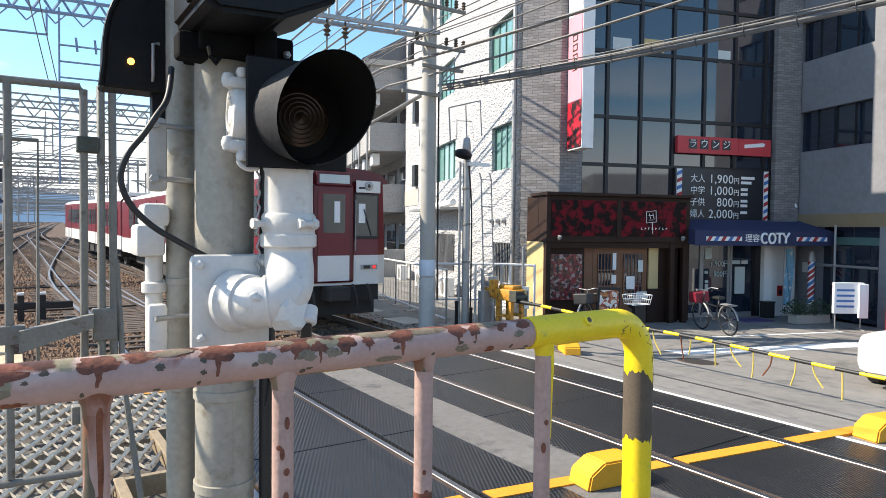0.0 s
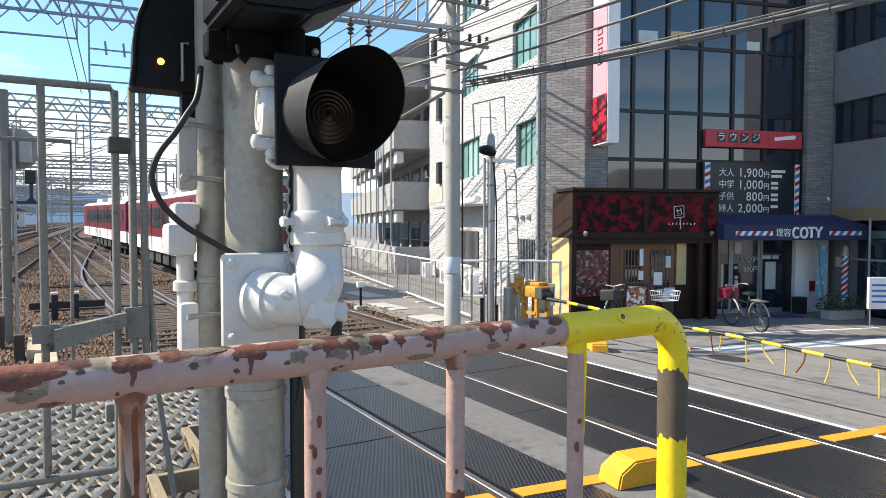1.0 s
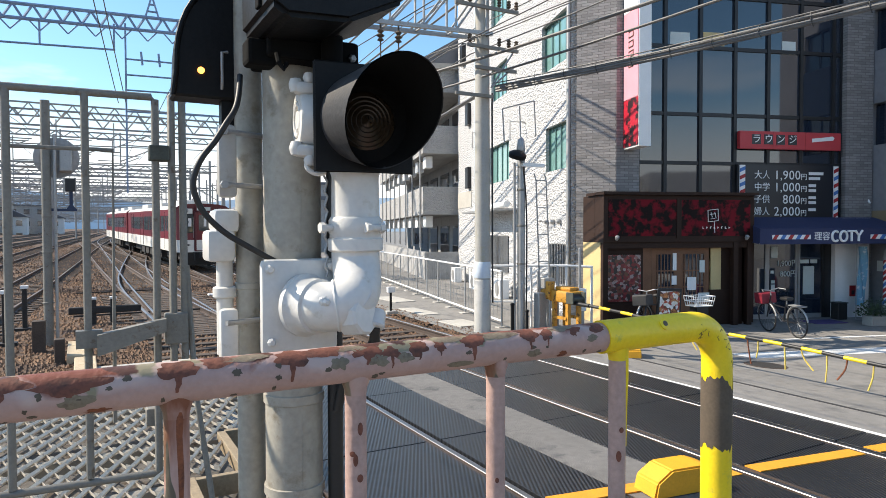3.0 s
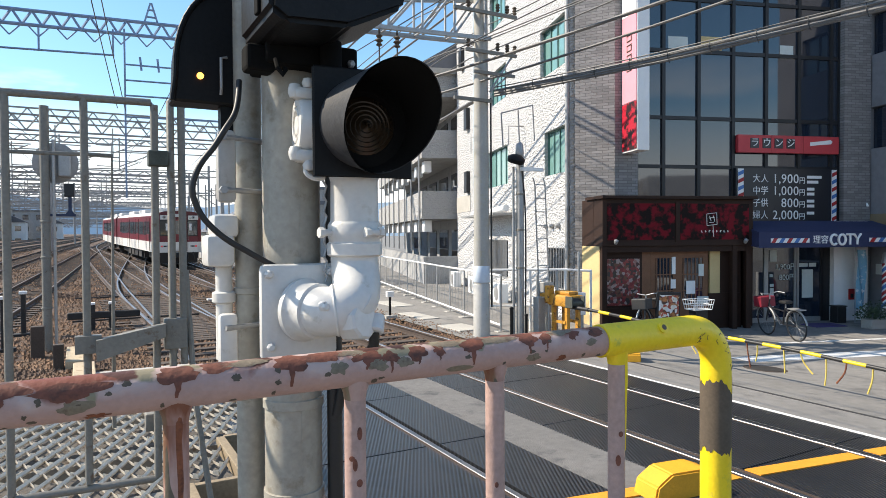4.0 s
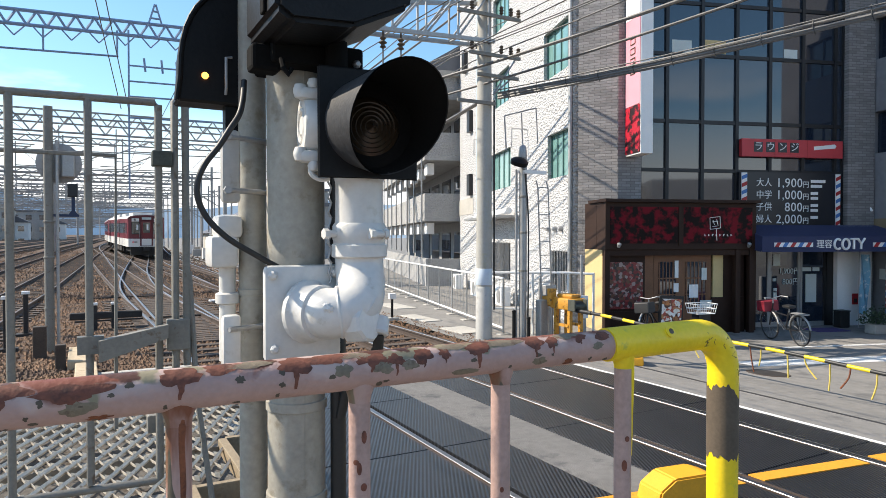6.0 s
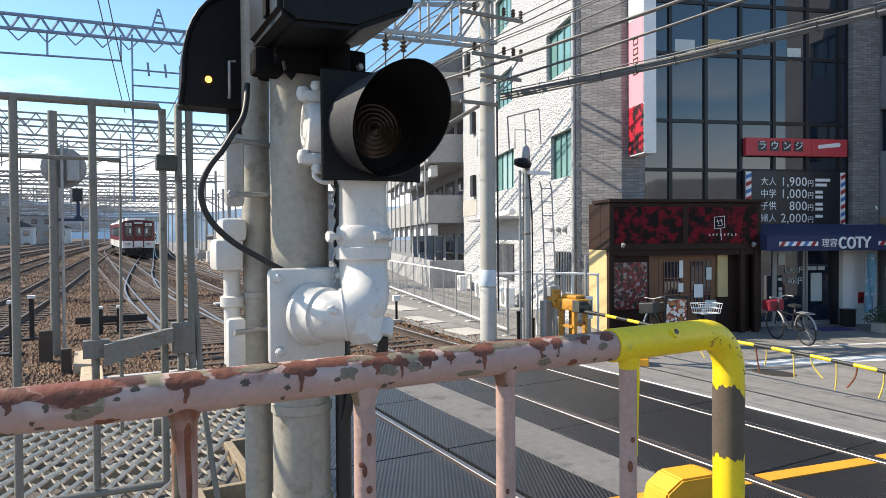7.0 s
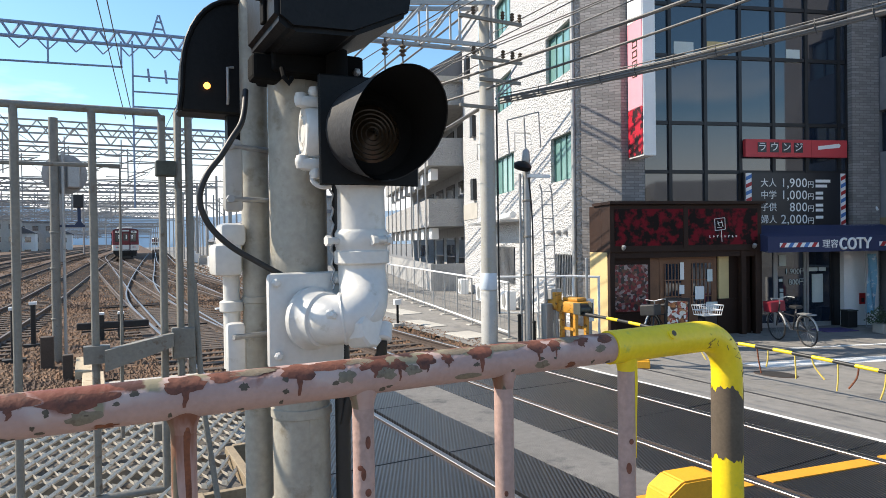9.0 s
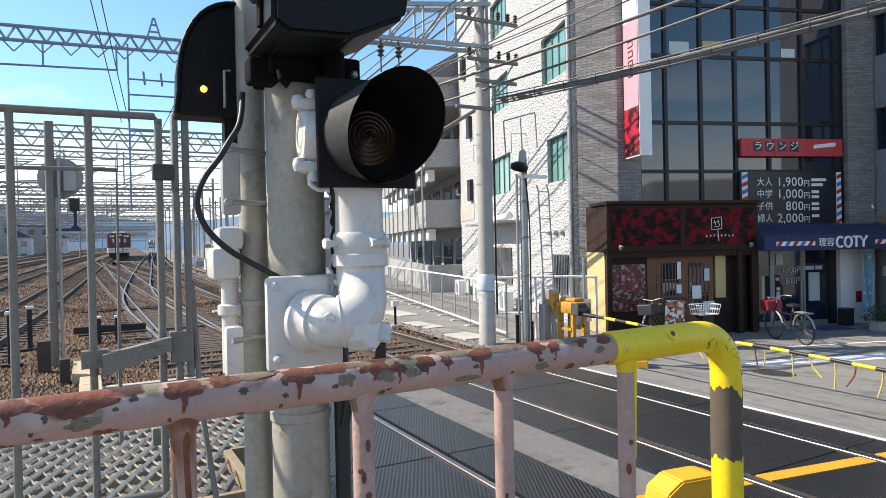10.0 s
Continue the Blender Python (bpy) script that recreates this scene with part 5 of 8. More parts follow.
    for i in range(4):
        z = 6.85 - i * 0.24
        bm = B()
        tube(bm, [(0.41, -0.54, z - 0.07), (0.41, -0.32, z - 0.07), (0.41, -0.32, z + 0.07), (0.41, -0.54, z + 0.07), (0.41, -0.54, z - 0.07)], 0.018, 6)
        part("mark", bm, "scuff", n)
    for z in (4.9, 6.6, 8.3):
        part("bracket", boxed(0.6, 0.68, -0.03, 0.05, z - 0.05, z + 0.05), "frame_dark", n)
    # posters inside an upper window
    for u, z, w, m in ((2.05, 6.98, 0.55, "curtain"), (3.0, 7.02, 0.6, "cream"), (5.2, 6.9, 0.4, "curtain")):
        q = thing("window_notice", "faded notice behind the dark glass", "notice", BLD, group="notices in the windows")
        part("sheet", boxed(u - w / 2, u + w / 2, 0.148, 0.153, z - 0.17, z + 0.17), m, q)


def make_restaurant():
    t = thing("restaurant_front", "dark timber restaurant front with red sign boards", "shop front", BLD)
    v = -0.9
    part("sign_frame", boxed(-0.50, 3.46, v, v + 0.5, 1.80, 2.93, bevel=0.012), "wood_dark", t, "dark timber sign frame")
    part("sign_panel", boxed(-0.38, 1.36, v - 0.012, v, 1.95, 2.82), "red_art", t, "black panel with red brush lettering shapes")
    part("sign_panel", boxed(1.50, 3.34, v - 0.012, v, 1.95, 2.82), "red_art", t, "black panel with red artwork and a white seal")
    part("sign_divider", boxed(1.37, 1.49, v - 0.02, v, 1.9, 2.86), "wood_dark", t)
    # seal emblem
    bm = B()
    for a, b in (((2.20, 2.29), (2.47, 2.32)), ((2.47, 2.32), (2.46, 2.60)), ((2.46, 2.60), (2.19, 2.57)), ((2.19, 2.57), (2.20, 2.29)), ((2.26, 2.36), (2.38, 2.37)), ((2.27, 2.52), (2.31, 2.40)), ((2.37, 2.53), (2.41, 2.38)), ((2.25, 2.47), (2.40, 2.49)), ((2.36, 2.3), (2.38, 2.02))):
        tube(bm, [(a[0], v - 0.016, a[1]), (b[0], v - 0.016, b[1])], 0.007, 6)
    part("seal", bm, "white_plain", t, "white seal shape")
    for i in range(8):
        bm = B()
        box(bm, 2.05 + i * 0.1, 2.065 + i * 0.1, v - 0.017, v - 0.012, 2.125, 2.175)
        box(bm, 2.065 + i * 0.1, 2.09 + i * 0.1, v - 0.017, v - 0.012, 2.125 + 0.02 * (i % 3), 2.138 + 0.02 * (i % 3))
        part("name_bar", bm, "white_plain", t, "small pale mark")
    # roof of the sign, posts, base
    part("canopy", boxed(-0.55, 3.5, v - 0.12, v + 0.9, 2.93, 3.0), "wood_dark", t)
    part("soffit", boxed(-0.48, 3.44, v + 0.5, 0.0, 1.86, 1.95), "wood_dark", t)
    for u in (-0.50, 2.92, 3.30):
        part("post", boxed(u, u + 0.13, v + 0.02, v + 0.16, ROAD, 1.82, bevel=0.008), "wood_dark", t)
    part("side_wall", boxed(-0.50, -0.40, v + 0.16, 0.3, ROAD, 1.8), "cream", t, "pale cream side wall")
    part("side_board", boxed(-0.50, -0.40, v + 0.5, 0.3, 1.8, 2.93), "wood_dark", t)
    part("lintel", boxed(-0.5, 3.44, v + 0.05, v + 0.2, 1.66, 1.80), "wood_dark", t)
    # display window with food pictures
    part("window_frame", boxed(-0.36, 0.62, v + 0.22, v + 0.28, 0.30, 1.66), "wood_dark", t)
    part("photo_panel", boxed(-0.32, 0.55, v + 0.19, v + 0.22, 0.38, 1.5), "collage", t, "window film printed with red food pictures")
    part("cream_panel", boxed(0.62, 0.86, v + 0.24, v + 0.3, ROAD, 1.66), "wood_door", t)
    part("base_wall", boxed(-0.4, 0.62, v + 0.2, v + 0.32, ROAD, 0.32), "wood_dark", t)
    # lattice sliding doors
    for i, (a, b) in enumerate(((0.88, 1.60), (1.60, 2.40))):
        d = part("door", boxed(a, b, v + 0.26, v + 0.30, ROAD + 0.04, 1.66), "wood_door", t, "brown lattice door")
        part("glass", boxed(a + 0.12, b - 0.12, v + 0.25, v + 0.262, 0.35, 1.5), "glass_dark", d)
        for k in range(6):
            u = a + 0.14 + (b - a - 0.28) * k / 5
            part("lattice_bar", boxed(u - 0.012, u + 0.012, v + 0.235, v + 0.25, 0.35, 1.5), "wood_door", d)
        for z in (0.7, 1.1):
            part("lattice_bar", boxed(a + 0.1, b - 0.1, v + 0.234, v + 0.249, z - 0.014, z + 0.014), "wood_door", d)
    for u, z, w, h in ((1.46, 1.32, 0.10, 0.42), (1.45, 0.87, 0.13, 0.22), (1.92, 0.78, 0.24, 0.32), (2.2, 1.2, 0.14, 0.3), (2.25, 0.45, 0.3, 0.2)):
        part("notice", boxed(u - w / 2, u + w / 2, v + 0.224, v + 0.232, z - h / 2, z + h / 2), "white_plain" if u < 2.1 else "curtain", t)
    part("cream_panel", boxed(2.45, 2.72, v + 0.24, v + 0.3, 0.62, 1.66), "cream", t, "cream wall panel")
    part("base_wall", boxed(2.40, 3.3, v + 0.22, v + 0.32, ROAD, 0.62), "wood_dark", t)
    part("side_panel", boxed(2.72, 3.3, v + 0.24, v + 0.3, 0.62, 1.66), "wood_dark", t)
    part("back", boxed(-0.4, 3.4, -0.12, -0.02, ROAD, 2.9), "wood_dark", t)
    for u in (-0.2, 3.2):
        part("spot_lamp", lathe(B(), [(0.03, 0), (0.05, 0.05), (0.05, 0.1), (0.02, 0.12)], Matrix.Translation((u, v - 0.06, 1.86)) @ pose(0, 0, 0, 30), 12), "galv", t, "small spot lamp", True)


def make_barber():
    t = thing("barber_shop", "barber shop front with glass doors and white wall", "shop front", BLD)
    v = 0.0
    part("white_wall", boxed(6.40, 7.45, v - 0.18, v + 0.1, ROAD, 2.4), "white_plain", t, "white painted wall")
    part("side_wall", boxed(3.55, 3.75, v - 0.5, v + 0.1, ROAD, 2.4), "wood_dark", t)
    part("head", boxed(3.75, 6.45, v - 0.02, v + 0.1, 1.8, 2.4), "frame_dark", t)
    for a, b in ((3.78, 4.5), (4.5, 5.40), (5.42, 6.2)):
        d = part("door", boxed(a, a + 0.06, v - 0.02, v + 0.05, ROAD, 1.8), "galv", t, "silver-framed glass door")
        part("stile", boxed(b - 0.06, b, v - 0.02, v + 0.05, ROAD, 1.8), "frame_dark" if b > 5.5 else "galv", d)
        part("rail", boxed(a + 0.06, b - 0.06, v - 0.02, v + 0.05, 1.72, 1.8), "galv", d)
        part("rail", boxed(a + 0.06, b - 0.06, v - 0.02, v + 0.05, ROAD, ROAD + 0.12), "galv", d)
        part("pane", boxed(a + 0.06, b - 0.06, v + 0.01, v + 0.022, ROAD + 0.12, 1.8), "glass_dark", d)
    part("end_panel", boxed(6.2, 6.40, v - 0.04, v + 0.1, ROAD, 1.8), "frame_dark", t)
    text("door_price", "1,900円", 0.2, Matrix.Translation((5.1, v - 0.006, 1.2)) @ pose(0, 0, 0, 90), "curtain", t)
    text("door_price", "800円", 0.2, Matrix.Translation((5.14, v - 0.006, 0.92)) @ pose(0, 0, 0, 90), "curtain", t)
    for u, z, w, h in ((4.72, 1.5, 0.2, 0.3), (4.66, 0.98, 0.1, 0.08), (4.68, 0.72, 0.1, 0.08), (4.68, 0.4, 0.1, 0.5), (5.75, 0.75, 0.32, 0.75), (5.62, 1.25, 0.26, 0.1), (5.9, 1.25, 0.2, 0.1)):
        part("notice", boxed(u - w / 2, u + w / 2, v - 0.012, v + 0.008, z - h / 2, z + h / 2), "curtain", t)
    part("red_hatch", boxed(6.85, 7.17, v - 0.205, v - 0.18, 0.31, 0.60, bevel=0.005), "red_stripe", t, "small red wall hatch")
    for x in (6.94, 7.08):
        part("hatch_slot", boxed(x - 0.045, x + 0.045, v - 0.21, v - 0.205, 0.36, 0.47), "black_board", t)
    # awning
    a = thing("awning", "navy cloth awning with white shop lettering", "awning", BLD)
    bm = B()
    prism(bm, [(-1.18, 1.74), (-1.18, 2.12), (-0.1, 2.42), (-0.1, 2.36), (-1.14, 2.06), (-1.14, 1.74)], 3.42, 7.75, "x")
    part("cloth", bm, "navy", a)
    for u in (3.44, 7.73):
        bm = B()
        prism(bm, [(-1.16, 1.74), (-1.16, 2.1), (-0.1, 2.4), (-0.1, 1.9)], u - 0.012, u + 0.012, "x")
        part("side_cloth", bm, "navy", a)
    part("front_bar", tube(B(), [(3.42, -1.15, 1.76), (7.75, -1.15, 1.76)], 0.018, 8), "galv", a)
    text("shop_word", "理容", 0.225, Matrix.Translation((5.13, -1.186, 1.92)) @ pose(0, 0, 0, 90), "white_plain", a)
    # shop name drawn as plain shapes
    bm = B()
    z0, z1 = 1.77, 2.09
    def stroke(pts, r=0.034):
        tube(bm, [(x, -1.2, z) for x, z in pts], r, 6)
    arc = lambda cx, rx, a0, a1: [(cx + rx * math.cos(radians(a)), (z0 + z1) / 2 + 0.15 * math.sin(radians(a))) for a in range(a0, a1 + 1, 20)]
    stroke(arc(5.72, 0.13, 50, 310))
    stroke(arc(6.02, 0.13, 0, 360))
    stroke([(6.18, 2.08), (6.46, 2.08)])
    stroke([(6.32, 2.08), (6.32, 1.78)])
    stroke([(6.47, 2.09), (6.60, 1.94), (6.73, 2.10)])
    stroke([(6.60, 1.94), (6.59, 1.78)])
    for w in bm.verts:
        w.co.x = 5.40 + (w.co.x - 5.59) * 0.76
        w.co.z = 1.93 + (w.co.z - 1.93) * 0.84
    part("name_shapes", bm, "white_plain", a, "bold white letter shapes")
    striped_bar("stripe_bar", a, 3.74, 4.80, -1.2, 1.86, 1.97, 5, False)
    striped_bar("stripe_bar", a, 6.52, 7.5, -1.2, 1.86, 1.97, 4, False)
    # barber pole
    p = thing("barber_pole", "red, white and blue striped barber pole", "barber pole", BLD @ pose(7.45, -0.75, ROAD))
    part("base", lathe(B(), [(0.12, 0), (0.12, 0.25), (0.09, 0.3)], None, 20), "galv", p, "", True)
    part("cylinder", lathe(B(), [(0.085, 0.3), (0.085, 1.55)], None, 24), "white_plain", p, "", True)
    for s in range(3):
        bm = B()
        rows = []
        for k in range(41):
            an = 2 * math.pi * (k / 40 * 2.6 + s / 3)
            z = 0.32 + 1.2 * k / 40
            rows.append((bm.verts.new((0.088 * math.cos(an), 0.088 * math.sin(an), z)), bm.verts.new((0.088 * math.cos(an), 0.088 * math.sin(an), min(1.55, z + 0.1)))))
        for u, w in zip(rows, rows[1:]):
            bm.faces.new((u[0], w[0], w[1], u[1]))
        part("spiral_band", bm, ("red_stripe", "blue_stripe", "red_stripe")[s], p, "", True)
    part("cap", lathe(B(), [(0.1, 1.55), (0.1, 1.62), (0.08, 1.68), (0.08, 1.78), (0.04, 1.84)], None, 20), "galv", p, "", True)
    # tall cloth flag
    f = thing("cloth_flag", "pale blue upright cloth flag with faded lettering", "flag", BLD @ pose(6.72, -0.55, ROAD))
    part("pole", tube(B(), [(0.0, 0, 0), (0.0, 0, 2.0)], 0.012, 8), "galv", f)
    bm = B()
    rows = []
    for k in range(17):
        z = 0.35 + 1.55 * k / 16
        rows.append([bm.verts.new((0.02 + 0.28 * j / 6, 0.05 * math.sin(j * 1.1 + z * 3), z)) for j in range(7)])
    for u, w in zip(rows, rows[1:]):
        for j in range(6):
            bm.faces.new((u[j], u[j + 1], w[j + 1], w[j]))
    part("cloth", bm, "blue_cloth", f, "", True)


def window(parent, w, h, m, bars=3, frame="frame_teal", glass="glass_green"):
    """A sliding window set into a wall: frame, sill, panes; faces its own -y."""
    f = part("window", boxed(-0.03, w + 0.03, 0.0, 0.10, -0.03, 0.03), frame, parent)
    f.matrix_basis = m
    for a, b, c, d in ((-0.03, w + 0.03, h - 0.03, h + 0.03), (-0.03, 0.03, 0.03, h - 0.03), (w - 0.03, w + 0.03, 0.03, h - 0.03)):
        part("frame_bar", boxed(a, b, 0.0, 0.10, c, d), frame, f)
    for k in range(1, bars):
        u = w * k / bars
        part("frame_bar", boxed(u - 0.025, u + 0.025, 0.02, 0.09, 0.03, h - 0.03), frame, f)
    for k in range(bars):
        part("pane", boxed(w * k / bars + 0.026, w * (k + 1) / bars - 0.026, 0.05, 0.062, 0.03, h - 0.03), glass, f)
    part("sill", boxed(-0.06, w + 0.06, -0.06, 0.02, -0.1, -0.03), "galv", f)
    return f


WALL_C, WALL_A = (11.0, 12.95), 72.0


def make_white_building():
    # own space: x along the wall (away from the street), -y outwards to the railway
    m = Matrix.Translation((WALL_C[0], WALL_C[1], 0)) @ pose(0, 0, 0, 0, 0, WALL_A)
    t = thing("white_building", "white tiled apartment building with green-framed windows", "building", m)
    L, TOP = 14.2, 14.0
    # wall on the railway side is at y = 0, building lies on the -y side, so windows are mirrored by a turn
    holes = [(0.55, 2.3, 3.75, 5.0), (6.0, 8.6, 3.85, 5.2), (0.55, 2.65, 6.6, 7.95), (6.2, 8.3, 6.85, 8.05), (0.55, 2.65, 9.5, 10.8), (6.2, 8.3, 9.6, 10.9), (0.6, 2.05, 0.62, 1.72), (10.5, 11.0, 4.0, 4.9), (6.0, 8.6, 0.6, 1.9)]
    xs = sorted({0.40, L} | {a for h in holes for a in h[:2]})
    zs = sorted({ROAD - 0.2, TOP} | {a for h in holes for a in h[2:]})
    bm = B()
    for xa, xb in zip(xs, xs[1:]):
        for za, zb in zip(zs, zs[1:]):
            if any(h[0] <= (xa + xb) / 2 <= h[1] and h[2] <= (za + zb) / 2 <= h[3] for h in holes):
                continue
            box(bm, xa, xb, -0.25, 0.0, za, zb)
    bmesh.ops.remove_doubles(bm, verts=bm.verts, dist=0.0005)
    part("wall", bm, "white_wall", t, "white split-face tiles")
    part("wall", boxed(L - 0.25, L, -8, -0.25, ROAD - 0.2, TOP), "white_wall", t)
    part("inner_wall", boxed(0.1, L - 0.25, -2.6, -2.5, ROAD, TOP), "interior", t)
    part("roof", boxed(0.1, L - 0.25, -8, -0.25, TOP - 0.5, TOP - 0.2), "concrete", t)
    for h in holes:
        w, hh = h[1] - h[0], h[3] - h[2]
        window(t, w, hh, Matrix.Translation((h[1], -0.10 + 0.0, h[2])) @ pose(0, 0, 0, 0, 0, 180), 4 if w > 1.7 else 2 if w > 1 else 1, "frame_dark" if h[2] < 1 else "frame_teal", "glass_dark" if h[2] < 1 else "glass_green")
        # low windows: a dark-coloured sheet stands in for the unlit room
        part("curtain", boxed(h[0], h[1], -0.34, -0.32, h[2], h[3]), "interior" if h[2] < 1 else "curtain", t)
        if h[2] < 1:
            for k in range(int(w / 0.12)):
                u = h[0] + 0.06 + k * 0.12
                part("grille_bar", tube(B(), [(u, 0.03, h[2] - 0.03), (u, 0.03, h[3] + 0.03)], 0.011, 6), "galv", t)
    # drain pipes at the corner and further along
    for x, r in ((0.42, 0.05), (0.5, 0.03)):
        part("drain_pipe", tube(B(), [(x, 0.06, ROAD), (x, 0.06, TOP)], r, 12), "galv", t, "", True)
    part("drain_pipe", tube(B(), [(10.3, 0.09, 2.7), (10.3, 0.09, TOP)], 0.075, 12), "blue_pipe", t, "pale blue drain pipe", True)
    part("vent_pipe", tube(B(), [(10.3, 0.12, 3.0), (9.9, 0.3, 2.85), (5.2, 0.3, 2.98)], 0.11, 14), "white_plain", t, "white horizontal duct", True)
    part("canopy", boxed(5.0, 9.8, 0.0, 0.8, 2.75, 2.82), "galv", t)
    part("band", boxed(11.5, 14.2, 0.0, 0.02, 3.1, 3.8), "concrete", t)
    for k, (x, z) in enumerate(((11.6, 6.6), (11.6, 3.9), (12.6, 9.4))):
        part("flap_window", boxed(x, x + 0.5, 0.0, 0.16, z, z + 0.9), "frame_dark", t)
    part("meter_box", boxed(8.9, 9.7, 0.0, 0.35, 0.1, 1.1, bevel=0.02), "white_plain", t)
    for x in (2.1, 1.61, 1.13):
        part("vent_cap", lathe(B(), [(0.07, 0), (0.075, 0.05), (0.05, 0.11), (0.001, 0.13)], Matrix.Translation((x, 0, 2.33)) @ pose(0, 0, 0, -90), 14), "galv", t, "small round vent cap", True)
    # antenna bracket by the windows
    for x, z in ((4.2, 5.5), (9.3, 5.9)):
        part("bracket", tube(B(), [(x, 0.0, z), (x, 0.5, z), (x, 0.5, z - 0.6)], 0.02, 6), "galv", t)
    # outdoor units at the foot of the wall
    for x in (9.0, 5.4, 12.6):
        c = thing("air_conditioner", "white outdoor air-conditioning unit against the wall", "air conditioner", m @ pose(x, 0.45, ROAD), group="outdoor units")
        part("casing", boxed(-0.4, 0.4, -0.16, 0.16, 0.08, 0.72, bevel=0.015), "white_plain", c)
        part("fan_grille", lathe(B(), [(0.24, 0), (0.24, 0.012), (0.05, 0.02)], Matrix.Translation((-0.08, 0.16, 0.4)) @ pose(0, 0, 0, -90), 20), "galv", c)
        for s in (-0.3, 0.3):
            part("foot", boxed(s - 0.05, s + 0.05, -0.18, 0.18, 0, 0.08), "concrete", c)


def make_balcony_building():
    m = Matrix.Translation((WALL_C[0], WALL_C[1], 0)) @ pose(0, 0, 0, 0, 0, WALL_A)
    t = thing("balcony_building", "grey apartment block with long concrete balconies", "building", m)
    x0, x1 = 14.6, 36.0
    part("wall", boxed(x0, x1, -8, -0.5, ROAD - 0.2, 9.6), "balcony_wall", t)
    for k in range(4):
        z = 0.15 + 2.85 * k
        if k:
            b = part("balcony", boxed(x0, x1, 0.0 + 1.5, 1.6, z - 0.15, z + 1.15), "balcony_tile", t, "faced balcony front")
            part("slab", boxed(x0, x1, -0.5, 1.5, z - 0.15, z), "balcony_wall", b)
            part("end_wall", boxed(x0, x0 + 0.15, -0.5, 1.5, z, z + 1.15), "balcony_tile", b)
            for i in range(8):
                u = x0 + 0.5 + i * 2.6
                q = part("hung_unit", boxed(u + 0.3, u + 1.1, 1.0, 1.35, z - 0.75, z - 0.2, bevel=0.02), "white_plain", b, "outdoor unit hung under the balcony")
                for w in (0.35, 1.05):
                    part("hanger", tube(B(), [(u + w, 1.2, z - 0.22), (u + w, 1.2, z - 0.1)], 0.015, 6), "galv", q)
                part("drain_pipe", tube(B(), [(u, 1.66, z - 1.7), (u, 1.66, z + 1.15)], 0.04, 8), "galv", b, "", True)
            for i in range(7):
                part("slit", boxed(x0 + 0.9 + i * 2.6, x0 + 1.05 + i * 2.6, 1.6, 1.606, z + 0.0, z + 0.95), "frame_dark", b)
        else:
            part("garden_wall", boxed(x0 - 0.4, x1, 1.4, 1.6, ROAD, 1.1), "balcony_wall", t)
            part("garden_wall", boxed(x0 - 0.4, x0 - 0.2, -0.5, 1.4, ROAD, 1.1), "balcony_wall", t)
        for i in range(6):
            part("window", boxed(x0 + 0.8 + i * 3.4, x0 + 3.2 + i * 3.4, -0.5, -0.46, z + 0.15, z + 2.2), "glass_dark", t)
    part("roof", boxed(x0 - 0.2, x1, -8.2, 1.9, 9.6, 9.85), "concrete", t)
    bm = B()
    prism(bm, [(-8.2, 9.85), (2.0, 9.85), (-2.0, 12.2), (-8.2, 12.2)], x0 - 0.2, x1, "x")
    part("sloped_roof", bm, "roof_tile", t)


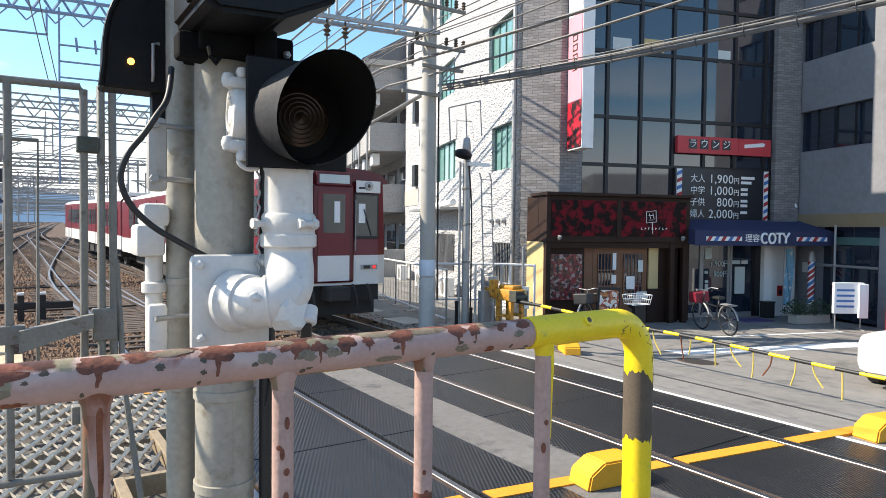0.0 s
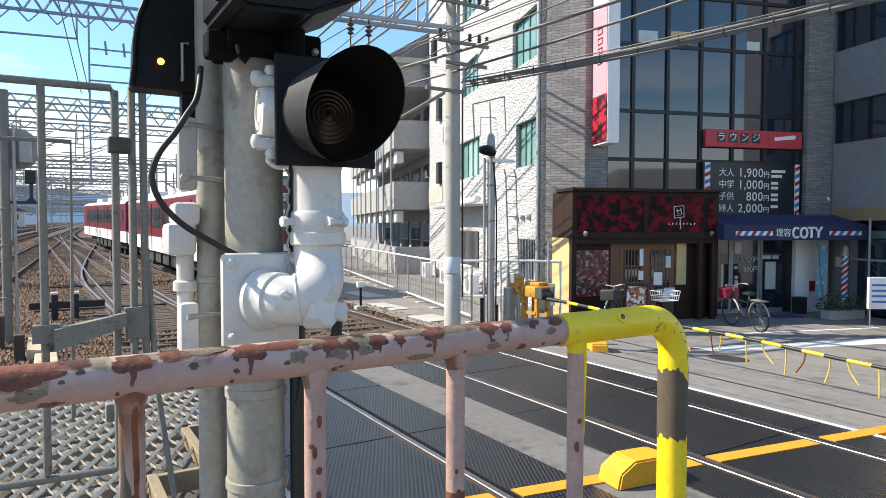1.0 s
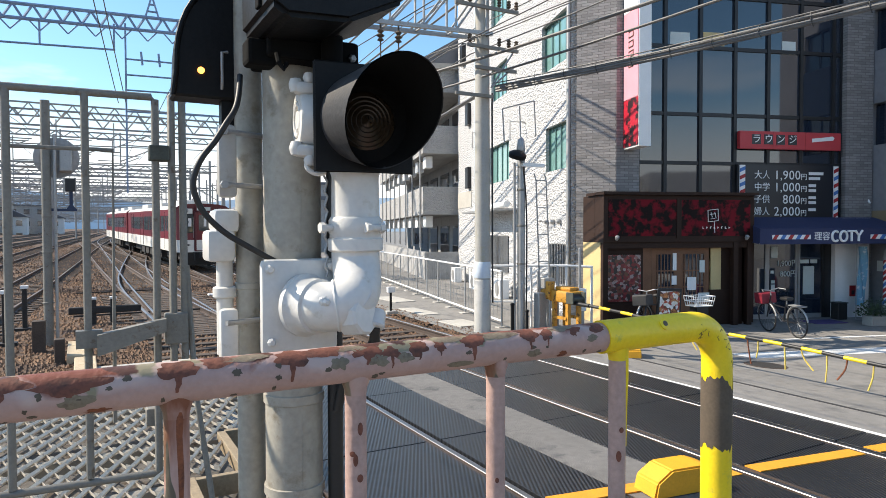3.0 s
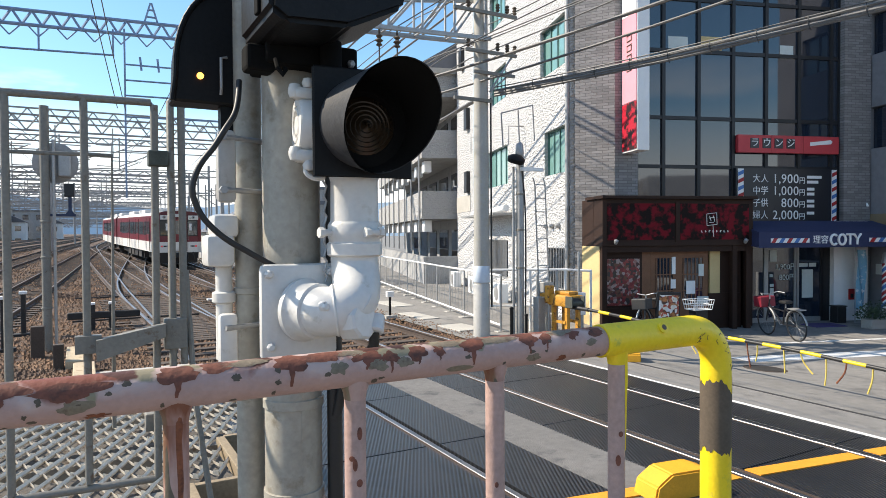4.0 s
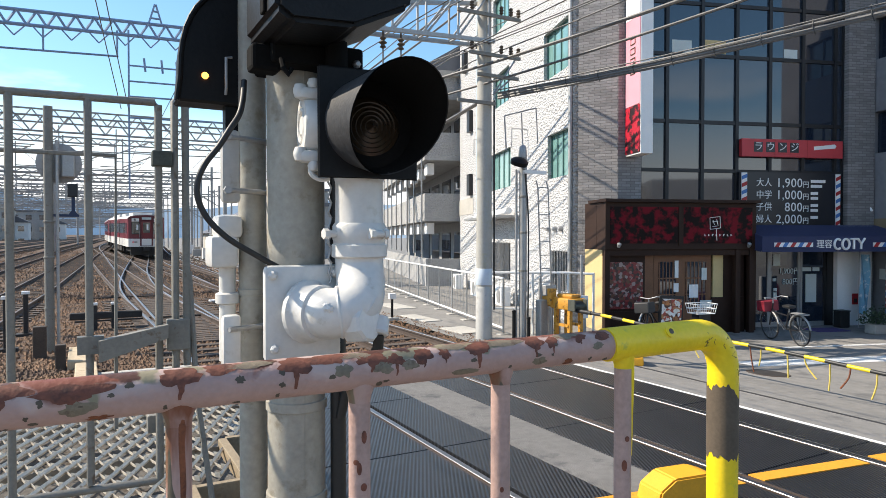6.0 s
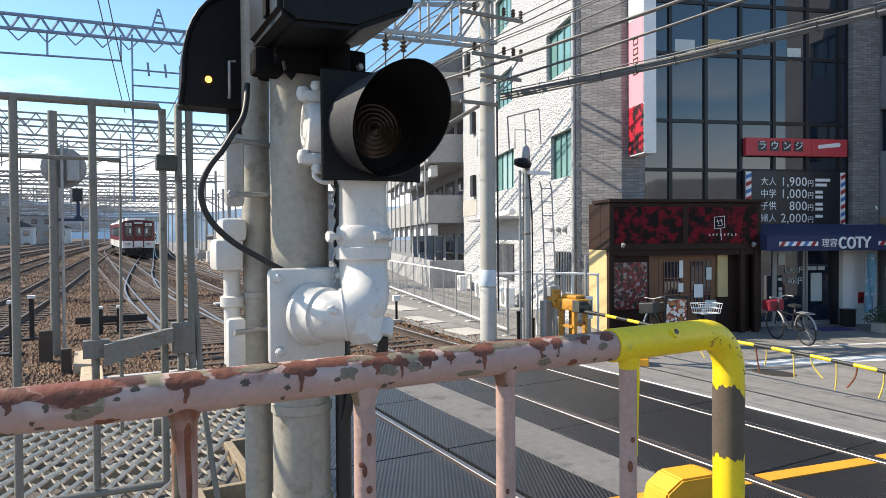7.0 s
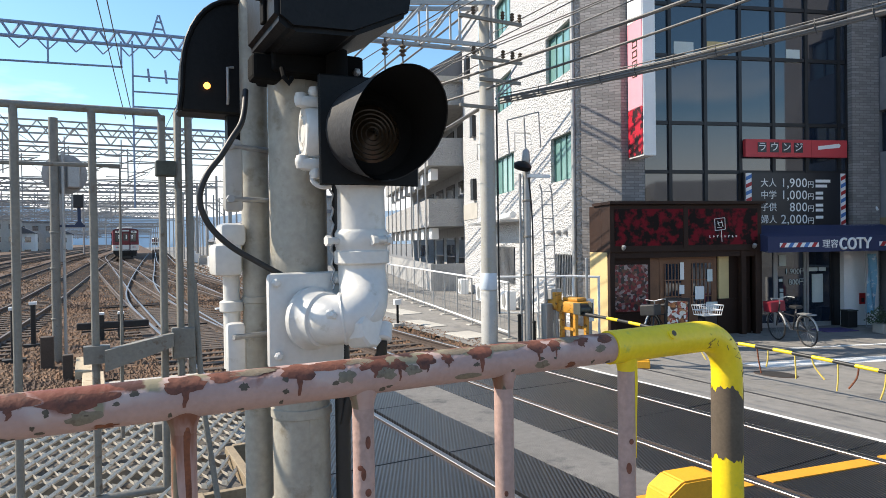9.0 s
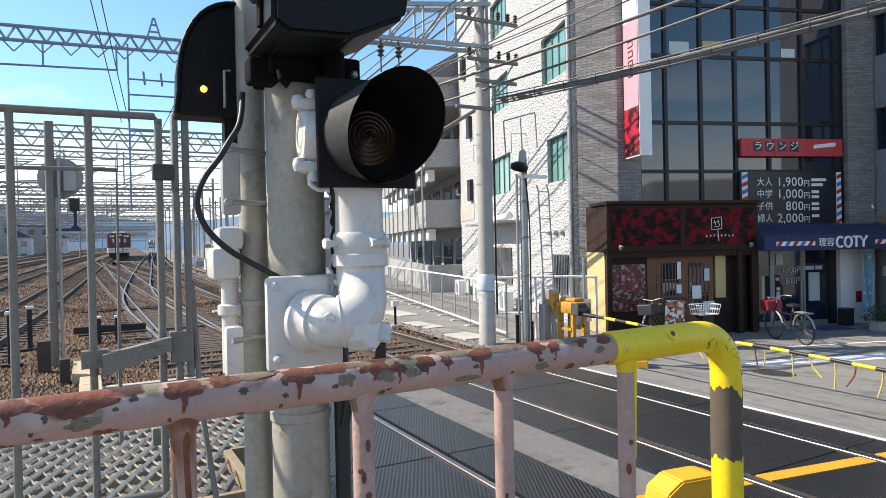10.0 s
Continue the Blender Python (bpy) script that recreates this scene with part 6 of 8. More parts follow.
def make_right_building():
    t = thing("concrete_building", "shaded grey concrete building with dark ribbon windows", "building", BLD)
    u = 7.66
    zs, TOP = ROAD - 0.2, 12.0
    holes = [(-2.3, 0.05, 4.36, 5.48), (-2.3, 0.05, 6.88, 8.0), (-2.3, 0.05, 9.4, 10.5), (-2.6, -0.7, ROAD, 2.45)]
    ys = sorted({-3.3, 4.0} | {a for h in holes for a in h[:2]})
    zz = sorted({zs, TOP} | {a for h in holes for a in h[2:]})
    bm = B()
    for ya, yb in zip(ys, ys[1:]):
        for za, zb in zip(zz, zz[1:]):
            if any(h[0] <= (ya + yb) / 2 <= h[1] and h[2] <= (za + zb) / 2 <= h[3] for h in holes):
                continue
            box(bm, u, u + 0.3, ya, yb, za, zb)
    bmesh.ops.remove_doubles(bm, verts=bm.verts, dist=0.0005)
    part("wall", bm, "concrete_grey", t)
    part("wall", boxed(u + 0.3, u + 9, -3.3, -3.0, zs, TOP), "concrete_grey", t)
    part("roof", boxed(u, u + 9, -3.3, 4, TOP, TOP + 0.2), "concrete_grey", t)
    part("back_wall", boxed(u + 3.0, u + 3.1, -3.0, 4.0, zs, TOP), "interior", t)
    for h in holes[:3]:
        for k in range(4):
            a = h[0] + (h[1] - h[0]) * k / 4
            b = h[0] + (h[1] - h[0]) * (k + 1) / 4
            w = part("window", boxed(u + 0.14, u + 0.16, a + 0.03, b - 0.03, h[2] + 0.03, h[3] - 0.03), "glass_dark", t)
            part("frame", boxed(u + 0.12, u + 0.18, a - 0.03, a + 0.03, h[2], h[3]), "frame_dark", w)
    # ground-floor entrance
    part("beam", boxed(u - 0.02, u + 0.3, -3.2, 0.0, 2.25, 2.6), "cream_dark", t, "tan painted beam over the entrance")
    part("entrance_glass", boxed(u + 0.25, u + 0.27, -2.6, -0.7, ROAD, 2.3), "glass_dark", t)
    part("entrance_post", tube(B(), [(u - 0.05, -1.35, ROAD), (u - 0.05, -1.35, 2.3)], 0.03, 8), "galv", t)
    part("entrance_rail", tube(B(), [(u - 0.05, -2.6, 1.22), (u - 0.05, -0.7, 1.22)], 0.035, 8), "galv", t, "pale rail across the entrance glass")
    part("transom_band", boxed(u + 0.22, u + 0.25, -2.6, -0.7, 1.78, 1.98), "frame_teal", t, "dull green band behind the glass")
    part("wall_notice", boxed(u - 0.02, u - 0.002, -0.58, -0.24, 0.98, 1.26), "curtain", t, "small pale wall notice")
    part("small_vent", tube(B(), [(u - 0.14, 0.0, 2.95), (u - 0.14, -0.1, 2.8)], 0.03, 8), "white_plain", t)


def make_forecourt():
    # bicycles
    def bicycle(m, label, frame_mat, trim="wire_black"):
        t = thing("bicycle", label, "bicycle", m, group="parked bicycles")
        for x in (-0.52, 0.55):
            w = part("wheel", tube(B(), [(x + 0.32 * math.cos(a * math.pi / 14), 0, 0.335 + 0.32 * math.sin(a * math.pi / 14)) for a in range(29)], 0.017, 8), "cable", t, "", True)
            bm = B()
            for k in range(14):
                a = 2 * math.pi * k / 14
                tube(bm, [(x, 0.01 * (-1) ** k, 0.335), (x + 0.31 * math.cos(a), 0, 0.335 + 0.31 * math.sin(a))], 0.0022, 4)
            part("spokes", bm, "galv", w)
            part("mudguard", tube(B(), [(x + 0.355 * math.cos(radians(a)), 0, 0.335 + 0.355 * math.sin(radians(a))) for a in range(10, 171, 16)], 0.02, 6), "galv", t, "silver mudguard", True)
        bm = B()
        bars(bm, [((-0.52, 0, 0.335), (-0.05, 0, 0.32)), ((-0.05, 0, 0.32), (-0.2, 0, 0.78)), ((-0.52, 0, 0.335), (-0.2, 0, 0.7)), ((-0.05, 0, 0.32), (0.38, 0, 0.72)), ((-0.15, 0, 0.62), (0.38, 0, 0.66)), ((0.55, 0, 0.335), (0.35, 0, 0.86))], 0.016, 8)
        part("frame", bm, frame_mat, t)
        part("handlebar", tube(B(), [(0.2, -0.27, 0.98), (0.36, -0.2, 1.0), (0.36, 0, 0.96), (0.36, 0.2, 1.0), (0.2, 0.27, 0.98)], 0.012, 8), "galv", t)
        part("stem", tube(B(), [(0.35, 0, 0.85), (0.355, 0, 0.97)], 0.014, 8), "galv", t)
        part("saddle", boxed(-0.34, -0.08, -0.09, 0.09, 0.80, 0.87, bevel=0.03), "cable", t, "", True)
        part("seat_post", tube(B(), [(-0.2, 0, 0.7), (-0.21, 0, 0.82)], 0.013, 8), "galv", t)
        part("basket", boxed(0.42, 0.72, -0.18, 0.18, 0.66, 0.9, bevel=0.02), trim, t, "front basket")
        part("rear_rack", boxed(-0.78, -0.35, -0.07, 0.07, 0.70, 0.72), "galv", t)
        part("crank", tube(B(), [(-0.05, -0.12, 0.2), (-0.05, -0.06, 0.32), (-0.05, 0.06, 0.32), (-0.05, 0.12, 0.44)], 0.01, 6), "galv", t)
        return t
    bicycle(BLD @ pose(3.1, -2.42, ROAD, -5, 0, 86), "dark bicycle with a red basket before the shop", "frame_dark", "red_trim")
    mat_ = thing("door_mat", "flat purple door mat before the barber shop", "door mat", BLD @ pose(5.5, -0.85, ROAD))
    part("pad", boxed(-0.45, 0.45, -0.3, 0.3, 0, 0.02, bevel=0.006), "purple_mat", mat_)
    bicycle(BLD @ pose(0.55, -1.5, ROAD, 5, 0, 215), "black bicycle with a silver basket beside the menu board", "frame_dark")
    # menu board
    s = thing("menu_board", "standing board with red food pictures on white", "sign board", BLD @ pose(0.66, -1.75, ROAD, 0, 3, 6))
    part("frame", boxed(-0.31, 0.31, -0.03, 0.03, 0.2, 1.03, bevel=0.008), "frame_dark", s)
    part("sheet", boxed(-0.26, 0.26, -0.036, -0.03, 0.26, 0.96), "collage_menu", s, "white sheet printed with food pictures")
    for k in range(8):
        a, b = -0.24 + 0.25 * (k % 2), 0.28 + 0.17 * (k // 2)
        part("food_picture", lathe(B(), [(0.085, 0), (0.085, 0.004)], Matrix.Translation((a + 0.115, -0.036, b + 0.07)) @ pose(0, 0, 0, 90) @ Matrix.Diagonal((1, 0.66, 1, 1)), 16), "menu" if k % 3 else "food", s)
    for x in (-0.25, 0.25):
        part("leg", bars(B(), [((x, -0.02, 0.22), (x, -0.12, 0)), ((x, 0.02, 0.22), (x, 0.2, 0))], 0.014), "frame_dark", s)
    # wire crate on a stand
    c = thing("wire_basket", "white wire basket on a dark stand", "basket", BLD @ pose(1.45, -1.75, ROAD, 0, 0, 8))
    bm = B()
    for k in range(9):
        x = -0.24 + 0.06 * k
        bars(bm, [((x, -0.16, 0.62), (x * 1.15, -0.2, 0.84)), ((x, 0.16, 0.62), (x * 1.15, 0.2, 0.84)), ((x, -0.16, 0.62), (x, 0.16, 0.62))], 0.006, 5)
    for z, w in ((0.62, 0.24), (0.73, 0.26), (0.84, 0.28)):
        bars(bm, [((-w, -w * 0.7, z), (w, -w * 0.7, z)), ((w, -w * 0.7, z), (w, w * 0.7, z)), ((w, w * 0.7, z), (-w, w * 0.7, z)), ((-w, w * 0.7, z), (-w, -w * 0.7, z))], 0.009, 5)
    part("basket", bm, "white_plain", c)
    part("stand", boxed(-0.16, 0.16, -0.12, 0.12, 0, 0.62), "frame_dark", c)
    # waste bin, planter, standing sign, red box
    b = thing("waste_bin", "dark round-cornered waste bin by the door", "bin", BLD @ pose(6.3, -0.45, ROAD))
    part("body", boxed(-0.14, 0.14, -0.13, 0.13, 0, 0.42, bevel=0.02), "cable", b)
    part("lid", boxed(-0.155, 0.155, -0.145, 0.145, 0.42, 0.45, bevel=0.01), "cable", b)
    p = thing("planter", "low planter with dark green shrubs", "planter", BLD @ pose(6.55, -1.6, ROAD))
    part("trough", boxed(-0.5, 0.55, -0.16, 0.16, 0, 0.24, bevel=0.02), "concrete", p)
    rnd = random.Random(3)
    vs, fs = [], []
    for i in range(900):
        a, r, z = rnd.uniform(0, 6.28), rnd.random() ** 0.5, rnd.random()
        k = rnd.choice((-0.45, -0.1, 0.35))
        q = Vector((k + 0.3 * r * math.cos(a), 0.26 * r * math.sin(a), 0.24 + 0.42 * z * (1.1 - r * 0.6)))
        d = Vector((rnd.uniform(-1, 1), rnd.uniform(-1, 1), rnd.uniform(-0.4, 1))).normalized() * 0.06
        e = d.orthogonal().normalized() * 0.022
        n = len(vs)
        vs += [q, q + d * 0.5 + e, q + d, q + d * 0.5 - e]
        fs.append((n, n + 1, n + 2, n + 3))
    me = bpy.data.meshes.new("shrub_leaves")
    me.from_pydata([tuple(v) for v in vs], [], fs)
    me.materials.append(M["green"])
    o = new("shrub_leaves", me)
    o.parent = p
    tagged(o, kind="stuff")
    g = thing("standing_sign", "white standing sign board with plain marks", "sign board", Matrix.Translation((16.9, 7.75, ROAD)) @ pose(0, 0, 0, 0, 0, -35))
    part("panel", boxed(-0.36, 0.36, -0.05, 0.05, 0.4, 1.15, bevel=0.01), "white_plain", g)
    part("side_panel", boxed(0.2, 0.42, -0.12, -0.05, 0.3, 1.12, bevel=0.01), "white_plain", g)
    for k in range(4):
        part("mark_bar", boxed(-0.3, 0.12, -0.056, -0.05, 0.55 + k * 0.13, 0.6 + k * 0.13), "blue_stripe", g)
    for x in (-0.3, 0.3):
        part("leg", bars(B(), [((x, 0, 0.4), (x, 0, 0)), ((x, -0.2, 0.01), (x, 0.2, 0.01))], 0.015), "galv", g)
    r = thing("red_box", "red cylindrical bin beside the standing sign", "bin", Matrix.Translation((17.3, 6.8, ROAD)))
    part("body", lathe(B(), [(0.26, 0), (0.27, 0.05), (0.27, 0.75), (0.22, 0.85), (0.1, 0.9)], None, 24), "red_stripe", r, "", True)
    part("label_bar", boxed(-0.18, 0.1, -0.275, -0.262, 0.32, 0.36), "white_plain", r)
    # white car nose at the street's edge
    w = thing("parked_car", "white car standing in the street by the crossing", "car", pose(12.66, 4.0, -0.25, 0, 0, 180))
    bm = boxed(-2.0, 2.0, -0.78, 0.78, 0.22, 0.85, bevel=0.18)
    part("body", bm, "white_plain", w, "", True)
    bm = B()
    prism(bm, [(-1.9, 0.8), (1.0, 0.8), (0.4, 1.45), (-1.6, 1.5)], -0.68, 0.68)
    bmesh.ops.bevel(bm, geom=list(bm.edges), offset=0.08, segments=2, affect="EDGES")
    part("cabin", bm, "glass_dark", w, "", True)
    for x in (-1.25, 1.25):
        for y in (-0.72, 0.72):
            part("wheel", lathe(B(), [(0.29, -0.09), (0.31, -0.07), (0.31, 0.07), (0.29, 0.09)], Matrix.Translation((x, y, 0.3)) @ pose(0, 0, 0, 90), 20), "cable", w, "", True)


# ---- poles, wires and the barrier ----
def make_street_poles():
    t = thing("utility_pole", "grey concrete utility pole with crossarms and a notice", "utility pole")
    x, y = 7.75, 12.27
    part("pole", tube(B(), [(x, y, -0.3), (x, y, 12.5)], [0.178, 0.135], 24), "pole_concrete", t, "", True)
    part("notice_band", lathe(B(), [(0.176, 1.05), (0.181, 1.06), (0.181, 1.40), (0.176, 1.41)], pose(x, y, 0), 24), "notice", t, "pale blue notice wrapped round the pole", True)
    part("dark_band", lathe(B(), [(0.176, -0.28), (0.186, -0.27), (0.182, 1.0), (0.176, 1.01)], pose(x, y, 0), 24), "grey_paint", t, "", True)
    for z, a, b in ((5.0, -0.8, 0.15), (5.6, -0.3, 0.75), (6.05, -0.5, 0.8), (6.9, -0.8, 0.8), (8.1, -0.9, 0.9), (9.2, -0.9, 0.9)):
        part("crossarm", boxed(x + a, x + b, y - 0.24, y - 0.18, z - 0.035, z + 0.035), "gate_steel", t)
    for dz in (0, 0.35):
        part("brace", bars(B(), [((x + 0.1, y - 0.2, 5.2), (x + 0.7, y - 0.2, 5.7 + dz))], 0.02), "galv", t)
    for xx in (-0.45, 0.3, 0.55, 0.75):
        for z in (6.1, 6.95):
            part("insulator", lathe(B(), [(0.02, 0), (0.05, 0.03), (0.03, 0.06), (0.055, 0.09), (0.03, 0.12), (0.05, 0.15), (0.02, 0.18)], pose(x + xx, y - 0.22, z), 10), "scuff", t)
    part("conduit", tube(B(), [(x + 0.2, y - 0.1, 0.5), (x + 0.19, y - 0.1, 5.1)], 0.02, 8), "cable", t)
    # tapered lattice arm carried by the pole over the tracks, in two planes
    b = thing("lattice_gantry", "galvanised lattice arm on the utility pole reaching over the tracks", "overhead gantry", group="overhead line structures")
    xe, n = 3.2, 6
    low, top = (lambda q: 6.36 - 0.045 * (7.9 - q)), (lambda q: 7.30 - 0.15 * (7.9 - q))
    for yy in (12.1, 12.5):
        for f in (low, top):
            part("chord", boxed(-0.5 * (7.9 - xe), 0.5 * (7.9 - xe), -0.035, 0.035, -0.04, 0.04), "galv", b).matrix_basis = pose((7.9 + xe) / 2, yy, f((7.9 + xe) / 2), 0, -math.degrees(math.atan2(f(7.9) - f(xe), 7.9 - xe)), 0)
        for i in range(n):
            xa, xb = 7.75 - i * 0.76, 7.75 - (i + 1) * 0.76
            part("upright", tube(B(), [(xa, yy, low(xa)), (xa, yy, top(xa))], 0.026, 8), "galv", b)
            part("diagonal", tube(B(), [(xa - 0.06, yy, top(xa)), (xb, yy, low(xb))], 0.026, 8), "galv", b)
    for i in range(n + 1):
        xa = 7.75 - i * 0.76
        for f in (low, top):
            part("tie", tube(B(), [(xa, 12.1, f(xa)), (xa, 12.5, f(xa))], 0.02, 6), "galv", b)
    part("stand", tube(B(), [(xe, 12.3, -0.3), (xe, 12.3, 6.75)], 0.09, 12), "galv", b, "slim steel mast", True)
    for xx in (5.35, 5.75):
        part("insulator", lathe(B(), [(0.015, 0), (0.015, 0.3), (0.07, 0.33), (0.03, 0.38), (0.085, 0.42), (0.03, 0.47), (0.07, 0.51), (0.02, 0.56), (0.02, 0.68)], pose(xx, 12.3, low(xx) - 0.64), 10), "scuff", b)
    # second crossing signal across the road
    s = thing("crossing_signal", "slim galvanised crossing signal with a ladder and round lamp", "crossing signal")
    x, y = 8.6, 12.0
    part("pole", tube(B(), [(x, y, -0.2), (x, y, 3.95)], 0.085, 18), "galv", s, "", True)
    part("thin_pole", tube(B(), [(x - 0.14, y + 0.06, -0.2), (x - 0.14, y + 0.06, 3.6)], 0.03, 10), "galv", s, "", True)
    part("lamp_hood", lathe(B(), [(0.0, 0.0), (0.19, 0.03), (0.2, 0.12), (0.12, 0.18), (0.05, 0.2)], pose(x - 0.2, y - 0.1, 3.66, 25), 18), "black", s, "round black hood", True)
    part("lamp_body", lathe(B(), [(0.09, 0), (0.1, 0.05), (0.08, 0.25), (0.03, 0.3)], pose(x - 0.05, y - 0.05, 3.85), 14), "galv", s, "", True)
    part("shade", boxed(x - 0.08, x + 0.5, y - 0.2, y - 0.12, 3.5, 3.58), "white_plain", s)
    part("bracket", bars(B(), [((x - 0.5, y, 4.75), (x + 0.35, y, 5.0)), ((x - 0.5, y, 4.75), (x - 0.45, y, 4.0)), ((x + 0.35, y, 5.0), (x + 0.4, y, 4.2)), ((x, y, 3.9), (x - 0.05, y, 4.85))], 0.016), "galv", s)
    for dx in (0.22, 0.50):
        part("ladder_rail", tube(B(), [(x + dx + 0.15, y - 0.25, -0.1), (x + dx, y - 0.25, 3.2), (x + dx - 0.05, y - 0.25, 3.35)], 0.016, 8), "galv", s, "", True)
    for k in range(11):
        z = 0.2 + k * 0.3
        part("ladder_rung", tube(B(), [(x + 0.22 + 0.15 * (1 - z / 3.3), y - 0.25, z), (x + 0.50 + 0.15 * (1 - z / 3.3), y - 0.25, z)], 0.011, 6), "galv", s)
    part("control_box", boxed(x + 0.16, x + 0.36, y - 0.45, y - 0.25, -0.1, 0.72, bevel=0.02), "galv", s, "grey control box")
    part("switch_box", boxed(x + 0.30, x + 0.46, y - 0.62, y - 0.48, 0.62, 0.98, bevel=0.015), "orange_mach", s, "small orange switch box")
    part("switch_post", tube(B(), [(x + 0.38, y - 0.55, -0.25), (x + 0.38, y - 0.55, 0.64)], 0.025, 8), "galv", s)
    for z in (1.35, 2.2, 3.0):
        part("pole_clamp", lathe(B(), [(0.087, -0.025), (0.098, -0.02), (0.098, 0.02), (0.087, 0.025)], pose(x, y, z), 18), "gate_steel", s, "", True)
    part("riser_cable", tube(B(), curved([(x + 0.09, y - 0.06, -0.2), (x + 0.1, y - 0.07, 1.4), (x + 0.09, y - 0.07, 2.6), (x - 0.02, y - 0.1, 3.6)], 5), 0.018, 8), "cable", s, "black cable up the pole", True)


def make_barrier():
    t = thing("barrier_machine", "orange-yellow crossing barrier machine on a stand", "barrier machine", pose(9.15, 11.25, -0.15))
    part("housing", boxed(-0.2, 0.22, -0.5, 0.25, 0.70, 0.95, bevel=0.04), "orange_mach", t, "", True)
    part("lid", boxed(-0.12, 0.15, -0.4, 0.1, 0.95, 1.03, bevel=0.03), "orange_mach", t, "", True)
    for x in (-0.12, 0.17):
        for y in (-0.35, 0.1):
            part("leg", boxed(x - 0.04, x + 0.04, y - 0.04, y + 0.04, 0, 0.72), "orange_mach", t)
    part("pivot", lathe(B(), [(0.09, -0.1), (0.09, 0.1), (0.06, 0.14)], Matrix.Translation((-0.05, -0.5, 0.82)) @ pose(0, 0, 0, 0, 90, 0), 14), "cable", t, "", True)
    for x in (-0.22, 0.10):
        part("cheek_plate", boxed(x, x + 0.03, -0.62, -0.40, 0.70, 0.94, bevel=0.006), "latch_steel", t, "dark cheek plate at the arm hub")
    part("arm_hub", lathe(B(), [(0.055, -0.16), (0.07, -0.15), (0.07, 0.15), (0.055, 0.16)], Matrix.Translation((-0.05, -0.53, 0.80)) @ pose(0, 0, 0, 0, 90, 0), 16), "latch_steel", t, "", True)
    for x in (-0.16, 0.18):
        part("cross_tie", boxed(x - 0.02, x + 0.02, -0.35, 0.1, 0.34, 0.40), "orange_mach", t)
    part("counterweight", boxed(-0.15, 0.05, 0.35, 0.6, 0.72, 0.95, bevel=0.02), "orange_mach", t)
    # striped arm, lowered across the road and sagging to its tip
    a = thing("crossing_barrier", "yellow and black barrier arm with hanging strips", "barrier arm")
    pts = [Vector((9.05, 10.85 - 0.3 * i, 0.565 - 0.0108 * i + 0.012 * math.sin(i * 0.5))) for i in range(38)]
    for i, (p, q) in enumerate(zip(pts, pts[1:])):
        r = 0.042 if i < 2 else 0.033 - 0.00035 * i
        part("arm_band", tube(B(), [p, q], r, 10), "cable" if (i % 2 == 0 or i < 3) else "yellow", a, "", True)
    rnd = random.Random(8)
    for i in range(9, 37):
        if rnd.random() < 0.25:
            continue
        p = pts[i] + Vector((0, rnd.uniform(-0.1, 0.1), 0))
        L = rnd.uniform(0.28, 0.42)
        sway = rnd.uniform(-0.2, 0.2)
        part("hanging_strip", tube(B(), curved([p, p + Vector((0.02, sway * 0.25, -L * 0.5)), p + Vector((0.03, sway, -L))], 3), 0.012, 6), "rust" if rnd.random() < 0.2 else "strip_yellow", a, "", True)


def truss_beam(name, label, p, q, h, r, material, n):
    """A lattice girder between two points, its parts as members of one frame."""
    t = thing(name, label, "overhead gantry", group="overhead line structures")
    p, q = Vector(p), Vector(q)
    up = Vector((0, 0, h))
    for k in (0, 1):
        part("chord", tube(B(), [p + up * k, q + up * k], r, 6), material, t)
    bm = B()
    for i in range(n):
        a, b = p.lerp(q, i / n), p.lerp(q, (i + 1) / n)
        mid = (a + b) / 2
        bars(bm, [(a, mid + up), (mid + up, b)], r * 0.7, 5)
    part("lattice", bm, material, t)
    return t


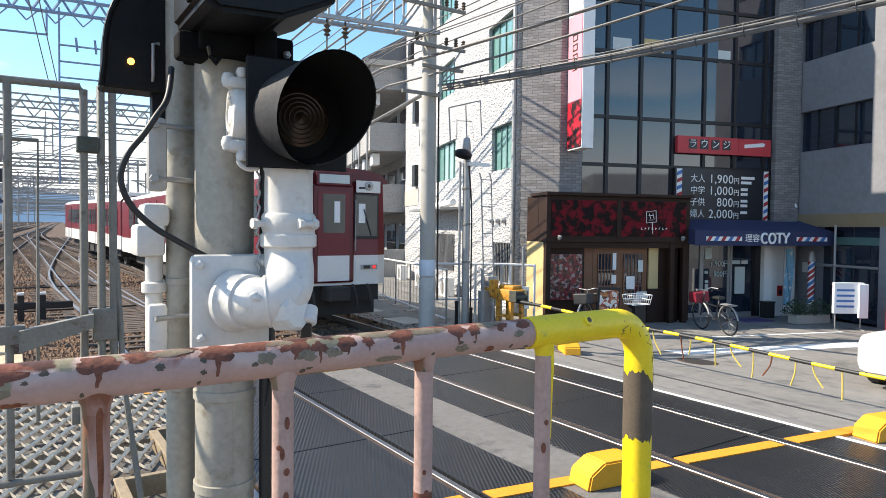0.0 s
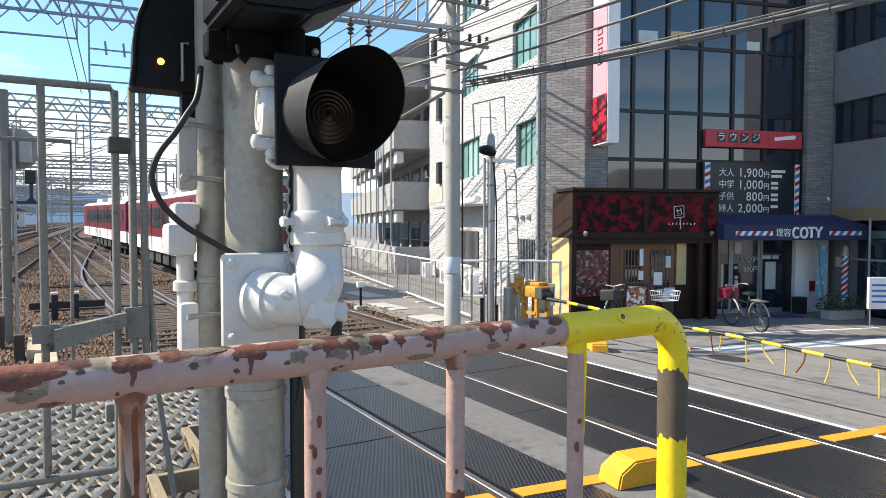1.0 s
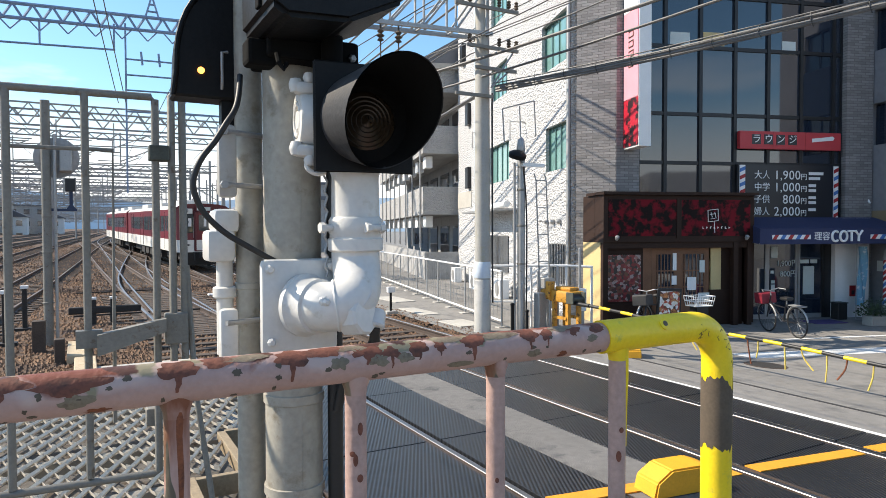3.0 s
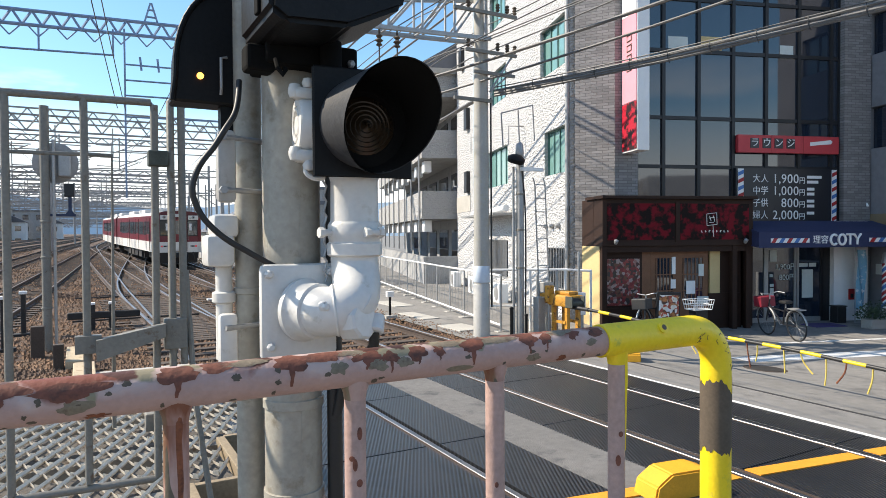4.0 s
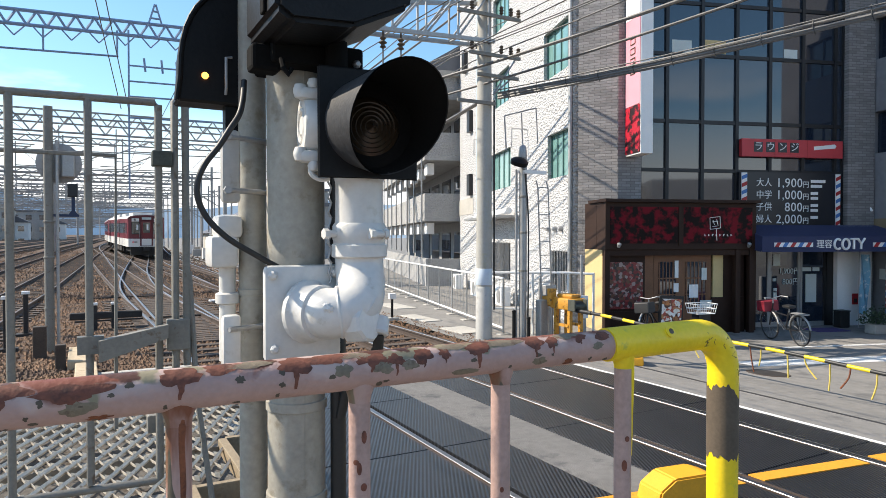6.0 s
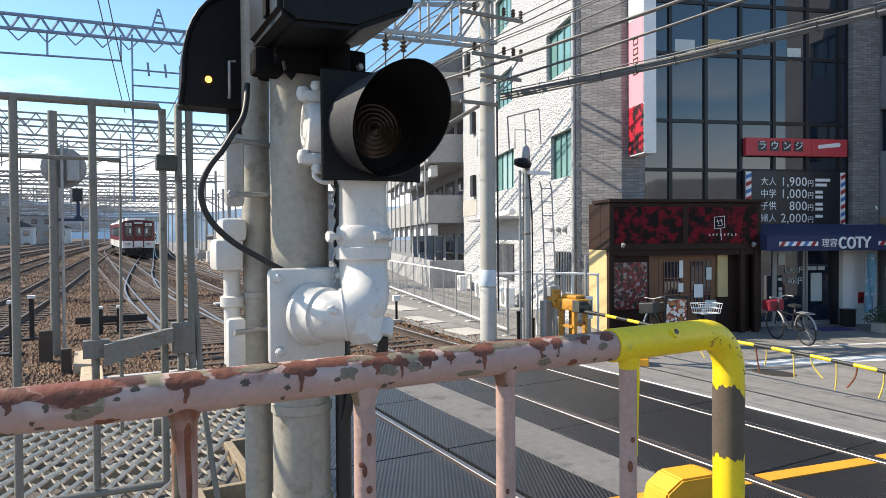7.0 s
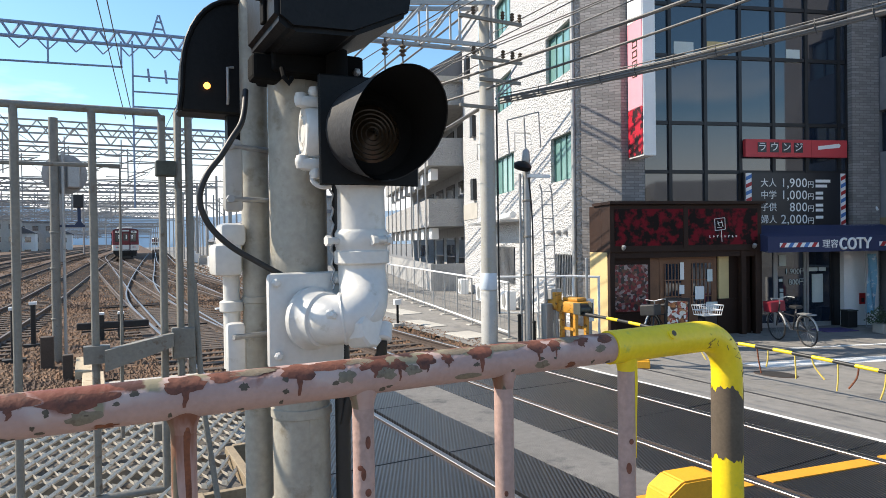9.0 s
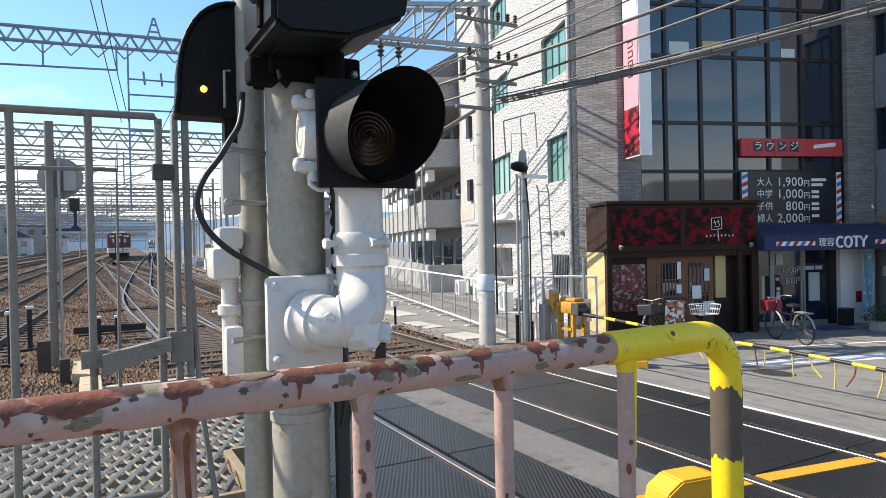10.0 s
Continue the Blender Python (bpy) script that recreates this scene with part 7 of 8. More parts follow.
def make_gantries():
    b = truss_beam("overhead_gantry", "blue-grey steel lattice gantry over the yard", (-26.0, 36, 11.1), (10.5, 36, 12.33), 0.66, 0.085, "truss", 46)
    bm = B()
    for i in range(26):
        x = -25 + i * 1.15
        z = 11.1 + (x + 26) * 0.0337
        bars(bm, [((x, 36, z), (x + 0.45, 36, z - 0.5)), ((x + 0.9, 36, z), (x + 0.45, 36, z - 0.5))], 0.035, 5)
    part("hanger", bm, "truss", b)
    part("peak", bars(B(), [((2.95, 36, 12.7), (3.25, 36, 13.75)), ((3.6, 36, 12.7), (3.3, 36, 13.75)), ((3.05, 36, 13.05), (3.5, 36, 13.05)), ((3.15, 36, 13.4), (3.4, 36, 13.4))], 0.05), "truss", b)
    part("drop_frame", bars(B(), [((-1.55, 36, 12.0), (-1.55, 36, 10.85)), ((1.55, 36, 12.2), (1.55, 36, 10.95)), ((-6.0, 36, 10.6), (1.6, 36, 10.95)), ((2.05, 36, 12.3), (2.05, 36, 4.0))], 0.05), "truss", b)
    bm = B()
    for z in (10.57, 9.8, 9.05, 8.0):
        bars(bm, [((2.05, 36, z), (6.5, 36, z + 0.1))], 0.045)
    for x in (2.8, 3.6, 4.3, 4.9, 5.4):
        bars(bm, [((x, 36, 10.35), (x - 0.06, 36, 11.0))], 0.06)
    part("crossarm", bm, "truss", b)
    for x in (-26.0, 10.5):
        part("mast", tube(B(), [(x, 36, -0.3), (x, 36, 13)], 0.2, 10), "truss_far", b)
    rnd = random.Random(21)
    y = 50.0
    for k in range(20):
        x1 = 9 + 0.05 * y
        z = 9.7 + rnd.uniform(-1.3, 1.3)
        g = truss_beam("overhead_gantry", "pale steel lattice gantry far down the yard", (-52, y, z), (x1, y, z + 0.2), rnd.choice((0.5, 0.8, 1.0)), 0.05 + y * 0.0004, "truss_far", rnd.choice((34, 44, 52)))
        for x in ((-52, x1) if k % 3 else (-52, -6.5 + 0.05 * y, x1)):
            part("mast", tube(B(), [(x, y, -0.3), (x, y, z + 1.6)], 0.14, 8), "truss_far", g)
        for j in range(8):
            x = -26 + j * 4.1 + rnd.uniform(-0.5, 0.5)
            zz = z - rnd.uniform(0.8, 2.2)
            part("cantilever", bars(B(), [((x, y, z), (x, y, zz - 1.4)), ((x, y, zz), (x + 2.4, y, zz)), ((x, y, zz - 1.1), (x + 2.2, y, zz - 0.1)), ((x - 1.2, y, zz - 0.5), (x, y, zz - 0.5))], 0.035 + y * 0.0002, 5), "truss_far", g)
        part("tie_bar", tube(B(), [(-52, y, z - rnd.uniform(1.4, 2.8)), (x1, y, z - rnd.uniform(1.4, 2.8))], 0.03 + y * 0.0003, 5), "truss_far", g)
        y += 8.5 + k * 1.0


def make_wires():
    def wire(name, label, pts, r, material="wire", seg=6):
        o = part(name, tube(B(), pts, r, seg), material, None, "", True)
        tagged(o, label, "cable", group="overhead wires")
    # bundle crossing the street, clipped to a carrier
    for i, (dz, dy, r) in enumerate(((0, 0, 0.032), (0.06, 0.03, 0.026), (0.13, 0.0, 0.012), (-0.05, 0.04, 0.028), (0.02, 0.09, 0.024))):
        wire("street_cable", "thick grey cable strung across the street", sag((7.9, 11.95, 5.15 + dz), (10.6, 1.2, 5.35 + dz + dy), 0.12, 20), r)
    for k in range(15):
        f = (k + 0.5) / 15
        p = Vector((7.9, 11.95, 5.15)).lerp(Vector((10.6, 1.2, 5.35)), f) - Vector((0, 0, 0.12 * 4 * f * (1 - f)))
        o = part("cable_tie", tube(B(), [p + Vector((-0.01, 0.01, -0.09)), p + Vector((-0.045, 0.03, 0.02)), p + Vector((-0.01, 0.05, 0.15))], 0.008, 6), "cable", None, "", True)
        tagged(o, "black tie round the street cables", "cable tie", group="ties on the street cables")
    wire("overhead_cable", "grey cable bundle from the pole to the far poles", sag((7.7, 12.2, 5.1), (9.6, 44, 5.4), 0.9, 20), 0.045)
    # thinner lines from the pole towards the street behind
    for i, (xa, za, xb, zb, r) in enumerate(((7.2, 5.75, 9.3, 6.15, 0.032), (7.4, 5.4, 9.7, 6.05, 0.024), (7.1, 6.15, 8.6, 6.5, 0.012), (7.6, 6.3, 8.9, 6.7, 0.012), (8.2, 6.3, 9.2, 6.75, 0.014), (8.5, 7.05, 9.0, 7.5, 0.012), (6.8, 7.05, 8.2, 7.4, 0.012))):
        wire("overhead_cable", "thin grey cable running to the utility pole", sag((xa, 13.5, za), (xb, 2.0, zb), 0.12, 14), r)
        wire("overhead_cable", "thin grey cable running along the railway", sag((xa, 13.5, za), (xa + 2.0, 50, za + 0.4), 0.5, 14), r)
    # lines carried along the railway on the upper crossarms
    for z, xs, r in ((8.17, (6.95, 8.2, 8.6), 0.03), (9.27, (6.95,), 0.034)):
        for x in xs:
            wire("overhead_cable", "grey line along the railway on an upper crossarm", sag((x, 12.05, z), (x + 2.4, 52, z + 0.3), 0.5, 14), r)
            wire("overhead_cable", "grey line along the railway on an upper crossarm", sag((x, 12.05, z), (x + 0.6, -28, z), 0.5, 10), r)
    # contact and messenger wires over the tracks
    for kind in ("one", "two", 0, 1, 2):
        pts = [Vector((line_x(kind, y), y, 5.3)) for y in (-4, 16, 36, 56, 80, 120, 180, 300)]
        wire("contact_wire", "thin contact wire above a track", pts, 0.009, "wire_black")
        pts = [Vector((line_x(kind, y), y, 6.1 + (0.35 if k % 2 else -0.1))) for k, y in enumerate((-4, 16, 26, 36, 46, 56, 68, 80, 100, 120, 150, 180, 240, 300))]
        wire("messenger_wire", "thin messenger wire above a track", pts, 0.011, "wire_black")
    for x, z in ((0.2, 13.2), (0.55, 13.1)):
        wire("feeder_wire", "thin feeder wire high over the yard", sag((x - 2.5, 5, z + 3), (x + 1.5, 36, z - 4.8), 0.4, 12), 0.02)


def make_fence():
    """White pipe fence along the footpath."""
    t = thing("pipe_fence", "white pipe fence along the railway footpath", "fence")
    y = 12.6
    line = lambda y: 8.35 + (y - 12) * 0.23
    for k in range(14):
        yy = y + k * 1.35
        part("post", tube(B(), [(line(yy), yy, -0.24), (line(yy), yy, 1.15)], 0.024, 8), "galv", t, "", True)
        part("base_block", boxed(line(yy) - 0.15, line(yy) + 0.15, yy - 0.1, yy + 0.1, -0.25, -0.12, bevel=0.015), "concrete", t, "concrete foot")
    for z in (1.15, 0.0):
        part("rail", tube(B(), [(line(y), y, z), (line(y + 18.9), y + 18.9, z)], 0.026, 8), "white_plain", t, "", True)
    bm = B()
    for k in range(70):
        yy = y + 18.9 * k / 70
        bars(bm, [((line(yy), yy, 0.0), (line(yy), yy, 1.15))], 0.005, 4)
    tagged(part("wire_infill", bm, "galv", t), kind="stuff")
    # street-side rail in front of the pale wall
    f = thing("pipe_fence", "white pipe handrail by the crossing signal", "fence")
    part("rail", tube(B(), [(8.05, 12.9, 1.28), (9.8, 11.9, 1.28), (10.3, 11.6, 1.25)], 0.028, 8), "white_plain", f, "", True)
    part("rail", tube(B(), [(8.05, 12.9, 0.45), (9.8, 11.9, 0.45)], 0.022, 8), "white_plain", f, "", True)
    for x, yy in ((8.1, 12.87), (9.1, 12.3), (9.8, 11.9), (10.3, 11.6)):
        part("post", tube(B(), [(x, yy, -0.25), (x, yy, 1.28)], 0.028, 8), "white_plain", f, "", True)
    # low posts, cable risers and boxes round the far signal
    for x, yy, h, r, mt in ((8.05, 11.55, 0.75, 0.04, "black"), (8.25, 11.3, 0.62, 0.035, "black"), (8.45, 11.75, 1.15, 0.03, "galv"), (9.0, 11.9, 1.4, 0.035, "galv"), (9.35, 11.65, 1.5, 0.03, "galv"), (9.55, 11.6, 1.0, 0.05, "galv"), (9.9, 11.55, 1.9, 0.03, "galv")):
        q = thing("low_post", "short dark post beside the crossing" if mt == "black" else "thin galvanised riser pipe by the crossing", "post", pose(x, yy, -0.25), group="posts by the crossing")
        part("pipe", tube(B(), [(0, 0, 0), (0, 0, h)], r, 10), mt, q, "", True)
        part("cap", lathe(B(), [(r * 1.15, 0), (r * 1.15, 0.03), (r * 0.5, 0.05)], pose(0, 0, h), 10), mt, q, "", True)
    for x, yy, w, h, lab in ((9.4, 12.1, 0.3, 0.7, "grey cable cabinet on the pole stand"), (9.75, 11.3, 0.18, 0.5, "small white box on a post")):
        q = thing("cable_cabinet", lab, "cabinet", pose(x, yy, 0.3), group="cabinets by the crossing")
        part("body", boxed(-w / 2, w / 2, -w / 3, w / 3, 0, h, bevel=0.015), "white_plain" if w < 0.2 else "galv", q)
        part("stand", boxed(-0.04, 0.04, -0.04, 0.04, -0.55, 0.0), "galv", q)
    # marker post by the track
    m = thing("marker_post", "short black track marker post with white head", "marker post", pose(7.35, 16.3, -0.18))
    part("post", tube(B(), [(0, 0, 0), (0, 0, 0.62)], 0.035, 8), "black", m)
    part("head", boxed(-0.1, 0.1, -0.06, 0.06, 0.6, 0.75, bevel=0.01), "white_plain", m)
    part("foot", boxed(-0.16, 0.16, -0.12, 0.12, 0, 0.1, bevel=0.01), "concrete", m)


def make_yard():
    # low track-side boxes
    rnd = random.Random(4)
    for x, y, w, d, h, mt, lab in ((-0.10, 13.7, 0.30, 1.7, 0.17, "duct_pale", "pale weathered timber duct cover between the tracks"), (0.03, 11.6, 0.32, 2.1, 0.17, "duct_pale", "pale concrete cable duct cover"),
                                   (0.9, 11.9, 1.6, 0.16, 0.1, "concrete", "pale concrete edge strip"), (-0.72, 14.4, 0.22, 0.22, 0.62, "sleeper", "weathered brown post stub"),
                                   (-0.35, 13.0, 0.16, 0.16, 0.45, "sleeper", "weathered timber post stub"), (4.1, 24, 0.5, 0.3, 0.1, "white_plain", "white track marker plate")):
        t = thing("trackside_box", lab, "trackside box", pose(x, y, -0.19), group="trackside boxes")
        part("body", boxed(-w / 2, w / 2, -d / 2, d / 2, 0, h, bevel=0.015), mt, t)
    # dwarf frame with white-capped stubs, and two more stubs
    t = thing("stub_frame", "low black frame with two white-capped stubs", "track frame", pose(0.45, 18.2, -0.19))
    part("beam", boxed(-0.75, 0.85, -0.09, 0.09, 0.28, 0.45, bevel=0.03), "under", t)
    for x in (-0.22, 0.22):
        p = part("stub", boxed(x - 0.07, x + 0.07, -0.07, 0.07, 0, 0.62, bevel=0.02), "under", t)
        part("cap", boxed(x - 0.075, x + 0.075, -0.075, 0.075, 0.62, 0.68, bevel=0.01), "white_plain", p, "white cap")
    for x, y, h in ((-1.35, 15.6, 1.05), (-1.16, 17.8, 0.98), (-2.3, 16.6, 1.0)):
        t = thing("track_stub", "dark track stub with a white cap", "track stub", pose(x, y, -0.19), group="stubs between the tracks")
        part("stub", boxed(-0.05, 0.05, -0.05, 0.05, 0, h, bevel=0.015), "under", t)
        part("cap", boxed(-0.08, 0.08, -0.07, 0.07, h, h + 0.07, bevel=0.01), "white_plain", t, "white cap")
        part("foot", boxed(-0.2, 0.2, -0.12, 0.12, 0, 0.08), "under", t)
    # signal mast with a blue arm and a round pale disc seen from behind
    s = thing("yard_signal", "grey signal mast with a dark blue arm and round disc", "railway signal", pose(-0.58, 15.0, -0.2))
    part("mast", tube(B(), [(0, 0, 0), (0, 0, 4.85)], 0.085, 14), "gate_steel", s, "", True)
    part("thin_pipe", tube(B(), [(0.15, -0.05, 0), (0.15, -0.05, 4.2)], 0.03, 10), "galv", s, "", True)
    for z in (0.9, 1.9, 2.6):
        part("clamp", lathe(B(), [(0.087, -0.02), (0.1, -0.015), (0.1, 0.015), (0.087, 0.02)], pose(0, 0, z), 14), "gate_steel", s)
    part("arm", boxed(0.08, 0.52, -0.04, 0.04, 2.70, 2.75), "blue_dark", s)
    part("neck", prism(B(), [(0.34, 2.75), (0.5, 2.75), (0.45, 2.82), (0.45, 3.1), (0.39, 3.1), (0.39, 2.82)], -0.04, 0.04), "blue_dark", s)
    part("head", boxed(0.32, 0.5, -0.08, 0.08, 3.09, 3.35, bevel=0.015), "frame_dark", s)
    part("disc", lathe(B(), [(0.001, 0), (0.36, 0), (0.405, 0.02), (0.405, 0.06), (0.3, 0.1), (0.001, 0.12)], Matrix.Translation((0.18, 0.2, 3.76)) @ pose(0, 0, 0, 90), 18), "balcony_wall", s, "round pale disc")
    part("disc_bracket", boxed(0.22, 0.45, -0.02, 0.12, 3.48, 3.98, bevel=0.03), "galv", s)
    # houses beyond the yard
    def house(x, y, w, d, h, mt, roof, gable):
        t = thing("house", "pale house far beyond the railway yard", "house", pose(x, y, -0.3), group="houses beyond the yard")
        part("wall", boxed(0, w, 0, d, 0, h), mt, t)
        bm = B()
        if gable:
            prism(bm, [(-0.4, h), (w + 0.4, h), (w / 2, h + w * 0.28)], -0.4, d + 0.4)
        else:
            box(bm, -0.3, w + 0.3, -0.3, d + 0.3, h, h + 0.4)
        part("roof", bm, roof, t)
        n = max(2, int(w / 2.6))
        for f in range(max(1, int(h / 2.9))):
            for i in range(n):
                u = w * (i + 0.5) / n
                part("window", boxed(u - 0.6, u + 0.6, -0.06, 0.0, f * 2.9 + 0.9, f * 2.9 + 2.1), "glass_dark", t)
    house(-53, 58, 8, 9, 4.6, "house_wall", "roof_tile", True)
    house(-43.5, 61, 7.5, 9, 5.2, "house_wall", "roof_pale", True)
    house(-35, 66, 6, 8, 4.4, "concrete", "roof_tile", True)
    for i in range(16):
        x = -62 + i * 4.2 + rnd.uniform(-1, 1)
        y = 92 + i * 7 + rnd.uniform(-5, 5)
        house(x - 12, y, rnd.uniform(7, 11), 8, rnd.choice((3.2, 5.8, 6.2, 8.7)), rnd.choice(("balcony_wall", "white_plain", "concrete")), rnd.choice(("roof_tile", "roof_tile", "concrete")), rnd.random() < 0.7)
    for i in range(8):
        house(18 + i * 5, 70 + i * 24, 9, 9, rnd.choice((5.8, 8.7, 9.2)), rnd.choice(("balcony_wall", "concrete")), "roof_tile", rnd.random() < 0.6)
    for i in range(7):
        house(13.5 + i * 4.5 + rnd.uniform(0, 2), 84 + i * 21, rnd.uniform(6, 9), 8, rnd.choice((2.9, 5.8, 6.2)), rnd.choice(("balcony_wall", "concrete", "white_plain")), rnd.choice(("roof_tile", "concrete")), rnd.random() < 0.6)
    for i in range(18):
        y = 42 + i * 6.5
        t = thing("line_mast", "slim grey line mast beside the far tracks", "mast", pose(9.3 + 0.075 * (y - 42) + (i % 3) * 1.3, y, -0.35), group="line masts")
        h = rnd.uniform(5.5, 9.5)
        part("mast", tube(B(), [(0, 0, 0), (0, 0, h)], 0.10, 8), "truss_far", t)
        part("arm", bars(B(), [((-1.6, 0, h - 1.0), (0.3, 0, h - 1.0)), ((-1.4, 0, h - 1.0), (0, 0, h - 1.9))], 0.045), "truss_far", t)
    for i in range(10):
        y = 40 + i * 7.5
        t = thing("trackside_cabinet", "grey equipment cabinet beside the far tracks", "cabinet", pose(8.9 + 0.075 * (y - 42) + rnd.uniform(0, 2.5), y, -0.35), group="trackside cabinets")
        part("body", boxed(-0.5, 0.5, -0.3, 0.3, 0.1, rnd.uniform(0.9, 1.7), bevel=0.03), rnd.choice(("galv", "under", "concrete", "white_plain")), t)
        part("plinth", boxed(-0.55, 0.55, -0.35, 0.35, 0, 0.1), "concrete", t)
    # sand-coloured bank and sheds on the far side
    t = thing("shed", "low pale shed beside the far tracks", "shed", pose(10.8, 62, -0.3))
    part("wall", boxed(0, 5, 0, 4, 0, 2.6), "cream", t)
    part("roof", boxed(-0.2, 5.2, -0.2, 4.2, 2.6, 2.75), "galv", t)
    # dark trees behind the houses
    for k in range(6):
        x, y = -78 + k * 11 + rnd.uniform(-3, 3), 205 + rnd.uniform(-20, 20)
        t = thing("tree", "dark green tree beyond the yard", "tree", pose(x, y, -0.3), group="far trees")
        part("trunk", tube(B(), [(0, 0, 0), (0.2, 0, 2.5), (0.1, 0.2, 5)], [0.3, 0.22, 0.08], 8), "wood_dark", t)
        vs, fs = [], []
        for i in range(700):
            a, rr, z = rnd.uniform(0, 6.28), rnd.random() ** 0.5, rnd.random()
            R = 3.2 * math.sin(math.pi * (0.12 + 0.8 * z)) * (0.8 + 0.3 * math.sin(3 * a + k))
            q = Vector((R * rr * math.cos(a), R * rr * math.sin(a), 2.2 + 5.2 * z))
            d = Vector((rnd.uniform(-1, 1), rnd.uniform(-1, 1), rnd.uniform(-1, 1))).normalized() * 0.6
            e = d.orthogonal().normalized() * 0.3
            n = len(vs)
            vs += [tuple(q), tuple(q + d * 0.5 + e), tuple(q + d), tuple(q + d * 0.5 - e)]
            fs.append((n, n + 1, n + 2, n + 3))
        me = bpy.data.meshes.new("crown")
        me.from_pydata(vs, [], fs)
        me.materials.append(M["green"])
        o = new("crown", me)
        o.parent = t
    # hills on the horizon
    bm = B()
    rows = []
    for k in range(90):
        a = radians(-70 + 160 * k / 89)
        h = 70 + 60 * (0.5 + noise.noise((k * 0.13, 2.0, 0))) + 14 * noise.noise((k * 0.5, 0, 0))
        rows.append((bm.verts.new((1900 * math.sin(a), 1900 * math.cos(a), -5)), bm.verts.new((1960 * math.sin(a), 1960 * math.cos(a), max(25, h)))))
    for u, v in zip(rows, rows[1:]):
        bm.faces.new((u[0], v[0], v[1], u[1]))
    tagged(part("backdrop", bm, "mountain"), "hills on the horizon, distance haze painted into their blue", "hills", kind="structure")


# ---- trains ----
def train_car(name, label, end):
    """A commuter car, its tail at y = 0 and its length along +y; end: with driving cab at the tail."""
    t = thing(name, label, "train car", group="cars of the train")
    L, W = 20.3, 1.37
    def section(z0, z1, mt, nm, w0=W, w1=W, lab=""):
        c = 0.28 if end else 0.06
        poly = [(-w0 + c, 0), (w0 - c, 0), (w0 - c * 0.25, c * 0.35), (w0, c * 1.1), (w0, L), (-w0, L), (-w0, c * 1.1), (-w0 + c * 0.25, c * 0.35)]
        bm = B()
        lo = [bm.verts.new((x, y, z0)) for x, y in poly]
        hi = [bm.verts.new((x * w1 / w0, y + (0.10 if (end and y < 1) else 0), z1)) for x, y in poly] if z1 > 3 else [bm.verts.new((x * w1 / w0, y, z1)) for x, y in poly]
        bm.faces.new(lo[::-1])
        bm.faces.new(hi)
        for i in range(8):
            bm.faces.new((lo[i], lo[(i + 1) % 8], hi[(i + 1) % 8], hi[i]))
        return part(nm, bm, mt, t, lab)
    section(0.86, 1.50, "train_white", "lower_body", lab="cream white lower body")
    section(1.50, 3.10, "maroon", "upper_body", lab="maroon upper body")
    # roof: rounded
    bm = B()
    prof = [(-W, 3.08), (-W + 0.04, 3.17), (-W + 0.2, 3.28), (-0.8, 3.36), (0, 3.40), (0.8, 3.36), (W - 0.2, 3.28), (W - 0.04, 3.17), (W, 3.08)]
    prism(bm, prof, 0.12, L)
    part("roof", bm, "train_roof", t, "pale grey roof")
    bm = B()
    prism(bm, [(x * 0.995, z) for x, z in prof], 0.06, 0.12)
    part("roof_end", bm, "maroon_dark", t)
    for k in range(3):
        part("roof_unit", boxed(-0.75, 0.75, 2.5 + k * 6.0, 5.5 + k * 6.0, 3.34, 3.62, bevel=0.06), "train_roof", t)
    # side windows and doors
    for s in (-1, 1):
        x = s * (W + 0.004)
        y = 1.0
        for k in range(4):
            dy = 2.0 + k * 4.95
            d = part("door", boxed(min(x, x + s * 0.012), max(x, x + s * 0.012), dy, dy + 1.3, 0.95, 2.9), "maroon", t)
            part("door_sill", boxed(min(x, x + s * 0.014), max(x, x + s * 0.014), dy, dy + 1.3, 0.92, 1.50), "train_white", d)
            part("door_edge", boxed(min(x, x + s * 0.02), max(x, x + s * 0.02), dy - 0.03, dy + 0.01, 0.92, 2.95), "under", d)
            part("door_edge", boxed(min(x, x + s * 0.02), max(x, x + s * 0.02), dy + 1.29, dy + 1.33, 0.92, 2.95), "under", d)
            for o in (0.12, 0.72):
                part("door_window", boxed(min(x, x + s * 0.02), max(x, x + s * 0.02), dy + o, dy + o + 0.46, 1.95, 2.75), "glass_train", d)
            if k < 3:
                for o in (1.6, 2.75, 3.75):
                    part("window", boxed(min(x, x + s * 0.012), max(x, x + s * 0.012), dy + o, dy + o + 0.9, 1.9, 2.75), "glass_train", t)
        part("window", boxed(min(x, x + s * 0.012), max(x, x + s * 0.012), 0.75, 1.4, 1.9, 2.75), "glass_train", t)
    # underframe and bogies
    part("underframe", boxed(-1.1, 1.1, 6.3, 14.0, 0.3, 0.88), "under", t)
    for k in range(4):
        part("equipment_box", boxed(-1.25, -0.6, 6.6 + k * 1.9, 8.0 + k * 1.9, 0.35, 0.86, bevel=0.03), "under", t)
    for y in (3.2, 17.0):
        b = part("bogie", boxed(-1.05, 1.05, y - 1.5, y + 1.5, 0.42, 0.72, bevel=0.05), "under", t)
        for dy in (-1.05, 1.05):
            for x in (-0.72, 0.72):
                part("wheel", lathe(B(), [(0.43, -0.06), (0.43, 0.06)], Matrix.Translation((x, y + dy, 0.43)) @ pose(0, 0, 0, 0, 90, 0), 20), "under", b)
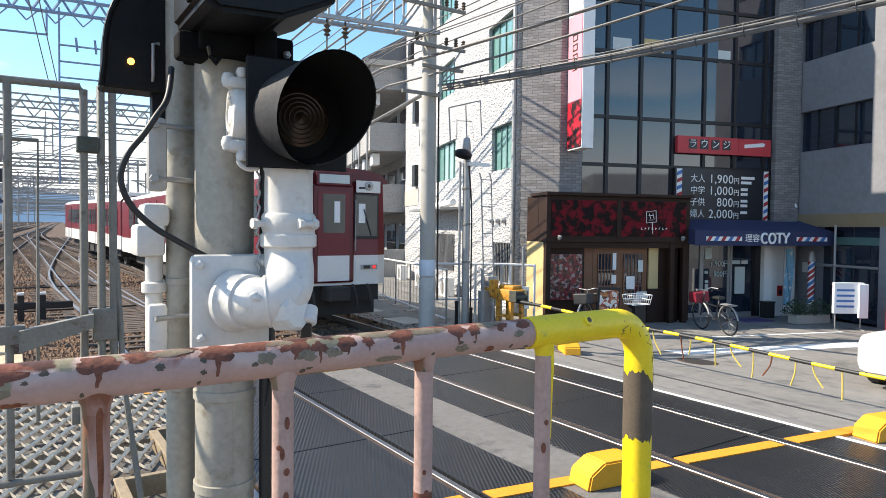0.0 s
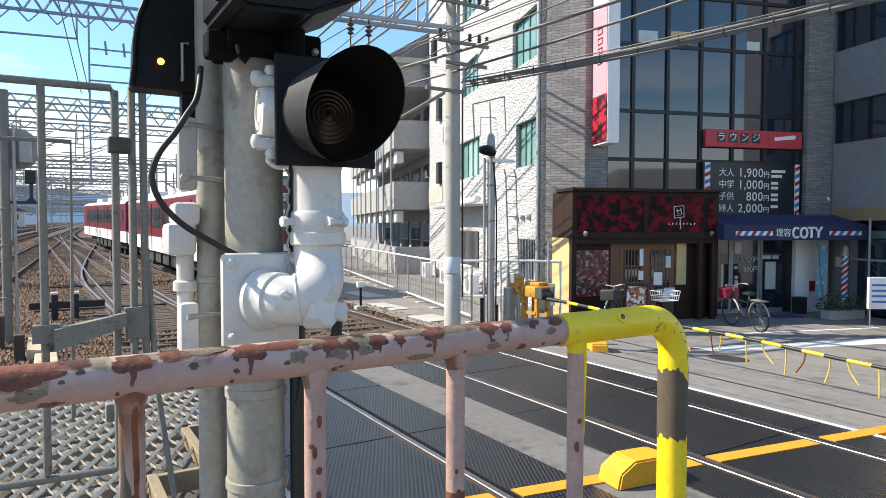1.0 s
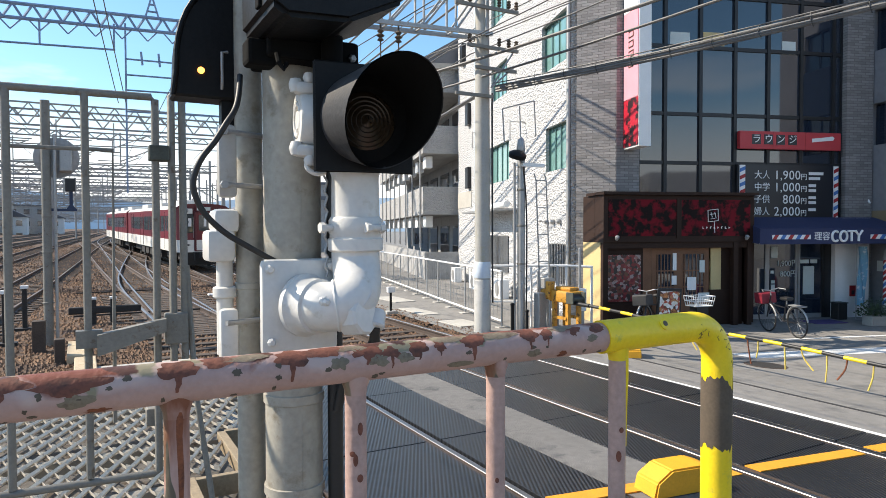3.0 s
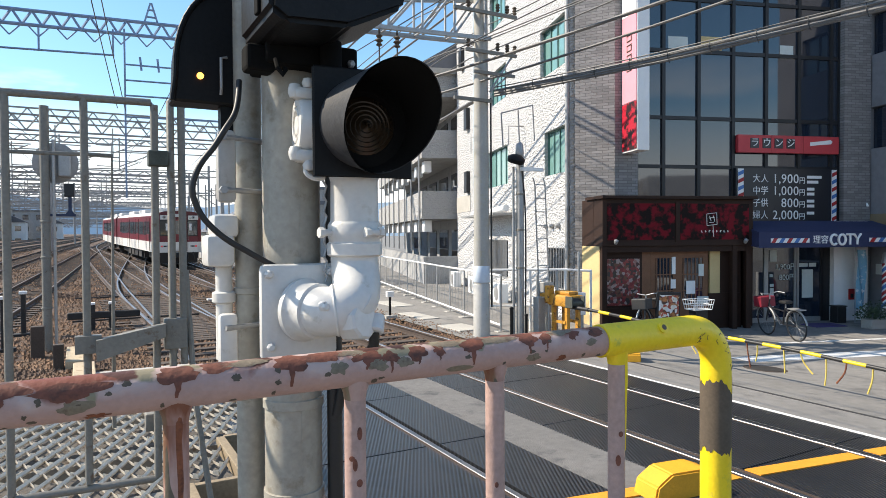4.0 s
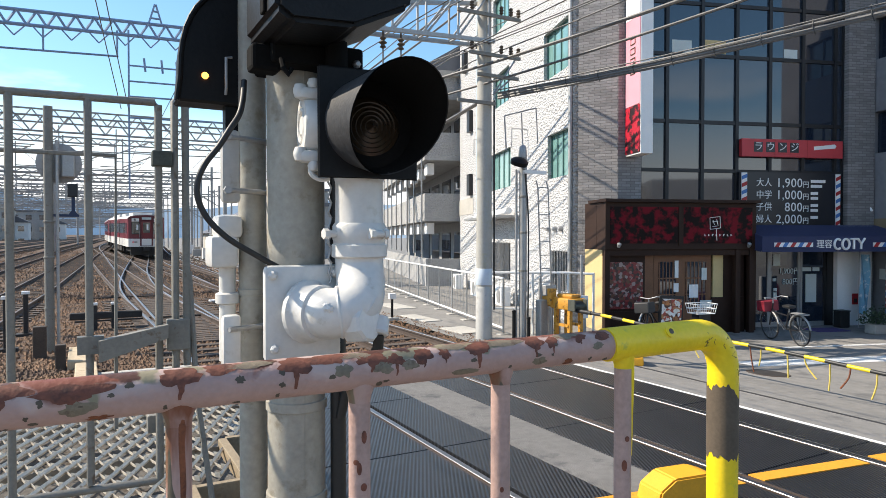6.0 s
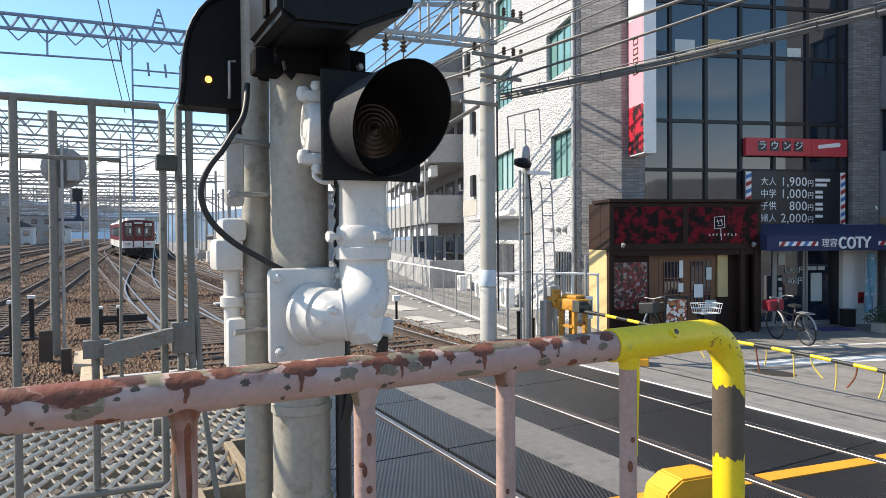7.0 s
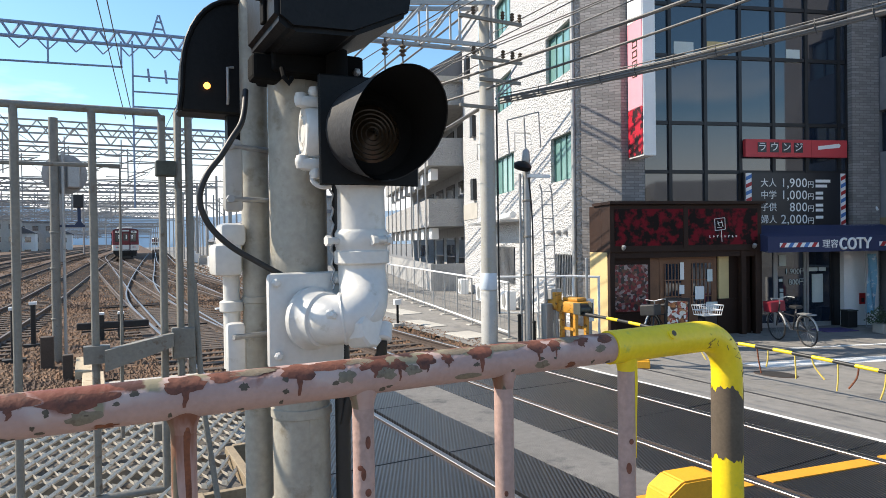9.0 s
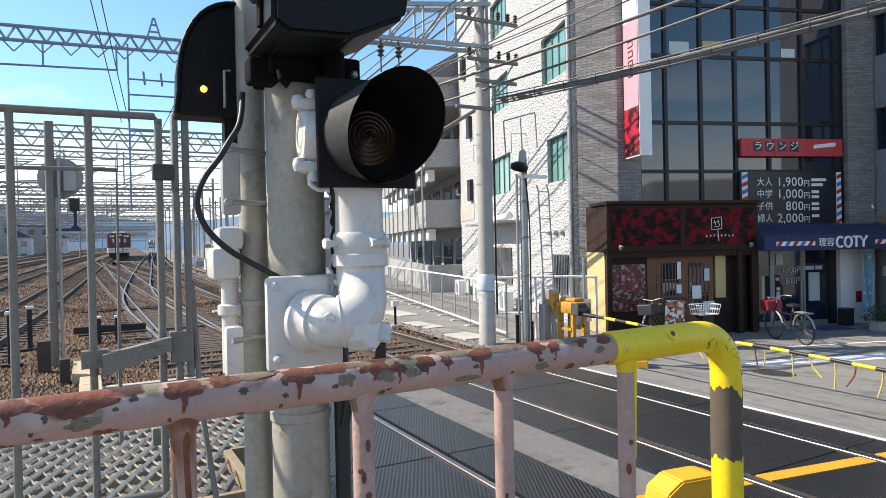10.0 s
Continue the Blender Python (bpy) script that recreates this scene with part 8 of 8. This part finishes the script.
    if end:
        f = -0.004
        # gangway door
        g = part("gangway_frame", boxed(-0.47, 0.47, f - 0.06, f, 0.92, 3.0, bevel=0.05), "maroon_dark", t, "dark maroon gangway frame")
        part("gangway_door", boxed(-0.36, 0.36, f - 0.075, f - 0.06, 1.5, 2.86), "maroon", g)
        part("door_foot", boxed(-0.36, 0.36, f - 0.075, f - 0.06, 0.96, 1.5), "train_white", g)
        part("door_window", boxed(-0.25, 0.25, f - 0.085, f - 0.075, 1.98, 2.8), "glass_train", g)
        part("door_notice", boxed(0.0, 0.13, f - 0.09, f - 0.085, 2.2, 2.65), "white_plain", g)
        for s in (-1, 1):
            xa, xb = sorted((s * 0.52, s * 1.07))
            bez = part("window_surround", boxed(xa - 0.02, xb + 0.02, f - 0.010, f, 1.86, 2.84, bevel=0.004), "frame_dark", t, "black window surround")
            part("cab_window", boxed(xa + 0.02, xb - 0.02, f - 0.018, f - 0.010, 1.92, 2.80), "glass_train", bez)
            part("cab_blind", boxed(*sorted((s * 0.60, s * 0.76)), f - 0.021, f - 0.018, 2.20, 2.62), "white_plain", bez, "pale sheet behind the cab window")
            part("wiper", tube(B(), [(s * 0.9, f - 0.03, 1.94), (s * 0.72, f - 0.03, 2.5)], 0.012, 6), "under", bez)
            brow = part("brow_panel", boxed(xa + (0.02 if s > 0 else 0), xb + (0.06 if s > 0 else -0.02), f - 0.014, f, 2.86, 3.12, bevel=0.012), "train_white", t, "pale panel round the lamps")
            part("head_lamp", lathe(B(), [(0.085, 0), (0.085, 0.02), (0.03, 0.03)], Matrix.Translation((s * 0.84, f - 0.012, 3.01)) @ pose(0, 0, 0, 90), 16), "glass_lens", brow, "unlit round lamp", True)
            part("lamp_rim", lathe(B(), [(0.085, 0), (0.10, 0.012), (0.10, 0.024), (0.086, 0.03)], Matrix.Translation((s * 0.84, f - 0.010, 3.01)) @ pose(0, 0, 0, 90), 16), "galv", brow, "", True)
            lamp = part("tail_lamp_box", boxed(*sorted((s * 0.66, s * 1.06)), f - 0.03, f, 1.19, 1.29, bevel=0.01), "galv", t, "silver lamp case")
            part("tail_lamp", boxed(*sorted((s * 0.94, s * 1.02)), f - 0.036, f - 0.03, 1.205, 1.275), "lens_red", lamp, "red tail lamp")
            part("marker_lamp", boxed(*sorted((s * 0.72, s * 0.88)), f - 0.036, f - 0.03, 1.205, 1.275), "frame_dark", lamp)
            part("grab_rail", tube(B(), [(s * 0.515, f - 0.05, 1.6), (s * 0.515, f - 0.05, 2.7)], 0.012, 6), "galv", t)
        part("sign_box", boxed(-0.4, 0.4, f - 0.09, f - 0.05, 2.98, 3.26, bevel=0.02), "maroon_dark", t)
        part("destination_sign", boxed(-0.34, 0.34, f - 0.1, f - 0.09, 3.03, 3.21), "curtain", t, "pale destination panel")
        part("number_bars", boxed(0.6, 0.74, f - 0.02, f - 0.014, 2.94, 2.98), "frame_dark", t)
        part("coupler", boxed(-0.22, 0.22, -0.45, 0.3, 0.55, 0.86, bevel=0.04), "under", t)
        for s in (-0.5, 0.45, 0.8):
            part("brake_hose", tube(B(), [(s, -0.05, 0.86), (s, -0.2, 0.7), (s + 0.03, -0.22, 0.42)], 0.035, 8), "under", t, "", True)
        part("snow_guard", boxed(-1.1, 1.1, 0.2, 0.3, 0.2, 0.5), "under", t)
        part("buffer_beam", boxed(-1.15, 1.15, 0.1, 0.6, 0.5, 0.86), "under", t)
    return t


M["duct_pale"] = mat("duct_pale", (0.46, 0.37, 0.25), 0.85, 0, 0.2, 3, 0.3, 40, (0.30, 0.22, 0.13), 0.58, 0.1)
M["blue_cloth"] = mat("blue_cloth", (0.16, 0.34, 0.46), 0.8, 0, 0.12, 5, 0, 40, (0.55, 0.6, 0.62), 0.56, 0.04)
M["blue_pipe"] = mat("blue_pipe", (0.42, 0.52, 0.58), 0.5, 0, 0.08, 4)
M["cream_dark"] = mat("cream_dark", (0.22, 0.17, 0.10), 0.7, 0, 0.1, 4)
M["notice"] = mat("notice", (0.55, 0.62, 0.70), 0.6, 0, 0.1, 8)
M["food"] = mat("food", (0.42, 0.16, 0.05), 0.5, 0, 0.5, 9, 0, 40, (0.12, 0.03, 0.015), 0.5, 0.1)
M["blue_dark"] = mat("blue_dark", (0.015, 0.03, 0.075), 0.5, 0, 0.1, 5)
M["maroon_dark"] = mat("maroon_dark", (0.10, 0.008, 0.014), 0.4, 0, 0.06, 2)

make_ground()
make_crossing()
make_opposite_side()
kerb_block(pose(4.22, 3.72, -0.01, 0, 0, -8), "yellow-painted concrete block at the crossing edge")
kerb_block(pose(7.62, 3.05, -0.02, 0, 0, -12), "yellow-painted concrete block at the crossing edge")
kerb_block(pose(8.25, 8.35, -0.06, 0, 0, 60), "orange-yellow concrete block at the far crossing edge")
make_tracks()
make_turnouts()
make_glass_building()
make_restaurant()
make_barber()
make_white_building()
make_balcony_building()
make_right_building()
make_forecourt()
make_street_poles()
make_barrier()
make_fence()
make_gantries()
make_wires()
make_yard()
make_mesh_deck()
make_gate()
make_signal()
make_side_pole()
make_railing()
make_stones()

CARS = [train_car("train_car", "maroon and cream commuter train car with its closed tail cab", True)]
CARS.append(train_car("train_car", "maroon and cream commuter train car", False))
ONCOMING = train_car("train_car", "oncoming commuter train far down the line with lit headlamps", True)
for s in (-0.86, 0.86):
    part("lit_head_lamp", lathe(B(), [(0.12, 0), (0.12, 0.02), (0.03, 0.03)], Matrix.Translation((s, -0.04, 3.03)) @ pose(0, 0, 0, 90), 12), "lens_white", ONCOMING, "lit head lamp", True)


def motions():
    """The leaving train runs on the second track and over the crossover; another comes in far away."""
    tail = [(0.0, 12.9), (0.5, 16.6), (1.0, 20.4), (1.5, 24.3), (2.0, 28.4), (2.5, 32.6), (3.0, 36.2), (3.5, 39.6), (4.0, 43.0), (4.5, 46.5), (5.0, 50.0),
            (5.5, 53.7), (6.0, 57.5), (6.5, 61.4), (7.0, 65.5), (7.5, 69.8), (8.0, 74.2), (8.5, 78.8), (9.0, 83.5), (9.5, 88.4), (10.0, 93.5)]
    for k, car in enumerate(CARS):
        rows = []
        for t, y in tail:
            a, b = y + k * 20.8, y + k * 20.8 + 20.3
            xa, xb = line_x("cross", a + 3.2), line_x("cross", b - 3.3)
            turn = math.atan2(xb - xa, 20.3 - 6.5)
            rows.append((t, pose(xa - 3.2 * math.tan(turn), a, grade(a + 3.2), math.degrees(math.atan2(grade(b) - grade(a), 20.3)), 0, -math.degrees(turn))))
        walk(car, rows)
    rows = []
    for t in (0.0, 2.5, 5.0, 7.5, 10.0):
        y = 390 - 8.0 * t
        rows.append((t, pose(line_x("two", y), y, grade(y), 0, 0, -4.4)))
    walk(ONCOMING, rows)


motions()
